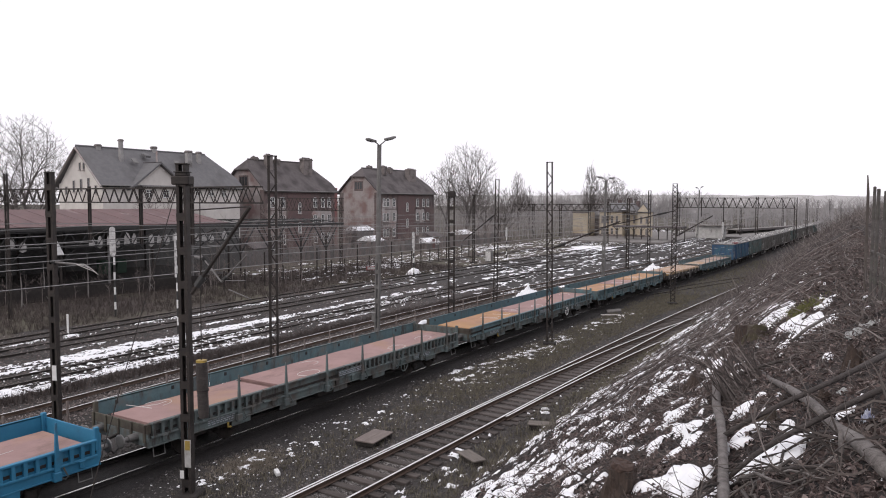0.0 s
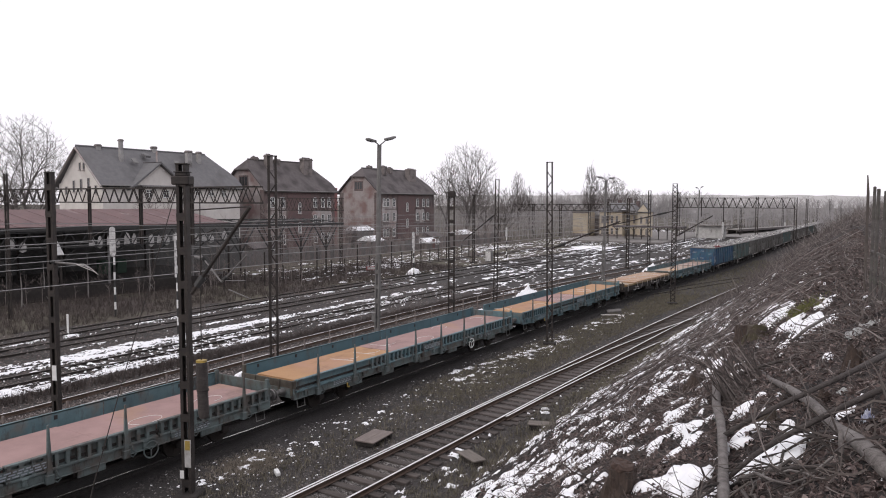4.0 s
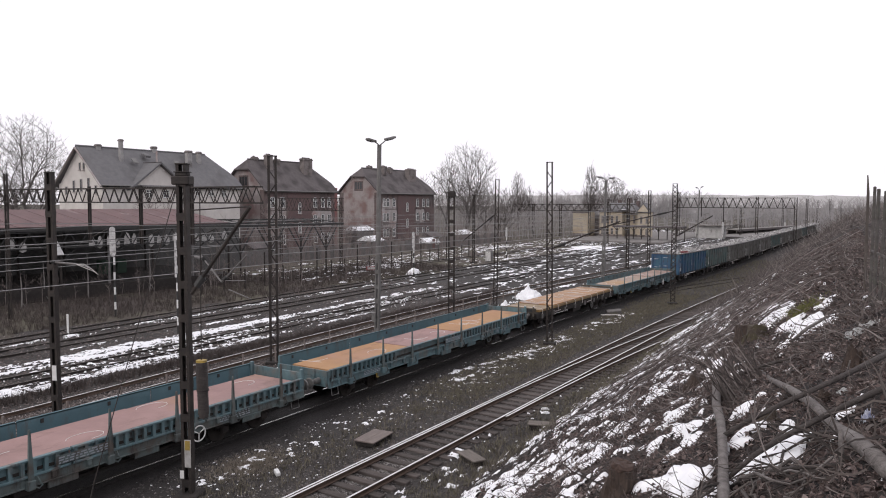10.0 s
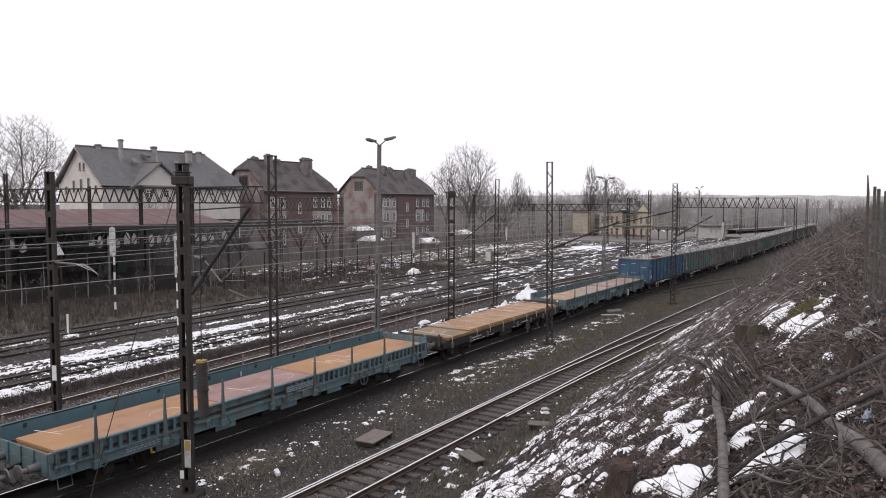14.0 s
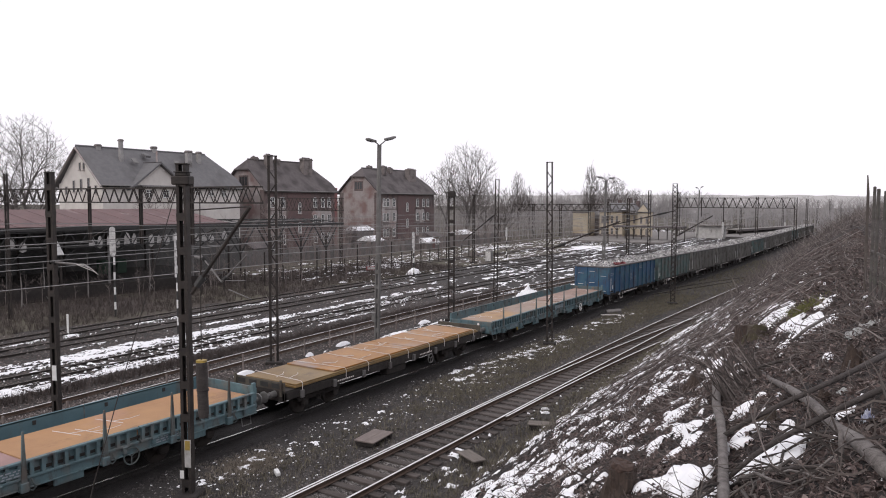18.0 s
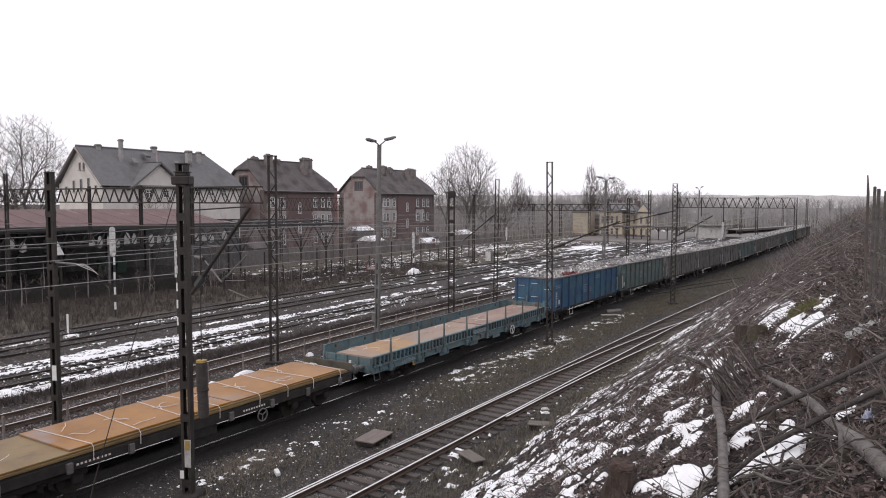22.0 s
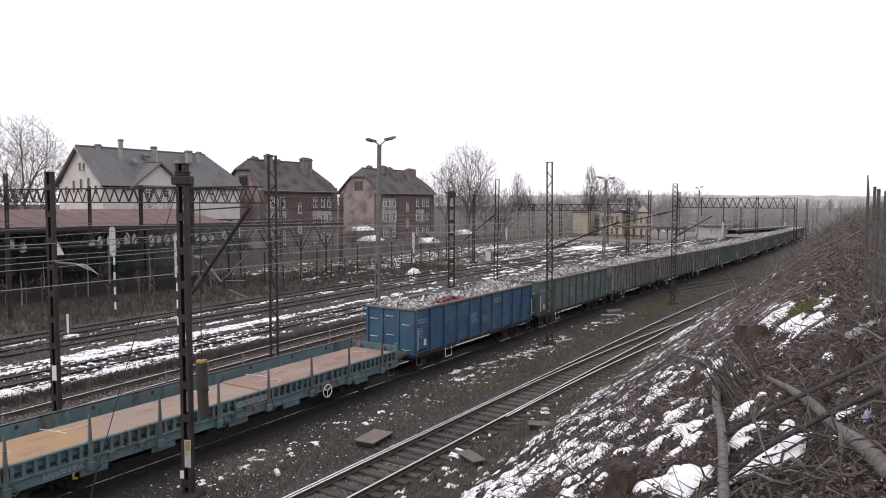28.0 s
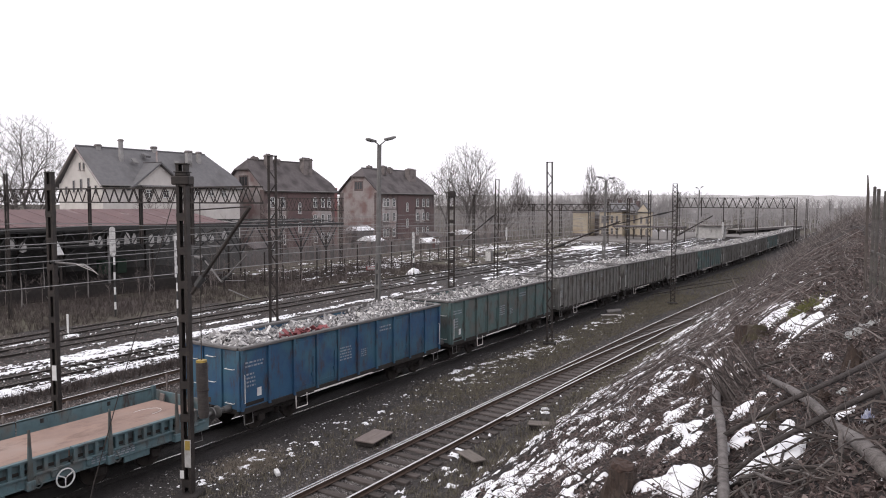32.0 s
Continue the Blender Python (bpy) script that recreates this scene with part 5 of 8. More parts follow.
def scrap_mesh(seed, pieces=800):
    """A heap of crumpled sheet and strips filling a wagon."""
    g, rnd = Geo(), random.Random(seed)
    for i in range(pieces):
        y, x = rnd.uniform(0.15, 12.75), rnd.uniform(-1.28, 1.28)
        e = min(1.0, y * (12.9 - y) / 7)
        heap = 3.00 + e * (0.17 * math.sin(y * 0.9 + seed) * math.sin(y * 0.37 + 1) + 0.20 * (1 - (x / 1.3) ** 2))
        p = Vector((x, y, heap + rnd.uniform(-0.12, 0.12)))
        d = Vector((rnd.gauss(0, 1), rnd.gauss(0, 1.3), rnd.gauss(0, 0.45))).normalized()
        s = d.cross(Vector((rnd.gauss(0, 1), rnd.gauss(0, 1), 1))).normalized()
        l_, wd = rnd.uniform(0.15, 0.80) * rnd.random() ** 0.6, rnd.uniform(0.02, 0.13)
        bend = Vector((rnd.uniform(-0.08, 0.08), rnd.uniform(-0.08, 0.08), rnd.uniform(-0.16, 0.18)))
        a, c = p - d * l_ / 2, p + d * l_ / 2
        th = s.cross(d) * 0.012
        vs = [a - s * wd / 2, a + s * wd / 2, p + bend + s * wd * 0.6, p + bend - s * wd * 0.4, c + s * wd / 3, c - s * wd / 3]
        vs = [v if abs(v.x) < 1.36 else Vector((math.copysign(1.34, v.x), v.y, v.z)) for v in vs]
        vs = [Vector((v.x, min(max(v.y, 0.06), 12.84), v.z)) for v in vs]
        g.add(vs + [v + th for v in vs], [(0, 1, 2, 3), (3, 2, 4, 5), (9, 8, 7, 6), (11, 10, 8, 9), (0, 6, 7, 1), (5, 4, 10, 11)])
    xs, ys = np.linspace(-1.33, 1.33, 34), np.linspace(0.08, 12.82, 150)
    X, Y = np.meshgrid(xs, ys)
    e = np.minimum(1.0, Y * (12.9 - Y) / 7)
    Z = 2.98 + e * (0.17 * np.sin(Y * 0.9 + seed) * np.sin(Y * 0.37 + 1) + 0.18 * (1 - (X / 1.3) ** 2))
    Z = Z + 0.55 * np.abs(fbm(X * 2.6 + seed * 7, Y * 1.9, seed + 40, 3) - 0.5) + 0.30 * np.abs(fbm(X * 7, Y * 6 + seed, seed + 44, 2) - 0.5) - 0.06
    q = np.stack([X, Y, Z], -1)
    for a in range(149):
        for b in range(33):
            if (a * 7 + b * 3) % 5 == 0:
                continue
            g.add([q[a, b], q[a, b + 1], q[a + 1, b + 1], q[a + 1, b]], [(0, 1, 2, 3)])
    g.add([(-1.33, 0.08, 2.9), (1.33, 0.08, 2.9), (1.33, 12.82, 2.9), (-1.33, 12.82, 2.9)], [(0, 1, 2, 3)])
    me = g.mesh("scrap_load")
    me.materials.append(SCRAP)
    return me


SCRAPS = [scrap_mesh(q) for q in (1, 2, 3)]
PAINTS = [EBLUE, EGREEN, EGREY, EGREY, EGREY, EGREEN, EGREY, EGREY, EGREY, EGREEN, EGREY, EGREY, EGREY]
LOOKS = {EBLUE: "deep blue high-sided gondola wagon full of scrap", EGREEN: "faded teal-green high-sided gondola wagon", EGREY: "dirty grey-brown high-sided gondola wagon"}
for i, paint in enumerate(PAINTS):
    f = W6 + 14.04 * i
    gondola(f, paint, LOOKS[paint], i < 4, lettered=i == 0, narrow=i in (2, 3, 6, 8), turning=i < 3)
    load = solid("scrap_load", SCRAPS[i % 3], SCRAP, "crumpled grey and silver scrap metal heaped in the wagon", "scrap", pose(XT, f + HAUL[0][1], 0), "loads of the train", "stuff")
    MOVING.append((load, f))
rg, rnd = Geo(), random.Random(5)
for i in range(26):
    y, x = rnd.uniform(2.6, 4.9), rnd.uniform(0.75, 1.25)
    z = 3.14 + rnd.uniform(0, 0.22)
    rg.box(-0.14, 0.14, -0.09, 0.09, -0.012, 0.012, 0, pose(x, y, z, rnd.uniform(-50, 50), rnd.uniform(-50, 50), rnd.uniform(0, 180)))
red = solid("red_scrap", rg, REDSCRAP, "crushed red painted sheet metal on the scrap heap", "scrap", pose(XT, W6 + HAUL[0][1], 0), "loads of the train", "stuff")
MOVING.append((red, W6))

# ---- buildings ----


def window(parent, m, w, h_, frame_mat=None, bars=True):
    """A window set in a wall that faces local -y: frame, sill and panes."""
    fm = frame_mat or WHITEPAINT
    o, i_ = w / 2 + 0.07, w / 2
    ring = [(x, y, z) for y in (-0.05, 0.02) for x, z in ((-o, -0.07), (o, -0.07), (o, h_ + 0.07), (-o, h_ + 0.07), (-i_, 0), (i_, 0), (i_, h_), (-i_, h_))]
    fs = []
    for k in range(4):
        j = (k + 1) % 4
        fs += [(k, j, j + 4, k + 4), (k + 12, j + 12, j + 8, k + 8), (k, k + 8, j + 8, j), (k + 4, j + 4, j + 12, k + 12)]
    win = part("window", Geo().add(ring, fs), fm, parent, "white-framed window", m=m)
    if bars:
        part("glazing_bar", Geo().box(-0.045, 0.045, -0.045, 0.02, 0, h_), fm, win)
        part("glazing_bar", Geo().box(-w / 2, w / 2, -0.048, 0.018, h_ * 0.64, h_ * 0.64 + 0.07), fm, win)
    part("pane", Geo().box(-w / 2, w / 2, -0.012, 0.012, 0, h_), GLASS, win)
    part("sill", Geo().box(-w / 2 - 0.12, w / 2 + 0.12, -0.14, 0.02, -0.13, -0.07), fm, win)
    return win


def house(name, xf, xb, y0, y1, eave, ridge, walls, front_mat, roof_mat, hip0, hip1, label, chimneys, base=-0.6):
    """A house whose long front faces the tracks at x = xf, with a ridge along y and clipped gables."""
    hs = thing(name, label, "house", group="houses beyond the yard")
    xm = (xf + xb) / 2
    part("wall", Geo().box(xf - 0.4, xf, y0, y1, base, eave), front_mat, hs, "sooty street front")
    part("wall", Geo().box(xb, xb + 0.4, y0, y1, base, eave), walls, hs)
    for ya, yb_, hip in ((y0, y0 + 0.4, hip0), (y1 - 0.4, y1, hip1)):
        zc = ridge - 0.25 - hip
        k = (ridge - zc) / (ridge - eave)
        g = Geo().extrude_y([(xb + 0.4, base), (xf - 0.4, base), (xf - 0.4, eave), (xm + (xf - xm) * k, zc), (xm + (xb - xm) * k, zc), (xb + 0.4, eave)], ya, yb_)
        part("gable_wall", g, walls, hs, "weathered gable wall")
    o, t = 0.55, 0.22
    rg = Geo()
    ya, yb_ = y0 - 0.5, y1 + 0.5
    ra, rb = y0 - 0.5 + hip0 * 0.9, y1 + 0.5 - hip1 * 0.9
    ka, kb = hip0 / (ridge - eave), hip1 / (ridge - eave)

    def P(s, k, y, dz=0):
        ze = eave - 0.35
        return (xm + s * (abs(xf - xm) + o) * k, y, ridge + (ze - ridge) * k + dz)
    for s in (-1, 1):
        up = [P(s, 0, ra), P(s, 0, rb), P(s, kb, yb_), P(s, 1, yb_), P(s, 1, ya), P(s, ka, ya)]
        lo = [(x, y, z - t) for x, y, z in up]
        n = 6
        rg.add(up + lo, [tuple(range(n)), tuple(range(2 * n - 1, n - 1, -1))] + [(i, i + n, (i + 1) % n + n, (i + 1) % n) for i in range(n)])
    for y, r, k in ((ya, ra, ka), (yb_, rb, kb)):
        if k > 0.02:
            up = [P(-1, k, y), P(1, k, y), P(1, 0, r)]
            lo = [(x, y_, z - t) for x, y_, z in up]
            rg.add(up + lo, [(0, 1, 2), (5, 4, 3), (0, 3, 4, 1), (1, 4, 5, 2), (2, 5, 3, 0)])
    roof = part("roof", rg, roof_mat, hs, "steep old roof with clipped gables")
    part("ridge_cap", Geo().tube([(xm, ra, ridge + 0.02), (xm, rb, ridge + 0.02)], 0.13, 8), roof_mat, roof)
    for x, y, w, d, z0, z1 in chimneys:
        w, d = w * 0.8, d * 0.8
        c = part("chimney", Geo().box(x - w / 2, x + w / 2, y - d / 2, y + d / 2, z0, z1, 0.03), CHIMNEYGREY, hs, "rendered chimney stack")
        part("chimney_cap", Geo().box(x - w / 2 - 0.07, x + w / 2 + 0.07, y - d / 2 - 0.07, y + d / 2 + 0.07, z1 - 0.32, z1 - 0.12, 0.02), SOOTPLASTER, c)
    for s_, z_ in ((1, eave - 0.42),):
        part("gutter", Geo().tube([(xf + o + 0.08, ya, z_ + 0.06), (xf + o + 0.08, yb_, z_ + 0.06)], 0.09, 6), GALV, hs)
    return hs


FRONT = Matrix.Rotation(radians(90), 4, "Z")


def front_windows(hs, xf, ys, zs, w, h_, seed, fm=None):
    rnd = random.Random(seed)
    for z in zs:
        for y in ys:
            window(hs, Matrix.Translation((xf + 0.02, y, z)) @ FRONT, w, h_, fm)


h1 = house("white_house", -88.0, -98.0, 57.0, 80.5, 10.7, 15.7, RENDER_CREAM, RENDER_CREAM, ROOFGREY, 0.0, 3.4, "large cream-rendered house with a slate-grey roof",
           ((-91.2, 62.0, 0.55, 0.65, 12.6, 16.9), (-92.8, 59.6, 0.7, 0.8, 14.8, 16.1), (-93.0, 68.6, 0.8, 0.8, 14.8, 16.4), (-91.0, 73.2, 0.9, 1.0, 12.6, 16.0), (-91.6, 75.6, 0.7, 0.8, 13.0, 16.0)))
front_windows(h1, -88, (72.3, 74.8, 77.3), (9.2,), 0.75, 0.8, 1)
front_windows(h1, -88, (63.0,), (6.4,), 0.9, 0.5, 2)
dorm = part("gable_front", Geo().add([(-87.6, 61.0, 10.2), (-87.6, 69.8, 10.2), (-87.6, 65.4, 13.4), (-92.0, 61.0, 10.2), (-92.0, 69.8, 10.2), (-92.0, 65.4, 13.4)], [(0, 1, 2), (5, 4, 3), (0, 3, 4, 1), (1, 4, 5, 2), (2, 5, 3, 0)]), RENDER_CREAM, h1, "cream cross gable")
part("gable_roof", Geo().add([(-87.0, 60.3, 9.95), (-87.0, 65.4, 13.75), (-93.0, 65.4, 13.75), (-93.0, 60.3, 9.95), (-87.0, 60.5, 9.75), (-87.0, 65.4, 13.5), (-93.0, 65.4, 13.5), (-93.0, 60.5, 9.75)], [(0, 1, 2, 3), (7, 6, 5, 4), (0, 4, 5, 1), (2, 6, 7, 3)]).add([(-87.0, 70.5, 9.95), (-87.0, 65.4, 13.75), (-93.0, 65.4, 13.75), (-93.0, 70.5, 9.95), (-87.0, 70.3, 9.75), (-87.0, 65.4, 13.5), (-93.0, 65.4, 13.5), (-93.0, 70.3, 9.75)], [(3, 2, 1, 0), (4, 5, 6, 7), (1, 5, 4, 0), (3, 7, 6, 2)]), ROOFGREY, dorm)
for y in (64.0, 66.8):
    window(h1, Matrix.Translation((-87.98, y, 8.9)) @ FRONT, 0.8, 0.9)
for x, z, w, h_ in ((-92.9, 12.5, 0.32, 0.9), (-92.0, 12.5, 0.32, 0.9), (-94.4, 9.5, 0.42, 1.5), (-92.7, 9.6, 0.42, 1.6), (-91.0, 9.7, 0.42, 1.6), (-96.2, 9.2, 0.38, 1.0), (-89.4, 9.3, 0.38, 1.0)):
    window(h1, pose(x, 56.99, z), w, h_, RENDER_GREY, False)
for y in (63.5, 70.6):
    part("skylight", Geo().box(-0.5, 0.5, -0.4, 0.4, 0, 0.12, 0.02), GALV, h1, "small pale roof light", m=pose(-90.3, y, 13.9, 0, 42, 0))
part("dormer_vent", Geo().box(-0.6, 0.6, -0.4, 0.4, 0, 0.35, 0.03), ROOFGREY, h1, m=pose(-91.3, 66.0, 14.7, 0, 20, 0))

for sx in (-1, 1):
    part("barge_board", Geo().beam((-93.0, 56.42, 15.45), (-93.0 + sx * 5.6, 56.42, 10.2), 0.10, 0.30, (0, 1, 0)), RENDER_GREY, h1, "pale barge board")
part("vent_pipe", Geo().tube([(-88.3, 65.6, 13.4), (-88.3, 65.6, 15.3)], 0.13, 8), RENDER_GREY, h1, "pale vent pipe")
part("ridge_line", Geo().beam((-87.0, 65.4, 13.78), (-93.0, 65.4, 13.78), 0.16, 0.08), ROOFDARK, h1, "dark ridge tiles of the cross gable")
part("valley", Geo().beam((-92.6, 62.2, 15.2), (-88.6, 63.0, 11.4), 0.14, 0.06), ROOFDARK, h1, "dark roof seam")
part("eaves_board", Geo().box(-87.55, -87.45, 56.6, 80.9, 10.12, 10.32), WHITEPAINT, h1, "pale eaves board")

def arched_window(parent, xf, y, z, w, h_, pane_mat=None):
    """A narrow sash in a pale plastered surround with a rounded head, on a front that faces +x."""
    def outline(g, x0, x1, hw, z0, z1):
        prof = [(-hw, z0), (hw, z0)] + [(hw * math.cos(k * math.pi / 6), z1 + hw * 0.55 * math.sin(k * math.pi / 6)) for k in range(7)]
        n = len(prof)
        vs = [(x0, q, r) for q, r in prof] + [(x1, q, r) for q, r in prof]
        return g.add(vs, [tuple(range(n - 1, -1, -1)), tuple(range(n, 2 * n))] + [(i, (i + 1) % n, (i + 1) % n + n, i + n) for i in range(n)])
    m = Matrix.Translation((xf, y, z))
    sur = part("window", outline(Geo(), 0.0, 0.07, w / 2 + 0.09, -0.10, h_ - 0.1), WHITEPAINT, parent, "arched window in a white surround", m=m)
    part("pane", outline(Geo(), 0.072, 0.085, w / 2, 0.0, h_ - 0.1), pane_mat or GLASS, sur)
    bars = Geo().box(0.08, 0.11, -0.03, 0.03, 0.0, h_ + w * 0.18)
    bars.box(0.08, 0.105, -w / 2, w / 2, h_ * 0.62, h_ * 0.62 + 0.08).box(0.08, 0.105, -w / 2, -w / 2 + 0.06, 0, h_ - 0.1).box(0.08, 0.105, w / 2 - 0.06, w / 2, 0, h_ - 0.1)
    part("glazing_bar", bars, WHITEPAINT, sur)
    part("sill", Geo().box(0.0, 0.16, -w / 2 - 0.2, w / 2 + 0.2, -0.22, -0.12), RENDER_GREY, sur)
    return sur


def worn_patch(hs, xf, y0, y1, z0, z1, seed, material):
    """Old plaster left on a brick front, with a ragged edge."""
    rnd = random.Random(seed)
    n = 22
    prof = []
    for k in range(n):
        t = 2 * math.pi * k / n
        c, d = math.cos(t), math.sin(t)
        q = 1 / max(abs(c), abs(d)) ** 0.75 * rnd.uniform(0.84, 1.0)
        prof.append(((y0 + y1) / 2 + c * q * (y1 - y0) / 2, (z0 + z1) / 2 + d * q * (z1 - z0) / 2))
    vs = [(xf - 0.02, q, r) for q, r in prof] + [(xf + 0.035, q, r) for q, r in prof]
    part("plaster_patch", Geo().add(vs, [tuple(range(n - 1, -1, -1)), tuple(range(n, 2 * n))] + [(i, (i + 1) % n, (i + 1) % n + n, i + n) for i in range(n)]), material, hs, "patch of old grey plaster")


def brick_chimney(hs, x, y, w, d, z0, z1):
    c = part("chimney", Geo().box(x - w / 2, x + w / 2, y - d / 2, y + d / 2, z0, z1, 0.04), SOOTPLASTER, hs, "sooty plastered chimney stack")
    part("chimney_cap", Geo().box(x - w / 2 - 0.08, x + w / 2 + 0.08, y - d / 2 - 0.08, y + d / 2 + 0.08, z1 - 0.35, z1 - 0.18, 0.02), SOOTPLASTER, c)
    for k in range(max(1, int(d / 0.5))):
        part("flue", Geo().box(x - 0.12, x + 0.12, y - d / 2 + 0.12 + k * 0.5, y - d / 2 + 0.42 + k * 0.5, z1 - 0.02, z1 + 0.16), ROOFDARK, c)


h2 = house("brick_house", -86.0, -95.6, 84.0, 101.2, 10.4, 15.3, GABLEPLASTER, SOOTBRICK, ROOFDARK, 1.5, 3.4, "dark brick tenement with a tarred clipped-gable roof", ())
h3 = house("brick_house", -88.0, -98.2, 117.2, 138.0, 10.4, 15.3, GABLEPLASTER, SOOTBRICK, ROOFDARK, 1.6, 3.2, "dark brick tenement with a peeling grey gable", ())
for hs, xf, stacks in ((h2, -86.0, ((-91.0, 86.6, 0.9, 0.9, 14.4, 15.8), (-89.6, 88.4, 1.0, 1.2, 13.6, 16.2), (-90.2, 91.0, 0.9, 0.9, 14.2, 15.6), (-89.0, 97.0, 1.1, 2.2, 12.8, 16.0))),
                       (h3, -88.0, ((-93.6, 121.4, 0.9, 0.9, 14.6, 15.9), (-92.0, 124.2, 1.1, 1.2, 14.0, 15.9), (-92.4, 127.0, 0.9, 1.0, 14.4, 15.7), (-91.0, 133.0, 1.2, 2.6, 12.4, 15.6)))):
    for q in stacks:
        brick_chimney(hs, *q)
for hs, xf, ys, stair, bay, plast in ((h2, -86.0, (85.6, 88.0, 95.9, 97.9, 99.6), 91.9, (89.0, 94.8), ((84.3, 88.9), (94.9, 100.9))),
                                      (h3, -88.0, (119.0, 120.2, 122.4, 131.2, 133.6, 135.3), 127.2, (123.8, 130.0), ((118.0, 123.7), (130.4, 134.2)))):
    part("stair_bay", Geo().box(xf + 0.001, xf + 0.12, bay[0], bay[1], -0.5, 9.9, 0.01), REDBRICK, hs, "red brick stair bay")
    for k, (a, b) in enumerate(plast):
        worn_patch(hs, xf, a, b, 2.6 + k, 9.2 if k == 0 else 6.9, int(a), RENDER_GREY)
        worn_patch(hs, xf + 0.01, a + 0.3, (a + b) / 2, 3.4, 5.6, int(a) + 7, SOOTPLASTER)
    for z in (7.4, 4.4, 1.2):
        for y in ys:
            arched_window(hs, xf + 0.05, y, z, 0.78, 1.5)
    for z in (6.4, 3.0):
        arched_window(hs, xf + 0.125, stair, z, 0.55, 1.7)
    for z in (9.7, 6.75, 3.7):
        part("string_course", Geo().box(xf - 0.01, xf + 0.09, bay[0] - 4.6, bay[0], z, z + 0.16).box(xf - 0.01, xf + 0.09, bay[1], bay[1] + 5.8, z, z + 0.16), SOOTBRICK, hs, "sooty brick string course")
    y0, xm = (84.0, -90.8) if hs is h2 else (117.2, -93.1)
    for x in (xf - 0.55, xm * 2 - xf + 0.55):
        part("corner_pier", Geo().box(x - 0.5, x + 0.5, y0 - 0.09, y0 - 0.001, -0.5, 10.2, 0.01), SOOTBRICK, hs, "dark brick corner pier")
    aw = part("attic_window", Geo().box(xm - 1.1, xm + 1.1, y0 - 0.10, y0 - 0.002, 10.6, 12.6, 0.02), SOOTBRICK, hs, "bricked surround of a wide attic window")
    for x in (-0.62, 0.0, 0.62):
        part("pane", Geo().box(xm + x - 0.24, xm + x + 0.24, y0 - 0.12, y0 - 0.105, 10.95, 12.35), GLASS, aw)
    for k, (dy, w) in enumerate(((4.0, 1.6), (6.6, 1.4), (13.5, 1.7))):
        dm = part("dormer", Geo().add([(-0.2, -w / 2, 0.0), (-0.2, w / 2, 0.0), (-0.2, w / 2 - 0.35, 0.42), (-0.2, -w / 2 + 0.35, 0.42), (-1.6, -w / 2 - 0.2, 0.72), (-1.6, w / 2 + 0.2, 0.72)], [(0, 1, 2, 3), (3, 2, 5, 4), (0, 3, 4), (1, 5, 2), (0, 4, 5, 1)]), ROOFDARK, hs, "low eyebrow dormer", m=pose(xf - 1.9, y0 + dy, 12.1))
        part("pane", Geo().box(-0.19, -0.17, -w / 2 + 0.4, w / 2 - 0.4, 0.06, 0.36), GLASS, dm)
part("lean_to", Geo().box(-95.0, -88.2, 101.25, 104.6, -0.5, 10.9), BRIGHTBRICK, h2, "bright red brick stair tower")
for z in (7.0, 3.6):
    arched_window(h2, -88.19, 102.8, z, 0.6, 1.6)

# far ochre station building
st = thing("station_building", "ochre rendered station building with tall arched windows", "house", group="houses beyond the yard")
for x0, x1, y0, y1, z, lbl in ((-68.0, -63.7, 172, 176, 6.1, "plain ochre end block"), (-61.0, -55.3, 172, 178, 6.3, "ochre wall with tall arched windows"), (-55.25, -51.6, 174, 178, 5.8, "set-back ochre wall"), (-51.5, -48.6, 172, 174.5, 6.2, "ochre gabled wing")):
    part("wall", Geo().box(x0, x1, y0, y1, -0.6, z), YELLOWWALL, st, lbl)
    part("cornice", Geo().box(x0 - 0.12, x1 + 0.12, y0 - 0.15, y0, z - 0.35, z - 0.1), SOOTPLASTER, st)
    part("plinth", Geo().box(x0 - 0.04, x1 + 0.04, y0 - 0.06, y0 - 0.001, -0.6, 0.6), SOOTPLASTER, st)
part("link_wall", Geo().box(-63.68, -61.05, 176, 181, -0.6, 5.0), SOOTPLASTER, st, "low sooty link wing")
# Lighter slate grey puts the haze into these far roofs.
part("roof", Geo().box(-68.3, -63.5, 171.7, 176.3, 6.1, 6.4).box(-63.45, -61.2, 175.7, 181.3, 5.0, 5.3), ROOFGREY, st, "flat tarred roof")
part("hip_roof", Geo().add([(-61.4, 171.5, 6.3), (-51.55, 171.5, 6.3), (-51.55, 178.4, 6.3), (-61.4, 178.4, 6.3), (-59.0, 175.0, 8.3), (-53.4, 175.0, 8.3)], [(0, 1, 5, 4), (1, 2, 5), (2, 3, 4, 5), (3, 0, 4), (3, 2, 1, 0)]), ROOFGREY, st, "dark hipped roof")
part("gable_roof", Geo().extrude_y([(-51.8, 6.1), (-48.3, 6.1), (-50.05, 8.3)], 171.5, 174.8), ROOFGREY, st)
part("gable", Geo().add([(-51.4, 171.4, 6.2), (-48.7, 171.4, 6.2), (-50.05, 171.4, 7.9), (-51.4, 171.6, 6.2), (-48.7, 171.6, 6.2), (-50.05, 171.6, 7.9)], [(0, 1, 2), (5, 4, 3), (0, 3, 4, 1), (1, 4, 5, 2), (2, 5, 3, 0)]), YELLOWWALL, st, "ochre gable")
part("snow_on_roof", Geo().box(-56.2, -54.2, 171.6, 173.2, 6.95, 7.05, 0.03), SNOW, st, "snow left on the roof", m=Matrix.Translation((0, 0, -0.35)))
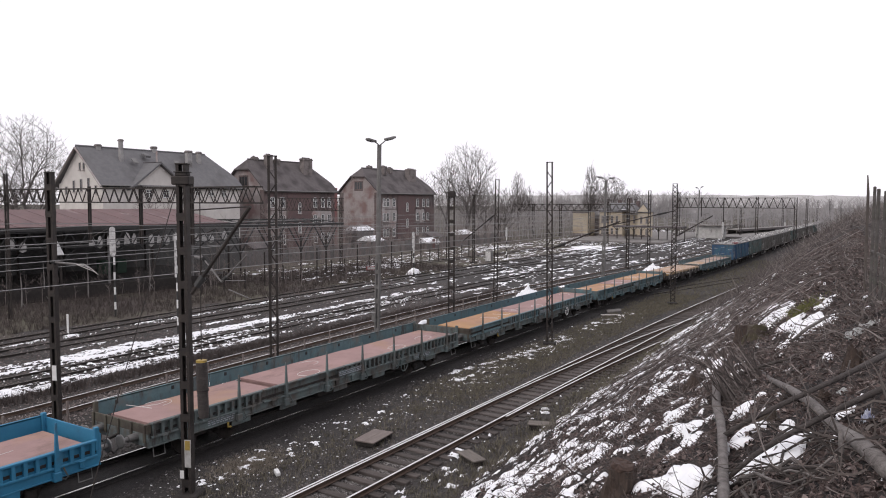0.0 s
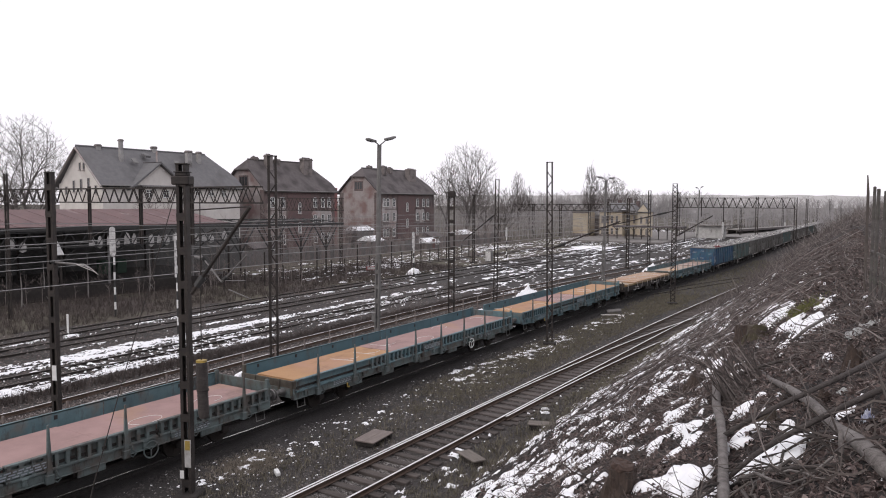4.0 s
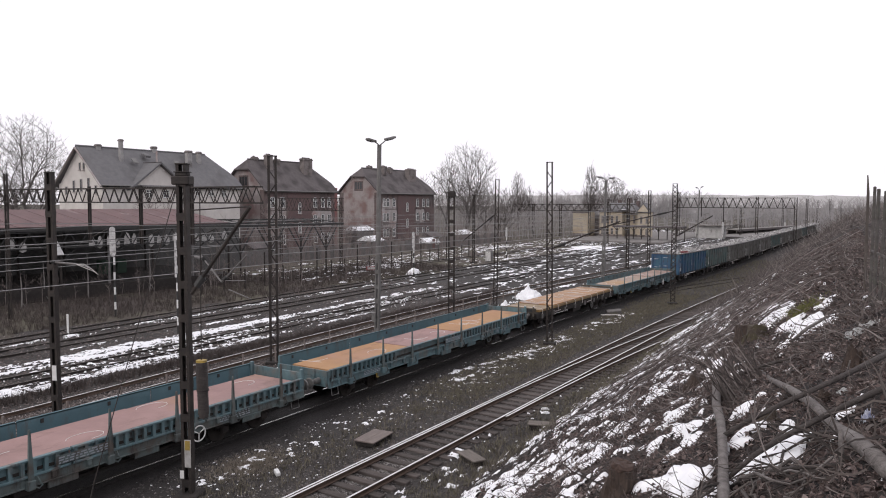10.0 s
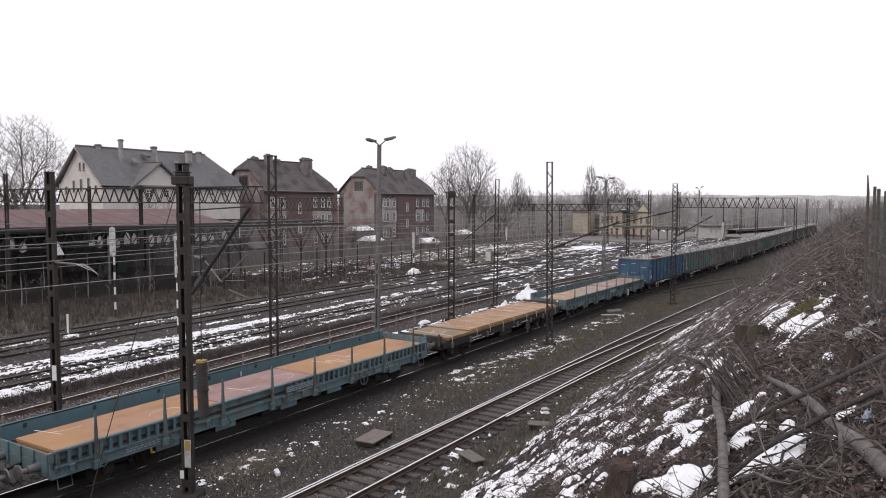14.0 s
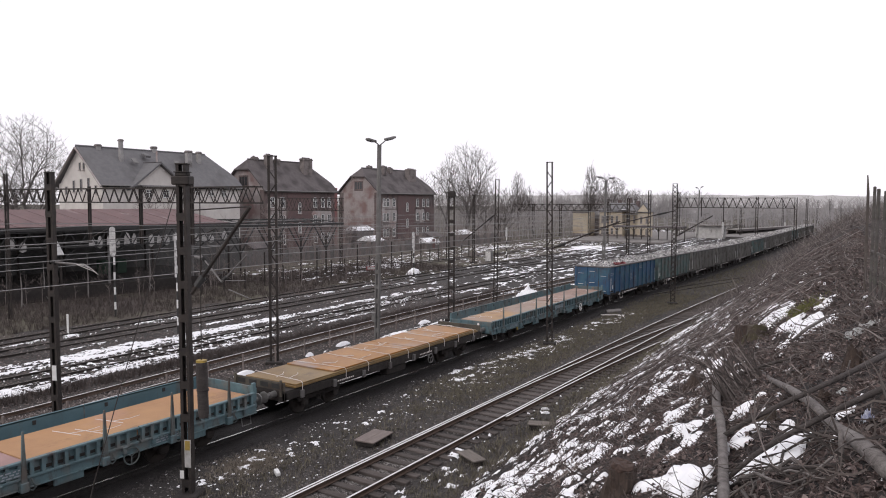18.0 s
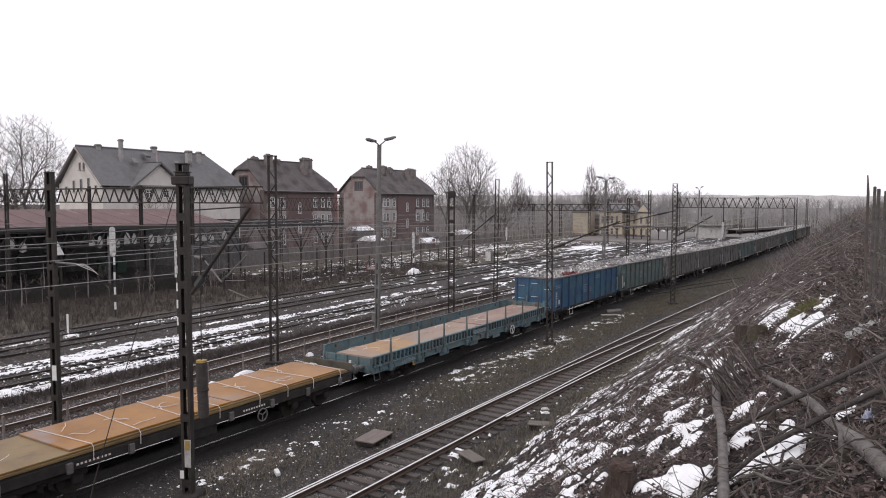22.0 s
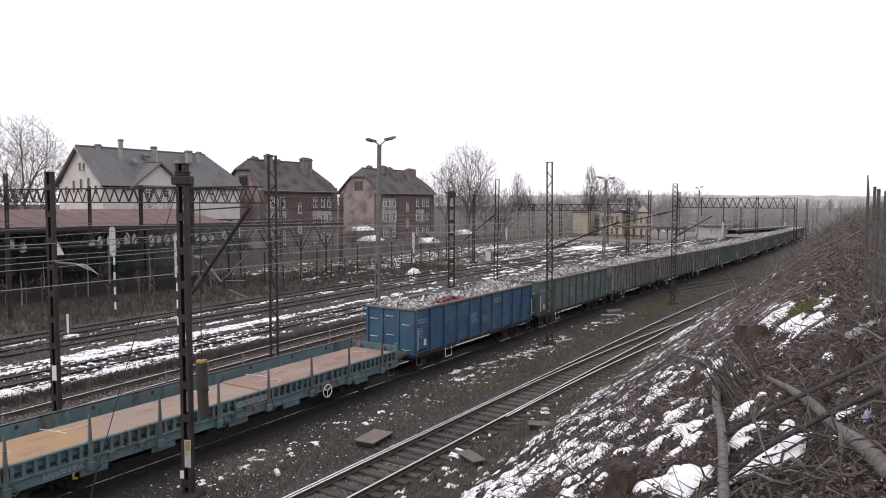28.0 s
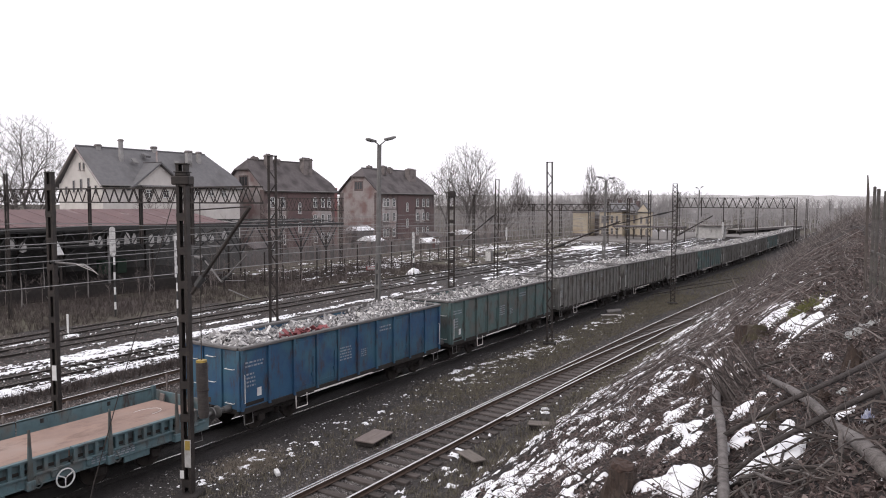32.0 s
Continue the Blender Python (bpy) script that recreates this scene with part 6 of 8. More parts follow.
for x, y, w in ((-60.2, 171.97, 0.7), (-59.0, 171.97, 0.7), (-57.8, 171.97, 0.7), (-56.6, 171.97, 0.7), (-54.4, 173.97, 0.6), (-52.9, 173.97, 0.6), (-50.6, 171.97, 0.6), (-49.3, 171.97, 0.6)):
    window(st, pose(x, y, 3.4), w * 0.65, 1.6, RENDER_GREY)
    window(st, pose(x, y, 0.6), w * 0.65, 1.4, RENDER_GREY)
for x, z in ((-57.2, 9.0), (-54.6, 9.5), (-52.6, 8.8)):
    part("chimney", Geo().box(x - 0.4, x + 0.4, 175.6, 176.5, 6.6, z, 0.04), SOOTBRICK, st, "sooty brick chimney")
cn = thing("platform_canopy", "long flat platform canopy on thin posts", "canopy")
part("roof", Geo().box(-53.7, -38.1, 160, 164, 2.75, 3.15, 0.05), ROOFDARK, cn, "dark flat canopy roof")
for x in np.arange(-53.2, -38, 1.9):
    part("post", Geo().box(x - 0.09, x + 0.09, 161.9, 162.1, -0.4, 2.76).beam((x, 162, 2.0), (x - 0.8, 162, 2.75), 0.1).beam((x, 162, 2.0), (x + 0.8, 162, 2.75), 0.1), IRON, cn)
for x0, x1, y, z in ((-36, -24, 186, 0.1), (-62, -40, 150, 0.1)):
    solid("platform", Geo().box(x0, x1, y, y + 60, -1.6, z, 0.05), CONCRETE, "pale concrete platform edge", "platform", kind="structure")
kiosk = thing("platform_shelter", "low pale concrete shelter at the far platform", "shelter")
part("wall", Geo().box(-40.2, -33.9, 182, 186, -0.4, 2.6), PLASTERWHITE, kiosk, "pale stained shelter wall")
part("roof", Geo().extrude_y([(-42.6, 3.35), (-37.5, 2.65), (-32.0, 2.85), (-30.4, 3.2), (-30.4, 3.42), (-32.0, 3.1), (-37.5, 2.92), (-42.6, 3.6)], 181.2, 186.6), CONCRETE, kiosk, "upswept pale concrete roof")
for x in (-36.6, -35.3):
    part("opening", Geo().box(x - 0.32, x + 0.32, 181.96, 181.99, 0.9, 2.1), DIRTYPALE, kiosk, "small dim window")
# long low canopy on the far platform
fc = thing("platform_canopy", "long low canopy with a pale roof edge on the far platform", "canopy", pose(-35.7, 204.0, -1.2, 0, 0, -12.4))
part("roof", Geo().box(-1.6, 1.6, 0, 50.0, 2.30, 2.55, 0.04), CONCRETE, fc, "pale flat roof")
part("fascia", Geo().box(1.602, 1.66, 0, 50.0, 1.95, 2.45, 0.01), ROOFDARK, fc, "dark roof edge")
# Wall added to give the shade below this roof.
part("gloom_wall", Geo().box(-1.5, -1.3, 0.4, 49.6, -0.5, 2.30), SOOTPLASTER, fc, "added dark wall for the shade below the roof")
for k in range(13):
    part("post", Geo().box(1.0, 1.2, 0.5 + k * 4.05, 0.7 + k * 4.05, -0.5, 2.30), CONCRETE, fc)
# platform canopy opposite, with a faded red roof on a truss edge
sh = thing("loading_canopy", "long open canopy with a faded red roof and dark trusses", "canopy")
A, B = Vector((-62.5, 18.0, 0)), Vector((-58.3, 52.0, 0))
ax = (B - A).normalized()
nx = Vector((-ax.y, ax.x, 0))
SH = Matrix(((nx.x, ax.x, 0, A.x), (nx.y, ax.y, 0, A.y), (0, 0, 1, 0), (0, 0, 0, 1)))
shl = (B - A).length
sh.matrix_basis = SH
rf = Geo()
for i in range(int(shl / 1.05)):
    y0, y1 = i * 1.05, i * 1.05 + 1.03
    d = 0.02 * (i % 2)
    rf = Geo().add([(-0.6, y0, 6.10 + d), (-0.6, y1, 6.10 + d), (9.0, y1, 7.45 + d), (9.0, y0, 7.45 + d), (-0.6, y0, 6.03 + d), (-0.6, y1, 6.03 + d), (9.0, y1, 7.38 + d), (9.0, y0, 7.38 + d)], [(0, 1, 2, 3), (7, 6, 5, 4), (0, 4, 5, 1), (1, 5, 6, 2), (2, 6, 7, 3), (3, 7, 4, 0)])
    part("roof_sheet", rf, SHEDROOF, sh)
part("back_slope", Geo().add([(9.0, 0, 7.45), (9.0, shl, 7.45), (18, shl, 6.1), (18, 0, 6.1), (9.0, 0, 7.35), (9.0, shl, 7.35), (18, shl, 6.0), (18, 0, 6.0)], [(0, 1, 2, 3), (7, 6, 5, 4), (0, 4, 5, 1), (1, 5, 6, 2), (2, 6, 7, 3), (3, 7, 4, 0)]), SHEDROOF, sh, "far roof slope")
part("fascia", Geo().box(-0.66, -0.58, 0, shl, 5.72, 6.06, 0.01), BLACKPAINT, sh, "sooty eaves board")
part("chord", Geo().box(-0.50, -0.40, 0, shl + 5, 5.58, 5.68).box(-0.50, -0.40, 0, shl, 4.25, 4.34), BLACKPAINT, sh)
for i in range(int(shl / 1.6)):
    y = i * 1.6 + 0.2
    part("brace", Geo().beam((-0.45, y, 5.6), (-0.45, y + 0.8, 4.3), 0.07).beam((-0.45, y + 0.8, 4.3), (-0.45, y + 1.6, 5.6), 0.07), BLACKPAINT, sh)
    q = random.Random(i)
    for e in (0.1, 0.85):
        # Pale panels added for the bright distance showing between the braces.
        if (y > 18.5 and q.random() < 0.85) or 12 < y < 13.5:
            w, c = q.uniform(0.35, 0.62), q.uniform(4.05, 4.5)
            hh = q.uniform(0.7, 1.1)
            vs = [(xx, y + e + yy * w, c + zz * hh) for xx in (-0.33, -0.30) for yy, zz in ((0, 0), (0.5, -0.12), (1, 0.05), (1.0, 0.6), (0.75, 0.9), (0.4, 1.0), (0.05, 0.65))]
            part("bright_gap_panel", Geo().add(vs, [(6, 5, 4, 3, 2, 1, 0), tuple(range(7, 14))] + [(j, (j + 1) % 7, (j + 1) % 7 + 7, j + 7) for j in range(7)]), DIRTYPALE, sh, "added pale panel for a bright gap between braces")
part("torn_sheet", Geo().add([(-0.7, 16.2, 5.3), (-0.7, 16.5, 5.3), (-0.75, 17.2, 3.7), (-0.75, 16.0, 3.75), (-0.6, 16.4, 5.3), (-0.66, 17.0, 3.7)], [(0, 1, 2, 3), (1, 4, 5, 2), (0, 3, 5, 4)]), WHITEPAINT, sh, "torn pale sheet hanging from the eaves")
for y in (24.6, 26.2):
    part("bin", Geo().box(8.0, 9.2, y, y + 1.0, 0.86, 2.3, 0.05), GREENBIN, sh, "dull green bin on the platform")
for i in range(int(shl / 4.2) + 1):
    y = i * 4.2 + 0.4
    part("post", Geo().tube([(0.0, y, -0.4), (0.0, y, 4.3)], 0.11, 8), RIMGREY if i % 2 else IRON, sh, "iron canopy post")
    part("post", Geo().tube([(9.0, y, -0.4), (9.0, y, 7.3)], 0.11, 8), IRON, sh)
    for s in (-1, 1):
        part("strut", Geo().beam((0.0, y, 2.9), (0.0, y + s * 1.5, 4.3), 0.09), BLACKPAINT, sh)
# Added wall, run past the roof so the space below stays dark.
part("gloom_wall", Geo().box(14.0, 14.3, -6, shl + 11, -0.5, 5.6), CANOPYGLOOM, sh, "added dark wall standing for the gloom under the canopy")
part("ceiling_boards", Geo().add([(-0.4, 0, 5.98), (9, 0, 7.32), (9, shl, 7.32), (-0.4, shl, 5.98)], [(0, 1, 2, 3)]).add([(9, 0, 7.32), (18, 0, 5.95), (18, shl, 5.95), (9, shl, 7.32)], [(0, 1, 2, 3)]), CANOPYGLOOM, sh)
part("platform_edge", Geo().box(-0.2, 13.9, 0, shl, -0.4, 0.85, 0.03), UNDER, sh, "worn loading platform")
for y in (shl + 1.2, shl + 5.2, shl + 9.4, shl + 13.2):
    part("post", Geo().tube([(0, y, -0.4), (0, y, 4.4)], 0.1, 8), IRON, sh)
    for s in (-1, 1):
        part("strut", Geo().beam((0.0, y, 2.7), (0.0, y + s * 1.9, 5.6), 0.11).beam((0.0, y, 3.6), (0.0, y + s * 1.1, 5.6), 0.07), BLACKPAINT, sh)
fr = Geo().beam((-0.5, shl, 5.72), (-0.5, shl + 15.5, 5.66), 0.22).beam((-0.5, shl, 5.98), (-0.5, shl + 12.0, 6.10), 0.12).beam((3.5, shl, 6.3), (3.5, shl + 14.0, 6.15), 0.16)
for k in range(11):
    fr.beam((-0.7, shl + 0.8 + k * 1.35, 5.84), (3.7, shl + 0.6 + k * 1.35, 6.26), 0.09)
part("end_frame", fr, BLACKPAINT, sh, "bare dark roof frame")

# ---- signal posts, fence, garden sheds ----


def banded_post(x, y, top, board, label):
    b = gz(x, y)
    p = thing("signal_post", label, "signal post", pose(x, y, b), "banded yard posts")
    z, k = 0.0, 0
    while z < top - b:
        zz = min(z + 0.55, top - b)
        part("band", Geo().tube([(0, 0, z), (0, 0, zz)], 0.075, 10), WHITEPAINT if k % 2 else BLACKPAINT, p)
        z, k = zz, k + 1
    if board:
        w, z0, z1 = board
        zl, zh, r = z0 - b, z1 - b, w / 2
        prof = [(-r * 0.45, zl), (r * 0.45, zl), (r, zl + r * 1.1), (r, zh - r)] + [(r * math.cos(k * math.pi / 6), zh - r + r * math.sin(k * math.pi / 6)) for k in range(1, 6)] + [(-r, zh - r), (-r, zl + r * 1.1)]
        part("board", Geo().extrude_y(prof, -0.03, 0.03), SPECKLED, p, "speckled white signal board with rounded ends", m=pose(0, -0.10, 0, 0, 0, 50))
    return p


banded_post(-48.2, 32.0, 6.3, (0.40, 4.2, 6.4), "black and white banded post with a tall white board")
banded_post(-38.6, 30.0, 6.1, (0.13, 3.4, 6.2), "slim banded post with a narrow white board")
banded_post(-45.8, 67.6, 4.8, (0.3, 3.0, 4.9), "banded post with a white board by the snow")
banded_post(-49.5, 98.3, 4.4, (0.3, 3.0, 4.5), "far banded post in the yard")
banded_post(-32.9, 177, 3.7, (0.62, 1.0, 3.9), "white-boarded signal post near the platform")
banded_post(-27.9, 250, 2.3, (0.75, -0.5, 2.4), "white-boarded signal post by the far train")
cab = thing("relay_cabinet", "pale grey relay cabinet beside the track", "cabinet", pose(-48.7, 91.2, gz(-48.7, 91.2)))
part("body", Geo().box(-0.45, 0.45, -0.35, 0.35, 0, 1.6, 0.03), GALV, cab)
part("door", Geo().box(-0.41, -0.01, -0.38, -0.35, 0.12, 1.5, 0.01), SPECKLED, cab)
part("door", Geo().box(0.01, 0.41, -0.38, -0.35, 0.12, 1.5, 0.01), SPECKLED, cab)
fn = thing("mesh_fence", "low rusty post fence before the gardens", "fence")
prev = None
for i in range(22):
    y = 44 + i * 2.6
    x = -53.2 - 0.08 * (y - 60) * (y > 60)
    part("post", Geo().box(x - 0.05, x + 0.05, y - 0.05, y + 0.05, -0.4, 1.7 if i % 3 else 3.2), IRON, fn)
    if prev:
        part("rail", Geo().beam((*prev, 1.45), (x, y, 1.45), 0.04).beam((*prev, 0.5), (x, y, 0.5), 0.03), IRON, fn)
    prev = (x, y)
w2 = thing("garden_wall", "long low garden fence wall below the houses", "fence")
for i in range(24):
    y = 62 + i * 3.2
    part("panel", Geo().box(-72.1, -72.0, y, y + 3.1, -0.5, 1.5 + 0.1 * (i % 3)), RIMGREY if i % 4 else CONCRETE, w2)
for x, y, w, d, h_, snow in ((-86.5, 109, 5, 3, 3.2, True), (-71.7, 110, 3.8, 3, 1.3, True), (-76, 99, 3, 3, 2.0, True), (-76, 118, 4, 3, 2.0, False), (-78, 133, 5, 3, 1.9, True), (-75, 72, 5, 3, 2.2, False)):
    s = thing("garden_shed", "small dark timber garden shed", "shed", pose(x, y, -0.3), "garden sheds")
    part("wall", Geo().box(-d / 2, d / 2, -w / 2, w / 2, 0, h_, 0.02), RIMGREY, s)
    part("roof", Geo().extrude_y([(-d / 2 - 0.3, h_ - 0.1), (d / 2 + 0.3, h_ - 0.1), (d / 2 + 0.3, h_), (0, h_ + 0.8), (-d / 2 - 0.3, h_)], -w / 2 - 0.2, w / 2 + 0.2), SNOW if snow else ROOFDARK, s, "snow-covered roof" if snow else "dark felt roof")
    part("door", Geo().box(d / 2, d / 2 + 0.04, -0.45, 0.45, 0.02, 1.95, 0.01), BRICK, s)
    window(s, Matrix.Translation((d / 2 + 0.02, w * 0.3, 1.0)) @ FRONT, 0.8, 0.8)

# ---- trees ----


def tree_geo(seed, height, width, crown, n, trunk, thin, steep):
    """A bare tree: branches reach from the nearest wood to points spread through the crown, thicker where more hang on them."""
    rnd = random.Random(seed)
    pos, par = [], []

    def node(p, q):
        pos.append(p)
        par.append(q)
        return len(pos) - 1
    k = node(Vector((0, 0, -0.3)), -1)
    top = height * (0.55 + 0.35 * steep)
    m = 12
    for i in range(1, m + 1):
        k = node(Vector((rnd.gauss(0, 0.012) * height * (1 - steep * 0.7), rnd.gauss(0, 0.012) * height * (1 - steep * 0.7), top * i / m)), k)
    zc, hz, hw = crown + (height - crown) * (0.52 - 0.14 * steep), (height - crown) * 0.5, width / 2
    goals = []

    def envelope(d):
        lump = 0.82 + 0.30 * float(vnoise(np.array(math.atan2(d.y, d.x) * 1.6 + 9), np.array(d.z * 2.4 + seed), seed))
        return Vector((d.x * hw * lump, d.y * hw * lump, zc + d.z * (height - zc if d.z > 0 else zc - crown) * min(1, lump)))
    for i in range(18):
        e = -0.35 + 1.3 * ((i * 0.618 + 0.13) % 1.0)
        c_ = math.sqrt(max(0.0, 1 - min(e, 0.98) ** 2))
        goals.append(envelope(Vector((math.cos(i * 2.4 + seed) * c_, math.sin(i * 2.4 + seed) * c_, min(e, 0.98))) * 0.88))
    for i in range(n):
        d = Vector((rnd.gauss(0, 1), rnd.gauss(0, 1), rnd.gauss(0, 1))).normalized() * rnd.random() ** (0.25 if i < n * 0.3 else 0.36)
        goals.append(envelope(d))
    arr = np.array([q[:] for q in pos])
    way = [Vector((0, 0, 1))] * len(pos)
    wy = np.array([q[:] for q in way])
    for p in goals:
        dv = np.array(p[:]) - arr
        dist = np.linalg.norm(dv, axis=1)
        un = dv / np.maximum(dist, 1e-6)[:, None]
        turn = 1 - np.sum(un * wy, axis=1)
        want = 0.55 + 0.35 * steep
        cost = dist * (1.0 + 4.0 * turn + 2.5 * np.clip(want - un[:, 2], 0, 2) ** 2) + 1e9 * (arr[:, 2] < crown * 0.7)
        j = int(np.argmin(cost))
        a0, v = pos[j], p - pos[j]
        c0 = a0 + (way[j] * 0.35 + v.normalized() * 0.65).normalized() * v.length * 0.5
        s_ = max(1, int(v.length / (height * 0.035)))
        q, last = j, a0
        for i in range(1, s_ + 1):
            t = i / s_
            w = a0 * (1 - t) ** 2 + c0 * 2 * t * (1 - t) + p * t * t
            q = node(w, q)
            d = (w - last).normalized()
            way.append(d)
            arr, wy = np.vstack([arr, [w[:]]]), np.vstack([wy, [d[:]]])
            last = w
    load = [0.0] * len(pos)
    kids = [0] * len(pos)
    for i in range(len(pos) - 1, 0, -1):
        if not kids[i]:
            load[i] = 1.0
        load[par[i]] += load[i]
        kids[par[i]] += 1
    big = max(load)
    rad = [max(thin, trunk * (w / big) ** 0.52) for w in load]
    tr, tw = Geo(), Geo()
    for i in range(1, len(pos)):
        g = tr if rad[i] > trunk * 0.30 else tw
        g.tube([pos[par[i]], pos[i]], [min(rad[par[i]], rad[i] * 1.25), rad[i]], 6 if g is tr else 3, False)
        if rad[i] < trunk * 0.14:
            for c in range(3):
                d = ((pos[i] - pos[par[i]]).normalized() * 1.0 + Vector((rnd.gauss(0, 0.45), rnd.gauss(0, 0.45), 0.25 + 0.5 * steep))).normalized()
                l_ = height * rnd.uniform(0.02, 0.055)
                tw.tube([pos[i], pos[i] + d * l_], [thin, thin * 0.45], 3, False)
    return tr, tw


def tree(seed, x, y, height, width, crown, n=220, trunk=0.3, label="bare grey winter tree beyond the yard", thin=0.02, steep=0.0, name="tree", material=None):
    t = thing(name, label, "tree", pose(x, y, gz(x, y)), "bare trees")
    a, b = tree_geo(seed, height, width, crown, n, trunk, thin, steep)
    part("trunk", a, material or TREEBARK, t, "grey forking trunk")
    part("crown", b, material or TREEBARK, t, "bare twig crown")
    return t


tree(11, -113, 60.2, 21.8, 14.5, 4.0, 1350, 0.46, "large bare tree behind the canopy", 0.014)
tree(12, -86, 150, 23.0, 15.0, 5.5, 1050, 0.46, "tall fan-shaped bare tree beyond the brick houses", 0.015, 0.35)
tree(31, -93, 168, 16.5, 12, 4, 220, 0.3, thin=0.02)
tree(32, -99, 172, 15.0, 12, 4, 220, 0.3, thin=0.02)
tree(33, -80, 158, 12.5, 9, 3, 200, 0.25, thin=0.02)
tree(34, -104, 160, 16.5, 12, 4, 220, 0.3, thin=0.02)
tree(13, -79, 146, 12.0, 8, 3, 180, 0.24, thin=0.018)
tree(14, -93, 152, 18.5, 10, 5, 280, 0.3, thin=0.018, steep=0.2)
tree(15, -97, 200, 18.2, 5.4, 2.5, 520, 0.3, "slender upright bare poplar tree", 0.026, 1.0)
tree(16, -81, 220, 21.4, 5.0, 2.0, 700, 0.3, "slender upright bare poplar tree", 0.030, 1.0)
tree(46, -95.0, 204, 14.0, 4.2, 2.5, 220, 0.26, "slender upright bare poplar tree", 0.026, 1.0)
tree(17, -75, 222, 17.8, 12.5, 4, 520, 0.34, thin=0.024)
tree(18, -69.5, 228, 13.2, 8, 4, 200, 0.3, thin=0.022)
tree(19, -76, 92, 8.0, 5, 1.6, 130, 0.14, "small bare tree in the gardens", 0.014, material=SCRUBBARK)
tree(20, -80, 80, 9.0, 6, 2.0, 140, 0.16, "small bare tree in the gardens", 0.014, material=SCRUBBARK)
tree(21, -82, 60, 10.0, 6, 2.5, 150, 0.17, "small bare tree in the gardens", 0.014, material=SCRUBBARK)
tree(22, -100, 138, 15.0, 9, 4, 200, 0.25, thin=0.018)
tree(23, -107, 55, 13.0, 9, 4, 200, 0.3, thin=0.02)
tree(24, -72, 140, 9.0, 7, 2, 150, 0.18, thin=0.02)
tree(25, -64, 108, 5.5, 5, 0.8, 130, 0.1, "low bare bush beside the gardens", 0.014, material=SCRUBBARK)


def wood_belt(name, pts, seed, label, material):
    """A far wood in winter: many thin stems and twigs."""
    g, rnd = Geo(), random.Random(seed)
    for (x0, y0), (x1, y1), n, h0, h1, th in pts:
        for i in range(n):
            t = rnd.random()
            x, y, h_ = x0 + (x1 - x0) * t + rnd.gauss(0, 4), y0 + (y1 - y0) * t + rnd.gauss(0, 5), rnd.uniform(h0, h1)
            g.tube([(x, y, -1.5), (x + rnd.gauss(0, 0.3), y, h_ * 0.5), (x + rnd.gauss(0, 0.6), y, h_)], [th * 1.6, th, th * 0.4], 3, False)
            for k in range(9):
                z = h_ * rnd.uniform(0.2, 0.95)
                a = rnd.uniform(0, 6.28)
                l_ = rnd.uniform(0.1, 0.3) * h_
                g.tube([(x, y, z), (x + math.cos(a) * l_ * 0.6, y + math.sin(a) * l_ * 0.6, z + l_ * 0.5), (x + math.cos(a) * l_, y + math.sin(a) * l_, z + l_ * 0.9)], [th * 0.6, th * 0.4, th * 0.25], 3, False)
    return solid(name, g, material, label, "woodland", kind="stuff")


# Both far belts wear twig colours paled for haze.
wood_belt("near_wood", (((-82, 145), (-66, 200), 150, 4, 8.0, 0.06), ((-120, 180), (-84, 260), 160, 5, 10, 0.08), ((-100, 140), (-84, 165), 60, 5, 9, 0.06)), 77, "bare woodland behind the yard, coloured pale for haze", HAZEBARK)
wood_belt("far_wood", (((-62, 235), (-20, 330), 220, 5, 8.5, 0.10), ((-90, 400), (60, 440), 420, 6, 11.5, 0.20), ((-200, 400), (-90, 440), 420, 8, 15, 0.20), ((-12, 200), (4, 330), 150, 4, 7.5, 0.08)), 79, "bare woodland painted in haze grey along the horizon", PALEWOOD)
wood_belt("garden_scrub", (((-78, 54), (-73, 92), 200, 3.0, 6.0, 0.03), ((-66, 60), (-62, 100), 150, 1.2, 3.2, 0.018), ((-70, 96), (-70, 140), 160, 1.5, 4.5, 0.025), ((-66, 30), (-56, 58), 130, 1.0, 2.6, 0.018)), 78, "brown leafless scrub before the gardens", SCRUBBARK)
# Backdrop ridge; its pale grey stands in for the distance haze.
HILL = mat("haze_painted_hill", (0.60, 0.59, 0.60), (0.66, 0.65, 0.66), 0.02, 1.0, bump=0.0)
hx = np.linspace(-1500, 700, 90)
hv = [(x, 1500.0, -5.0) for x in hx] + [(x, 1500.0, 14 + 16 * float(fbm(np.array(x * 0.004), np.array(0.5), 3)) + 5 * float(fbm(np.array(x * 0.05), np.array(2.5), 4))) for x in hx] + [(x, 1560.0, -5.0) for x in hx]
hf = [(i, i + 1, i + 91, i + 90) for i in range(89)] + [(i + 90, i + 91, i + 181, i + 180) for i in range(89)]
solid("backdrop", Geo().add(hv, hf), HILL, "wooded hill on the horizon painted in pale haze", "backdrop", kind="structure")

# ---- slope: stakes, logs, brush and litter ----


def log(name, pts, radii, label, material=None, n=10):
    p = [(x, y, gz(x, y) + dz) for x, y, dz in pts]
    return solid(name, Geo().tube(p, radii, n), material or LOG, label, "branch", smooth=True)


log("fallen_trunk", ((-1.80, 13.2, 0.06), (-1.32, 10.9, 0.05), (-0.92, 9.15, 0.05), (-0.58, 7.92, 0.05), (-0.33, 7.05, 0.05), (-0.13, 6.0, 0.06), (0.07, 5.0, 0.06)), (0.026, 0.034, 0.044, 0.050, 0.055, 0.058, 0.060), "fallen pale grey tree trunk lying on the slope", n=14)
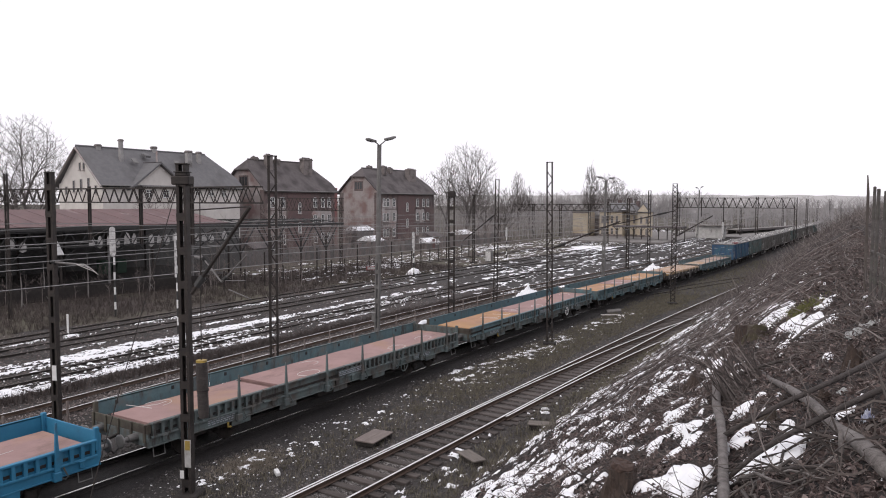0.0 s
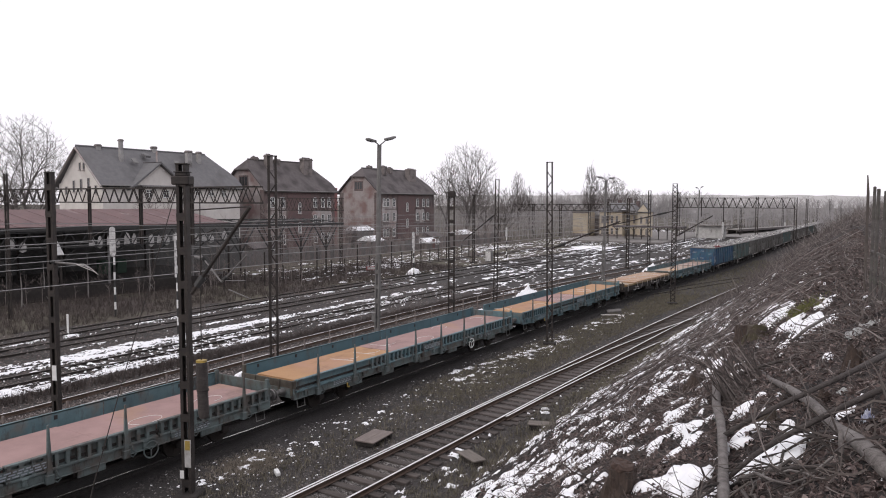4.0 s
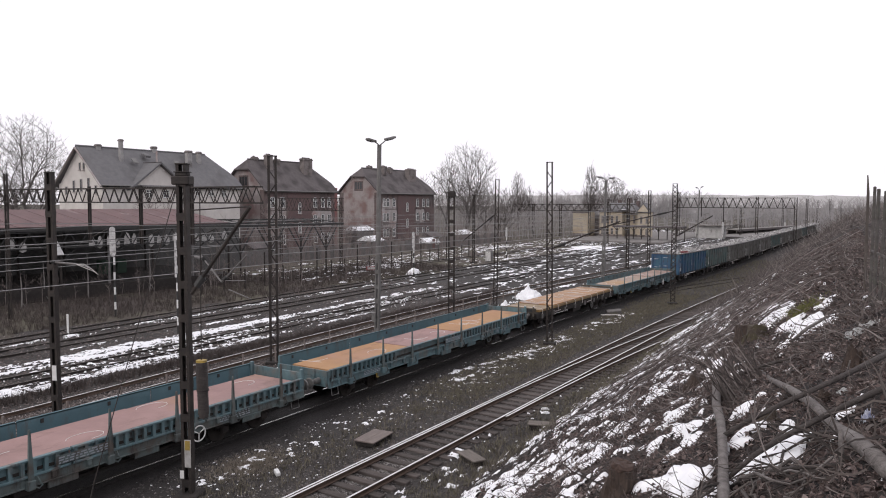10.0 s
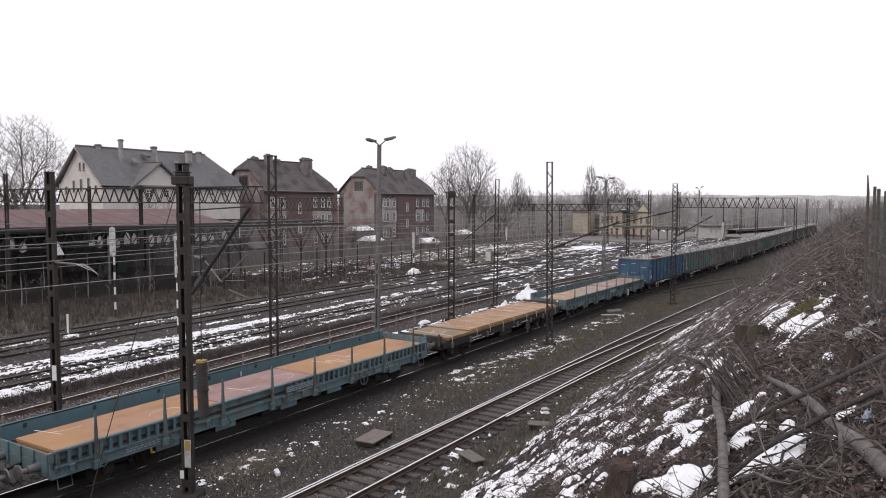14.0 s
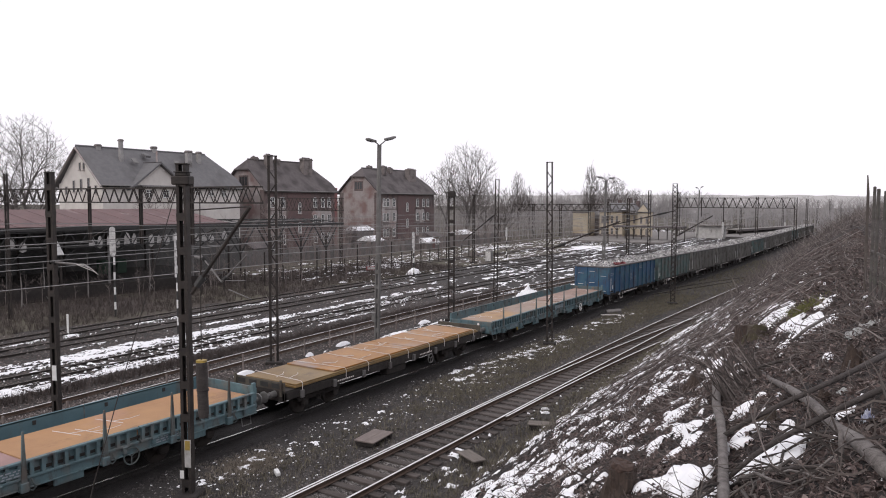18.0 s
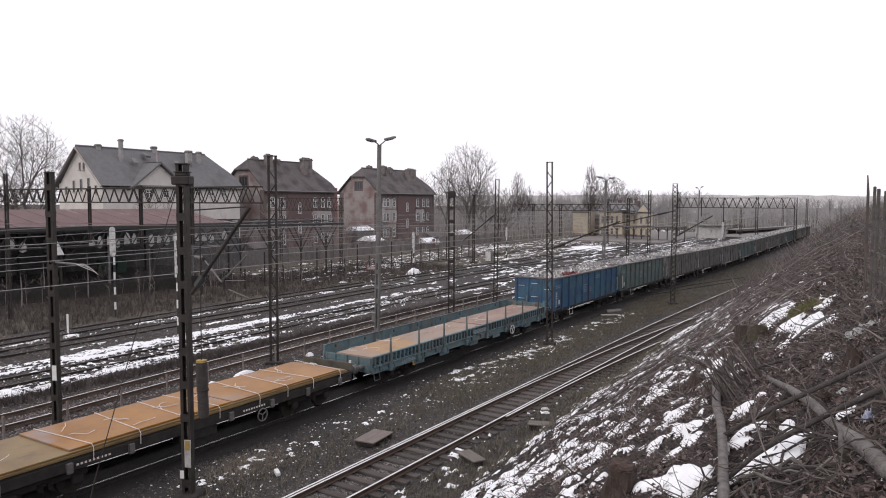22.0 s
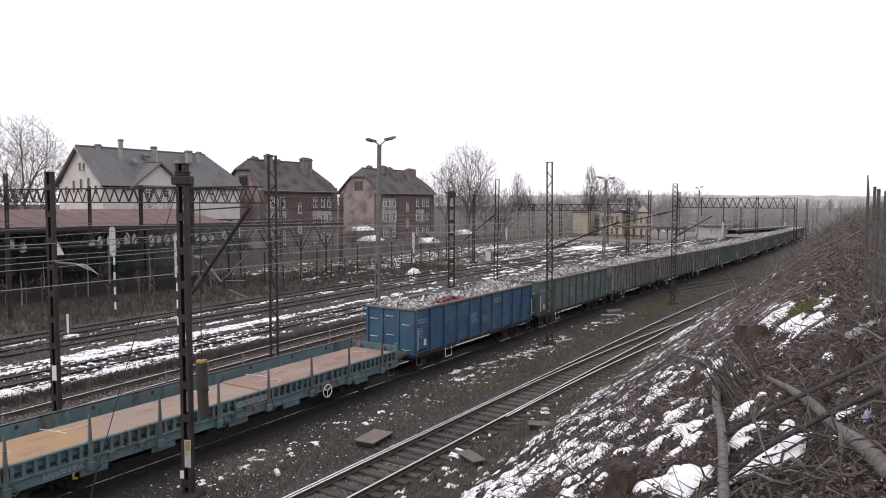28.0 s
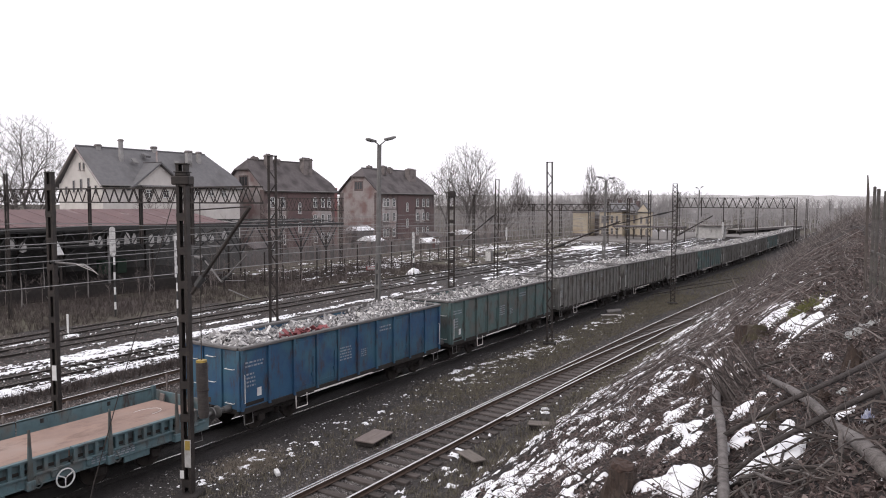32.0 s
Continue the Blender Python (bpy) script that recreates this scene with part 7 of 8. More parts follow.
log("leaning_branch", ((-2.72, 14.33, 0.16), (-2.3, 12.2, 0.14), (-1.93, 10.28, 0.14), (-1.6, 8.8, 0.16), (-1.34, 7.48, 0.14), (-1.2, 6.78, 0.14), (-1.02, 5.81, 0.14), (-0.9, 5.3, 0.12)), (0.062, 0.066, 0.060, 0.052, 0.047, 0.046, 0.048, 0.048), "crooked bare branch propped on the slope", n=12)
log("long_branch", ((-1.40, 7.5, 0.14), (-1.12, 7.52, 0.19), (-0.84, 7.58, 0.21), (-0.38, 7.96, 0.22), (0.02, 9.14, 0.20), (0.3, 9.9, 0.15)), (0.020, 0.023, 0.024, 0.026, 0.032, 0.034), "long dark bare branch across the slope", DARKBARK)
log("long_branch", ((-1.16, 6.4, 0.10), (-0.92, 6.62, 0.18), (-0.74, 6.74, 0.21), (-0.37, 7.0, 0.22), (0.03, 7.21, 0.22), (0.4, 7.4, 0.2)), (0.019, 0.022, 0.024, 0.025, 0.027, 0.028), "long dark bare branch across the slope", DARKBARK)
log("thin_branch", ((-1.05, 6.3, 0.06), (-0.80, 6.25, 0.10), (-0.55, 6.0, 0.06), (-0.2, 5.6, 0.05)), (0.022, 0.020, 0.018, 0.012), "thin dark bare branch on the slope", DARKBARK)
log("thin_branch", ((-2.3, 12.6, 0.10), (-1.9, 12.0, 0.2), (-1.5, 12.1, 0.16), (-1.1, 11.6, 0.12)), (0.03, 0.03, 0.026, 0.016), "thin dark bare branch on the slope", DARKBARK)
log("thin_branch", ((-1.35, 13.6, 0.25), (-1.15, 13.9, 0.28), (-0.85, 14.4, 0.2)), (0.024, 0.028, 0.024), "short thick broken branch on the slope")
log("thin_branch", ((-0.36, 9.2, 0.04), (-0.31, 9.05, 0.3)), (0.012, 0.008), "pale upright stick on the slope")
log("thin_branch", ((-0.22, 5.7, 0.02), (-0.24, 5.75, 0.28)), (0.020, 0.016), "pale upright stick on the slope")
for q, (x, y, hh, r, lbl) in enumerate(((-0.98, 7.9, 0.13, 0.065, "mossy cut stump on the slope"), (-0.50, 8.1, 0.12, 0.06, "cut stump standing on the slope"), (-0.31, 9.95, 0.24, 0.085, "cut stump standing on the slope"), (-2.55, 18.0, 0.40, 0.20, "mossy cut stump on the slope"), (-3.3, 15.4, 0.25, 0.16, "dark broken stump on the slope"), (-2.95, 18.9, 0.5, 0.22, "dark broken stump on the slope"))):
    z = gz(x, y)
    rs = random.Random(q)
    st_ = Geo().tube([(x, y, z - 0.3), (x, y, z + 0.02), (x + 0.01, y, z + hh * 0.4), (x + 0.02, y + 0.01, z + hh)], [r * 1.5, r * 1.2, r * 1.05, r], 18)
    st_.v = [(px + rs.uniform(-1, 1) * r * 0.09, py + rs.uniform(-1, 1) * r * 0.09, pz + (rs.uniform(-0.32, 0.08) * hh if pz > z + hh * 0.9 else 0)) for px, py, pz in st_.v]
    for k in range(5):
        a = k * 1.26 + rs.uniform(-0.3, 0.3)
        st_.tube([(x + math.cos(a) * r, y + math.sin(a) * r, z + hh * 0.25), (x + math.cos(a) * r * 1.9, y + math.sin(a) * r * 1.9, gz(x + math.cos(a) * r * 1.9, y + math.sin(a) * r * 1.9) - 0.02)], [r * 0.35, r * 0.15], 6)
    s = solid("stump", st_, MOSSBARK if "mossy" in lbl else CUTWOOD, lbl, "stump", group="stumps")


big = thing("stump", "tall split stump with a red-brown cut top", "stump", pose(-2.32, 7.36, gz(-2.32, 7.36)), "stumps")
rs = random.Random(21)
body, face = Geo().tube([(0, 0, -0.25), (0, 0, 0.0), (0.0, 0, 0.10), (0.01, 0, 0.20), (0.01, 0, 0.29)], [0.24, 0.185, 0.16, 0.15, 0.145], 22), Geo()
body.v = [(x * (1 + 0.16 * math.sin(i * 5.1) + rs.uniform(-0.06, 0.06)), y * (1 + 0.16 * math.sin(i * 5.1) + rs.uniform(-0.06, 0.06)), z) for i, (x, y, z) in enumerate(body.v)]
part("trunk", body, CUTWOOD, big, "ribbed brown bark")
face.tube([(0.01, 0, 0.27), (0.01, 0, 0.31), (0.015, 0, 0.345), (0.015, 0, 0.35)], [0.128, 0.138, 0.118, 0.05], 17)
face.v = [(x + rs.uniform(-0.010, 0.010), y + rs.uniform(-0.010, 0.010), z + rs.uniform(-0.010, 0.010)) for x, y, z in face.v]
part("cut_top", face, CUTFACE, big, "red-brown rotten cut top")


def crumpled(name, x, y, w, d, hh, material, seed, label):
    """A crumpled sheet of plastic lying in folds."""
    X, Y = np.meshgrid(np.linspace(-1, 1, 26), np.linspace(-1, 1, 26))
    r = np.hypot(X, Y) * (1 + 0.5 * (fbm(X * 2 + 9, Y * 2, seed) - 0.5))
    Z = np.clip(1 - r, -0.2, 1) * hh + np.abs(fbm(X * 4 + 3, Y * 4, seed + 2) - 0.5) * hh * 2.0 * (r < 1)
    XX, YY = x + X * w, y + Y * d
    keep = (r < 0.95)[:-1, :-1]
    return solid(name, grid_mesh(name, XX, YY, ground_z(XX, YY) + Z + 0.02, keep), material, label, "plastic bag")


crumpled("plastic_bag", -0.10, 7.0, 0.055, 0.075, 0.09, BAGBLUE, 61, "crumpled blue and white plastic bag in the leaves")
crumpled("plastic_sheet", -0.32, 12.5, 0.26, 0.55, 0.12, BAGGREY, 62, "dirty translucent plastic sheet on the slope")
crumpled("plastic_sheet", -0.33, 8.6, 0.10, 0.16, 0.06, BAGGREY, 63, "pale torn plastic scrap in the leaves")
ms, rnd = Geo(), random.Random(8)
for i in range(1700):
    x, y = rnd.gauss(-1.7, 0.17), rnd.gauss(19.6, 0.42)
    z = gz(x, y)
    ms.add([(x - 0.012, y, z), (x + 0.012, y, z), (x + rnd.gauss(0, 0.05), y + rnd.gauss(0, 0.05), z + rnd.uniform(0.04, 0.16))], [(0, 1, 2)])
solid("moss_tuft", ms, MOSS, "mossy green grass tuft on the slope", "grass", kind="stuff")


SNX, SNY = np.meshgrid(np.arange(-13, 2, 0.06), np.arange(4, 60, 0.06))
SNK = slope_snow(SNX, SNY) > -0.05


def on_snow(x, y):
    i, j = int((y - 4) / 0.06), int((x + 13) / 0.06)
    return 0 <= i < SNK.shape[0] and 0 <= j < SNK.shape[1] and bool(SNK[i, j])


def stems(name, n, area, length, radius, seed, lay, material, label, segs=3, lift=0.05, side=0.0, crest=None, bend=0.16):
    """Dry stems and twigs strewn on the slope; lay 0 is upright, 1 flat."""
    g, rnd = Geo(), random.Random(seed)
    x0, x1, y0, y1 = area
    k = 0
    while k < n:
        x, y = rnd.uniform(x0, x1), y0 + (y1 - y0) * rnd.random() ** 1.4
        toe = -10.5 - min(max(y - 15, 0), 80) * 0.035
        if x < toe + 0.3 or (crest is not None and x < 0.3 - min(max(y - 14, 0), 60) * 0.06 - crest):
            continue
        if on_snow(x, y) and rnd.random() < 0.75:
            continue
        k += 1
        l_, r = rnd.uniform(*length), rnd.uniform(*radius)
        a = rnd.uniform(0, 2 * math.pi)
        d = Vector((math.cos(a), math.sin(a), 0)) * lay + Vector((side, 0, (1 - lay) + rnd.uniform(0, 0.25)))
        d.normalize()
        p = Vector((x, y, gz(x, y) + rnd.uniform(0, lift)))
        pts = [p]
        for i in range(segs):
            d = (d + Vector((rnd.gauss(0, bend), rnd.gauss(0, bend), rnd.gauss(0, bend * 0.7)))).normalized()
            q = pts[-1] + d * (l_ / segs)
            q.z = max(q.z, gz(q.x, q.y) + 0.01)
            pts.append(q)
        g.tube(pts, [r * (1 - 0.75 * i / segs) for i in range(segs + 1)], 3, False)
        if rnd.random() < 0.5:
            b = pts[1]
            dd = (d + Vector((rnd.gauss(0, 0.5), rnd.gauss(0, 0.5), rnd.gauss(0.1, 0.3)))).normalized()
            g.tube([b, b + dd * l_ * 0.45], [r * 0.55, r * 0.2], 3, False)
    return solid(name, g, material, label, "brush", kind="stuff")


stems("twig_litter", 5200, (-10, 0.6, 4.2, 26), (0.08, 0.32), (0.003, 0.010), 101, 0.95, TWIGS, "tangle of dry twigs lying on the slope", 3, 0.06, bend=0.3)
stems("fine_twigs", 6500, (-5, 0.7, 4.2, 15), (0.05, 0.20), (0.002, 0.007), 111, 0.88, RUSTSCRUB, "fine dry stalks and twig ends on the slope", 3, 0.06, bend=0.35)
stems("branch_tangle", 800, (-5.5, 0.2, 12, 44), (0.25, 0.9), (0.008, 0.018), 112, 0.9, PALEBRUSH, "tangle of felled branches on the slope", 5, 0.25, bend=0.3)
stems("brushwood", 170, (-8, 0.4, 6, 24), (0.4, 1.1), (0.006, 0.016), 102, 0.88, BRUSH, "dry brushwood branches on the slope", 6, 0.15, bend=0.3)
stems("root_tangle", 46, (-1.3, 0.3, 5.0, 7.3), (0.4, 1.0), (0.006, 0.016), 114, 0.9, TWIGS, "crooked bare branches heaped on the slope", 6, 0.15, bend=0.38)
stems("stalk_clump", 60, (-2.05, -1.5, 10.3, 12.4), (0.5, 1.05), (0.008, 0.018), 115, 0.22, BRUSH, "clump of cut dark stalks leaning on the slope", 3, 0.05, side=-0.6, bend=0.12)
stems("toe_stalks", 900, (-10.4, -5.0, 14, 34), (0.15, 0.5), (0.004, 0.010), 116, 0.45, BRUSH, "short stiff stalks poking through the snow", 2, 0.02, bend=0.15)
stems("far_brush", 1900, (-12, -0.5, 24, 75), (0.25, 0.8), (0.008, 0.018), 103, 0.95, PALEBRUSH, "leafless brush on the far slope", 4, 0.1, bend=0.25)
stems("tall_scrub", 420, (-4.5, 1.5, 16, 60), (0.4, 0.9), (0.005, 0.011), 104, 0.5, PALEBRUSH, "tangled dry stems along the top of the slope", 4, 0.05, crest=0.8, bend=0.3)
stems("crest_branches", 620, (-4.0, 0.3, 10, 34), (0.18, 0.5), (0.006, 0.013), 118, 0.93, PALEBRUSH, "short broken branches strewn over the upper slope", 5, 0.12, bend=0.4)
stems("edge_scrub", 150, (-0.75, 0.5, 11.0, 18), (0.3, 0.8), (0.005, 0.011), 117, 0.72, PALEBRUSH, "brown dry stems before the concrete posts", 4, 0.05, bend=0.22)
stems("far_scrub", 3000, (-13.5, 1.5, 50, 150), (0.5, 1.6), (0.010, 0.022), 105, 0.5, PALEBRUSH, "leafless scrub on the distant slope", 3, 0.05)

rnd = random.Random(44)
for i in range(26):
    x, y = rnd.uniform(-1.25, 0.15), rnd.uniform(5.0, 6.9)
    a, dz = rnd.uniform(0, 6.28), rnd.uniform(0.03, 0.14)
    pts = []
    for k in range(7):
        pts.append((x, y, dz + 0.05 * math.sin(k * 1.3 + i)))
        a += rnd.gauss(0, 0.38)
        x, y = x + math.cos(a) * 0.16, y + math.sin(a) * 0.16
    r = rnd.uniform(0.007, 0.019)
    log("crooked_branch", pts, [r * (1 - 0.09 * k) for k in range(7)], "crooked bare branch in the tangle on the slope", (LOG, DARKBARK, BARK)[i % 3], 7)

bp, rnd = Geo(), random.Random(12)
for i in range(240):
    y = 20 + 52 * rnd.random() ** 1.2
    x, l_ = rnd.uniform(-7.0, -0.8), rnd.uniform(1.2, 3.6)
    dx, dy = -1.0, rnd.gauss(-0.1, 0.35)
    r = rnd.uniform(0.006, 0.016)
    pts = []
    for k in range(5):
        px, py = x + dx * l_ * k / 4, y + dy * l_ * k / 4 + rnd.gauss(0, 0.05)
        pts.append((px, py, gz(px, py) + 0.10 + rnd.uniform(0, 0.25)))
    bp.tube(pts, [r, r * 0.95, r * 0.85, r * 0.6, r * 0.3], 4, False)
for i in range(90):
    y, x, l_ = 17 + 26 * rnd.random(), rnd.uniform(-9.0, -4.0), rnd.uniform(1.5, 4.5)
    dx, r = rnd.gauss(0.30, 0.12), rnd.uniform(0.008, 0.026)
    pts = []
    for k in range(6):
        px, py = x + dx * l_ * k / 5 + rnd.gauss(0, 0.03), y + l_ * k / 5
        pts.append((px, py, gz(px, py) + 0.12 + rnd.uniform(0, 0.12)))
    bp.tube(pts, [r * (1 - 0.14 * k) for k in range(6)], 5, False)
solid("cut_poles", bp, PALEBRUSH, "felled thin stems lying down the slope", "brush", kind="stuff")

lf, rnd = Geo(), random.Random(9)
for i in range(60000):
    y = 4.3 + 26 * rnd.random() ** 1.7
    x = rnd.uniform(-8.5 if y > 9 else -4.5, 0.5)
    if on_snow(x, y) and rnd.random() < 0.9:
        continue
    p, s = Vector((x, y, gz(x, y) + rnd.uniform(0.0, 0.05))), rnd.uniform(0.008, 0.036) * (1 + max(0, y - 8) * 0.05)
    a = Vector((rnd.gauss(0, 1), rnd.gauss(0, 1), rnd.gauss(0, 0.5))).normalized() * s
    b = a.cross(Vector((rnd.gauss(0, 0.6), rnd.gauss(0, 0.6), 1))).normalized() * s * rnd.uniform(0.4, 0.8)
    c = Vector((0, 0, s * rnd.uniform(0, 0.7)))
    lf.add([p - a, p + b + c, p + a, p - b + c], [(0, 1, 2), (0, 2, 3)])
for i in range(34000):
    y = 11 + 36 * rnd.random() ** 1.3
    x = 0.5 - max(0, y - 14) * 0.06 - 6.5 * rnd.random() ** 1.4
    if on_snow(x, y) and rnd.random() < 0.9:
        continue
    p, s = Vector((x, y, gz(x, y) + rnd.uniform(0.02, 0.14))), rnd.uniform(0.012, 0.038) * (0.6 + y * 0.025)
    a = Vector((rnd.gauss(0, 1), rnd.gauss(0, 1), rnd.gauss(0, 0.7))).normalized() * s
    b = a.cross(Vector((rnd.gauss(0, 0.8), rnd.gauss(0, 0.8), 1))).normalized() * s * rnd.uniform(0.3, 0.7)
    lf.add([p - a, p + b, p + a, p - b + Vector((0, 0, s * 0.3))], [(0, 1, 2), (0, 2, 3)])
solid("leaf_litter", lf, LEAVES, "brown dead leaves on the slope", "leaves", kind="stuff")

for x, y, hh, dx in ((-60.5, 33.6, 3.4, 0.2), (-59.6, 37.0, 3.9, -0.3), (-58.8, 42.6, 4.2, 0.25), (-58.2, 45.2, 4.6, -0.2), (-57.6, 30.2, 2.6, 0.2)):
    z = gz(x, y)
    t = thing("sapling", "pale thin sapling before the canopy", "tree", pose(x, y, z), "pale saplings")
    part("trunk", Geo().tube([(0, 0, -0.1), (dx * 0.2, 0.05, hh * 0.5), (dx * 0.1, 0.0, hh)], [0.07, 0.055, 0.03], 6), CONCRETE, t, "pale bark trunk")
    part("branch", Geo().tube([(dx * 0.2, 0.05, hh * 0.2), (dx * 1.4, 0.3, hh * 0.02)], [0.03, 0.015], 5), CONCRETE, t)

solid("guy_wire", Geo().tube([(-16.8, 13.2, 8.9), (-16.8, 10.45, 1.2)], 0.012, 6).tube([(-16.8, 10.45, 1.2), (-16.8, 10.0, -0.4)], 0.02, 6), IRON, "thin guy wire anchoring the near mast", "wire")

# concrete fence at the top of the slope
fen = thing("plank_fence", "leaning grey concrete posts at the slope top", "fence")
rnd = random.Random(3)
for x, y, top in ((-0.245, 15.0, 8.55), (-0.175, 14.6, 8.50), (-0.10, 14.2, 8.46), (-0.035, 13.9, 8.42), (0.045, 13.6, 8.40)):
    part("fence_post", Geo().box(-0.024, 0.024, -0.026, 0.026, 0, top - 6.0, 0.010), MOSSPOST, fen, "mossy grey concrete post", m=pose(x, y, 6.0, rnd.uniform(-1.5, 1.5), rnd.uniform(-0.9, 0.9), rnd.uniform(-25, 25)))
part("rail", Geo().beam((-0.245, 15.0, 7.4), (0.045, 13.6, 7.35), 0.035), MOSSPOST, fen)
part("broken_post", Geo().tube([(-0.36, 16.4, 6.2), (-0.37, 16.4, 8.45), (-0.39, 16.45, 8.80)], [0.030, 0.026, 0.012], 8), BARK, fen, "broken wooden post")
part("lamp_pole", Geo().tube([(0.12, 13.0, 6.0), (0.14, 13.0, 10.2)], [0.055, 0.045], 10), GALV, fen, "slim pale metal pole")

# ---- clutter by the tracks ----
pl = thing("wooden_hatch", "weathered rusty plank hatch beside the siding", "hatch", pose(-15.25, 20.0, -0.2, 0, 0, 96))
for i in range(2):
    part("board", Geo().box(-0.68, 0.68, -0.40 + i * 0.41, 0.0 + i * 0.41, 0.13, 0.18, 0.01), HATCHWOOD, pl)
for s in (-1, 1):
    part("bearer", Geo().box(s * 0.57 - 0.07, s * 0.57 + 0.07, -0.38, 0.38, 0, 0.13), UNDER, pl)
for x, y, r in ((-10.75, 24.5, 20), (-11.4, 20.2, -30)):
    bx = thing("point_box", "low rusty cover box beside the siding", "box", pose(x, y, gz(x, y), 0, 0, r))
    part("lid", Geo().box(-0.55, 0.55, -0.25, 0.25, 0.16, 0.21, 0.01), GREYBOARD, bx)
    part("body", Geo().box(-0.5, 0.5, -0.2, 0.2, -0.1, 0.16, 0.01), UNDER, bx)
solid("concrete_slab", Geo().box(-0.55, 0.55, -0.4, 0.4, 0, 0.22, 0.04), CONCRETE, "broken concrete slab beside the main track", "slab", pose(-18.05, 54.6, gz(-18.05, 54.6) - 0.02, 4, -6, 25))
solid("pale_plank", Geo().box(-0.75, 0.75, -0.09, 0.09, 0, 0.07, 0.01), STRAP, "short pale plank on the ground", "plank", pose(-17.75, 52.9, gz(-17.75, 52.9), 0, 0, 35))
solid("white_marker", Geo().box(-0.2, 0.2, -0.07, 0.07, 0, 0.12, 0.02), WHITEPAINT, "white painted marker stone on the ground", "marker", pose(-15.9, 15.9, -0.22, 0, 0, -35))
post = Geo().tube([(0, 0, -0.2), (0, 0, 0.95)], 0.045, 8).mesh("fence_post")
post.materials.append(HATCHWOOD)
for i in range(24):
    y = 13.0 + i * 2.35
    x = second_line(y) + 1.95
    tagged(part("fence_post", post, HATCHWOOD, None, "short brown post beside the second track", m=pose(x, y, gz(x, y), 0, (i * 7 % 5 - 2) * 1.2, 0)), category="post", group="short posts")
mk = thing("marker_posts", "small white marker stake beside the yard track", "marker", pose(-44.2, 26.0, gz(-44.2, 26)))
part("stake", Geo().box(-0.09, 0.09, -0.03, 0.03, 0, 1.3, 0.02), WHITEPAINT, mk)
SX, SY = np.meshgrid(np.linspace(-1.7, 1.7, 48), np.linspace(-1.7, 1.7, 48))
sr = np.hypot(SX, SY) * (1 + 0.7 * (fbm(SX * 1.6 + 7, SY * 1.6, 3) - 0.5))
SZ = np.clip(0.98 - 0.72 * sr, -0.4, 0.90) + 0.75 * (fbm(SX * 2.4 + 4, SY * 2.4, 7) - 0.5) + 0.42 * (fbm(SX * 7, SY * 7, 9) - 0.5)
hp = solid("snow_heap", grid_mesh("snow_heap", SX, SY, SZ, (sr < 1.55)[:-1, :-1]), SNOW, "grimy heap of shovelled snow", "snow heap", pose(-27.3, 58.6, -0.3))
copy_thing(hp, pose(-25.0, 49.6, -0.45, 0, 0, 70))
copy_thing(hp, pose(-25.8, 93.4, -0.62, 0, 0, 30))



def snow_lump(x, y, rx, ry, hh, seed, label):
    """A small rounded remnant of shovelled snow."""
    X, Y = np.meshgrid(np.linspace(-1.2, 1.2, 26), np.linspace(-1.2, 1.2, 26))
    r = np.hypot(X, Y) * (1 + 0.8 * (fbm(X * 1.7 + seed, Y * 1.7, seed) - 0.5))
    Z = hh * (np.clip(1.1 - r ** 2, -0.3, 1) + 0.5 * (fbm(X * 3 + seed, Y * 3, seed + 3) - 0.5))
    return solid("snow_lump", grid_mesh("snow_lump", X * rx, Y * ry, Z, (r < 1.15)[:-1, :-1]), SNOW, label, "snow", pose(x, y, gz(x, y) - 0.03), "snow lumps")


for q, (x, y, rx, ry, hh) in enumerate(((-26.7, 24.6, 0.22, 0.7, 0.22), (-26.5, 22.4, 0.15, 0.3, 0.16), (-27.0, 29.6, 0.16, 0.3, 0.22), (-27.3, 32.8, 0.2, 0.6, 0.22), (-27.6, 42.0, 0.22, 0.7, 0.24))):
    snow_lump(x, y, rx, ry, hh, q + 70, "lump of old snow beside the second track")
snow_lump(-47.8, 70.5, 0.6, 1.3, 0.7, 81, "ragged white heap of snow in the yard")
sg = thing("marker_board", "small red and white marker board in the yard", "sign", pose(-53.0, 69.0, gz(-53.0, 69.0), 0, 0, 40))
part("post", Geo().box(-0.04, 0.04, -0.03, 0.03, -0.1, 0.35), IRON, sg)
part("board", Geo().box(-0.55, 0.55, -0.03, 0.03, 0.3, 0.75, 0.02), REDSCRAP, sg, "red board edge")
part("board_face", Geo().box(-0.42, 0.47, -0.045, -0.031, 0.40, 0.66), DIRTYPALE, sg, "white board face")

# ---- ballast and grass ----


def stones(name, n, spots, size, seed, label, material=None):
    g, rnd = Geo(), random.Random(seed)
    for i in range(n):
        x, y = spots(rnd)
        s = rnd.uniform(*size)
        z = gz(x, y) + s * 0.25
        v = [(x + s * a * rnd.uniform(0.6, 1.1), y + s * b * rnd.uniform(0.6, 1.1), z + s * c * rnd.uniform(0.5, 0.9)) for a, b, c in ((1, 0, 0), (-1, 0, 0), (0, 1, 0), (0, -1, 0), (0, 0, 1), (0, 0, -1))]
        g.add(v, [(0, 2, 4), (2, 1, 4), (1, 3, 4), (3, 0, 4)])
    return solid(name, g, material or STONES, label, "gravel", kind="stuff")


def near_bed(r):
    y = 11 + 40 * r.random() ** 1.6
    return near_main(y) + r.gauss(0, 1.2), y


def mid_bed(r):
    y = 9 + 42 * r.random() ** 1.4
    return r.uniform(-19.2, -14.6), y


def second_bed(r):
    y = 12 + 40 * r.random() ** 1.3
    return second_line(y) + r.gauss(0, 1.3), y


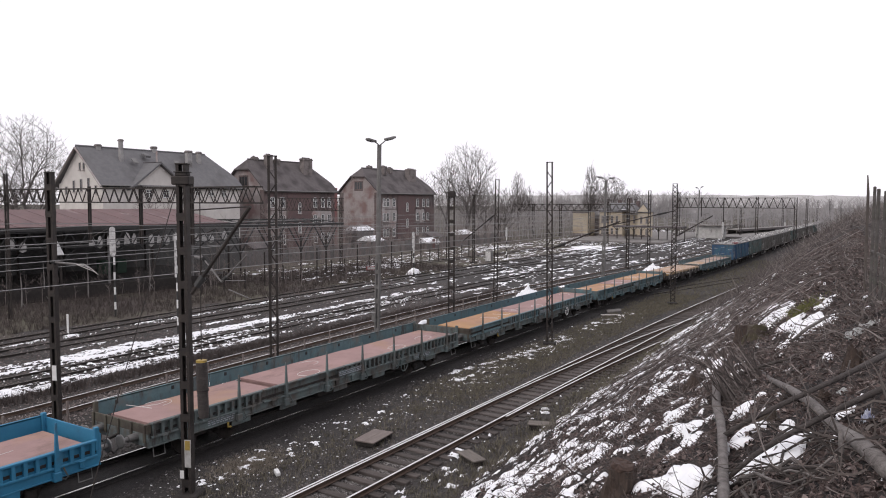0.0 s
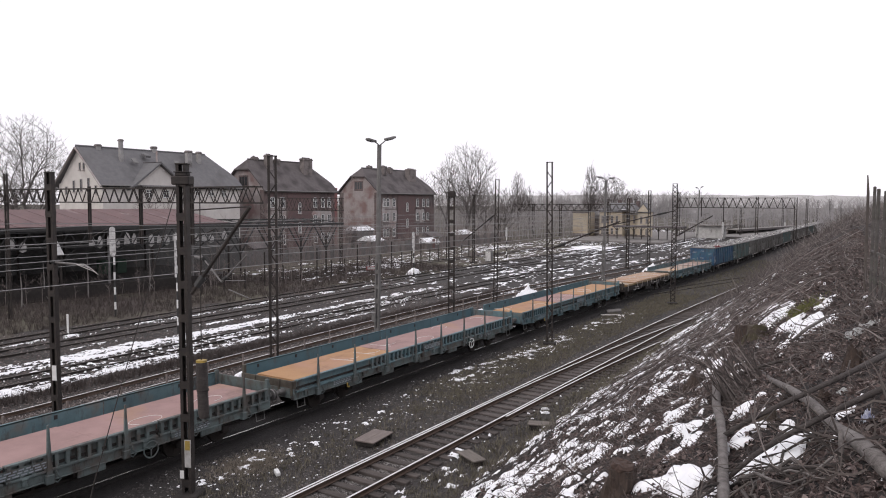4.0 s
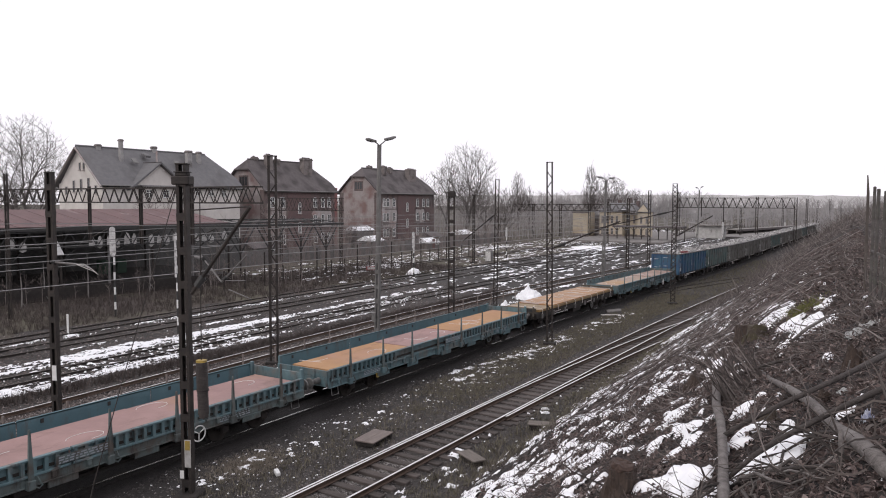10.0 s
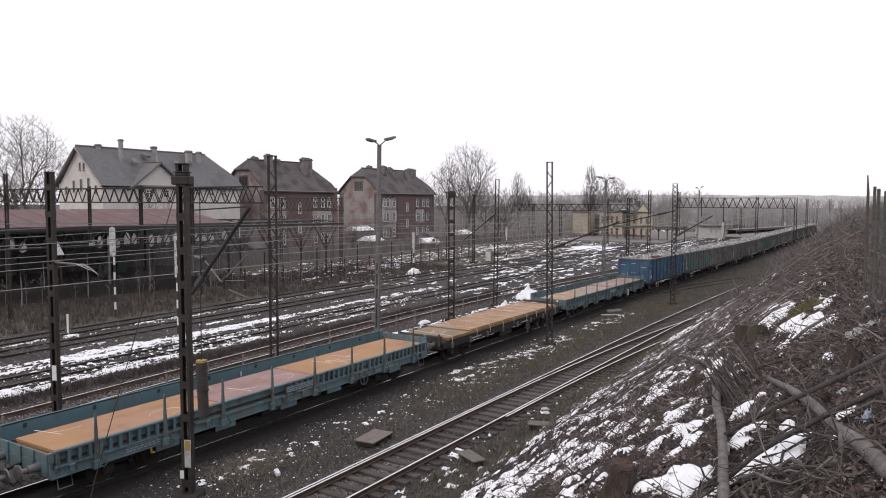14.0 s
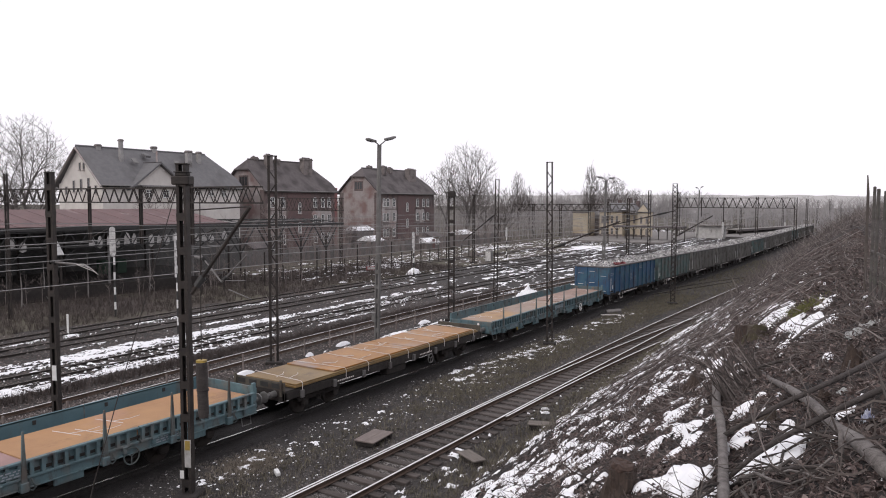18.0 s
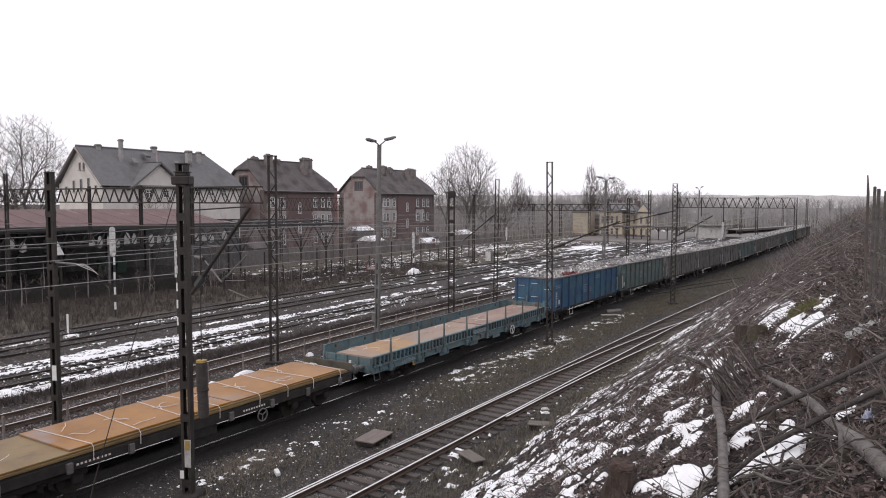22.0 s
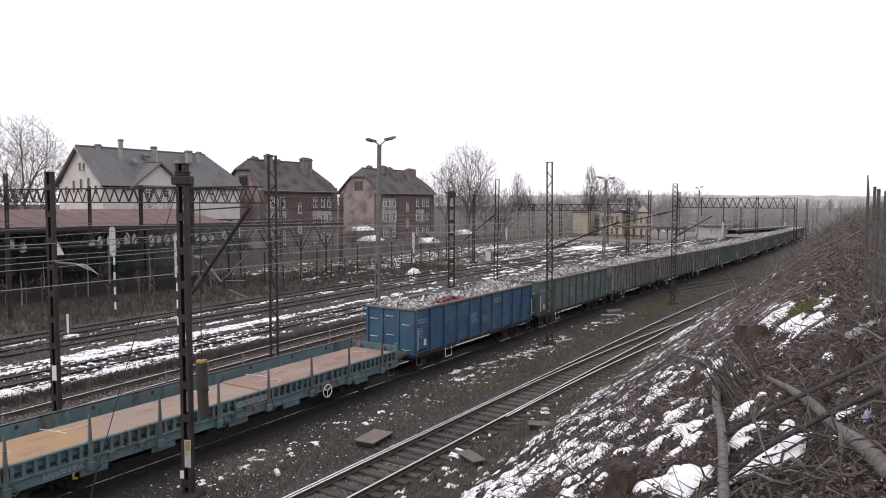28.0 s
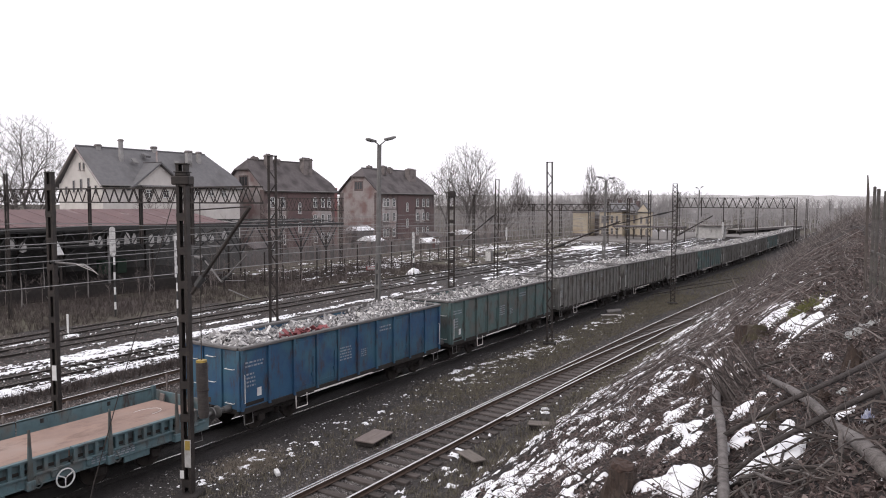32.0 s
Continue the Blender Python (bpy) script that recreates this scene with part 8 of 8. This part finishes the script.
stones("siding_ballast", 19000, near_bed, (0.025, 0.055), 201, "loose grey ballast stones round the siding")
PALESTONES = island_mat("pale_crushed_stone", (0.075, 0.066, 0.063), (0.20, 0.185, 0.178), third=(0.34, 0.32, 0.31))
stones("crushed_stone", 5200, lambda r: (near_main(16) + r.uniform(-0.66, 0.62), 12.5 + 7.0 * r.random() ** 1.5), (0.02, 0.045), 206, "pale crushed stone between the siding rails", PALESTONES)
stones("path_gravel", 9000, mid_bed, (0.02, 0.05), 202, "scattered gravel and cinders between the tracks")
stones("main_ballast", 17000, second_bed, (0.035, 0.075), 203, "brownish ballast stones of the main track", BROWNSTONES)
stones("yard_rubble", 15000, lambda r: (r.uniform(-47, -31.5), 14 + 50 * r.random() ** 1.3), (0.035, 0.085), 204, "rubble and ballast strewn over the yard", BROWNSTONES)
stones("train_ballast", 9000, lambda r: (-20.21 + r.choice((-1, 1)) * r.uniform(0.8, 2.0), 8 + 45 * r.random() ** 1.3), (0.025, 0.06), 205, "sooty ballast stones beside the train", SOOTSTONES)


cr, rnd = Geo(), random.Random(31)
for i in range(650):
    x, y = rnd.uniform(-19.0, -14.7), 13 + 32 * rnd.random() ** 1.3
    if rnd.random() < 0.6 and not -18.2 < x < -15.6:
        continue
    sz = rnd.uniform(0.015, 0.05)
    z = gz(x, y) + sz * 0.4
    cr.add([(x + sz * a * rnd.uniform(0.6, 1.4), y + sz * b * rnd.uniform(0.6, 1.4), z + sz * c * 0.6) for a, b, c in ((1, 0, 0), (-1, 0, 0), (0, 1, 0), (0, -1, 0), (0, 0, 1))], [(0, 2, 4), (2, 1, 4), (1, 3, 4), (3, 0, 4)])
solid("snow_crumbs", cr, SNOW, "small crumbs of old snow on the cinders", "snow", kind="stuff")


def tufts(name, n, spot, hgt, seed, material, label):
    g, rnd = Geo(), random.Random(seed)
    for i in range(n):
        x, y = spot(rnd)
        z = gz(x, y)
        for k in range(7):
            a, h_ = rnd.uniform(0, 6.28), rnd.uniform(*hgt)
            w = rnd.uniform(0.006, 0.014)
            dx, dy = math.cos(a), math.sin(a)
            bx, by = x + rnd.gauss(0, 0.06), y + rnd.gauss(0, 0.06)
            g.add([(bx - dy * w, by + dx * w, z), (bx + dy * w, by - dx * w, z), (bx + dx * h_ * 0.5, by + dy * h_ * 0.5, z + h_)], [(0, 1, 2)])
    return solid(name, g, material, label, "grass", kind="stuff")


tufts("meadow_grass", 5200, lambda r: (r.uniform(-18.0, -14.7), 26 + 44 * r.random()), (0.05, 0.18), 311, BLADES, "thin tan grass beside the siding")
tufts("far_path_grass", 3500, lambda r: (r.uniform(-18.6, -12.8), 58 + 70 * r.random()), (0.08, 0.30), 312, BLADES, "thin dead grass far along the siding")
tufts("path_grass", 2600, lambda r: (r.gauss(-16.0, 0.9), 13 + 50 * r.random()), (0.06, 0.20), 301, BLADES, "dry yellowish grass between the tracks")
tufts("siding_grass", 1800, lambda r: (r.uniform(-11.8, -9.6), 15 + 30 * r.random()), (0.08, 0.25), 302, BLADES, "dry grass at the foot of the slope")
tufts("tan_grass", 1100, lambda r: (r.gauss(-17.3, 0.5), r.gauss(16.0, 0.7)), (0.03, 0.10), 313, TANBLADES, "pale tan grass clump on the cinder path")
tufts("yard_weeds", 3000, lambda r: (r.uniform(-31.9, -30.5), 12 + 50 * r.random()), (0.15, 0.45), 303, WEEDS, "brown weeds between the yard tracks")
tufts("far_weeds", 7000, lambda r: (r.uniform(-62, -47), 22 + 60 * r.random()), (0.2, 0.7), 304, WEEDS, "dead weeds before the canopy")


def motions():
    for ob, front in MOVING:
        rows = []
        for t, s in HAUL:
            za, zb = float(drop(XT, front + s + 2.5)), float(drop(XT, front + s + 12.5))
            tilt = (zb - za) / 10
            rows.append((t, pose(XT, front + s, za - 2.5 * tilt, math.degrees(math.atan(tilt)), 0, 0)))
        walk(ob, rows)
    ts = [t for t, s in HAUL]
    ss = [s for t, s in HAUL]
    times = [round(i * 0.2, 1) for i in range(161)]
    for ob, y in WHEELS:
        walk(ob, [(t, pose(0, y, 0.464, math.degrees(-(ss[0] - float(np.interp(t, ts, ss))) / 0.46) * -1, 0, 0)) for t in times])


motions()
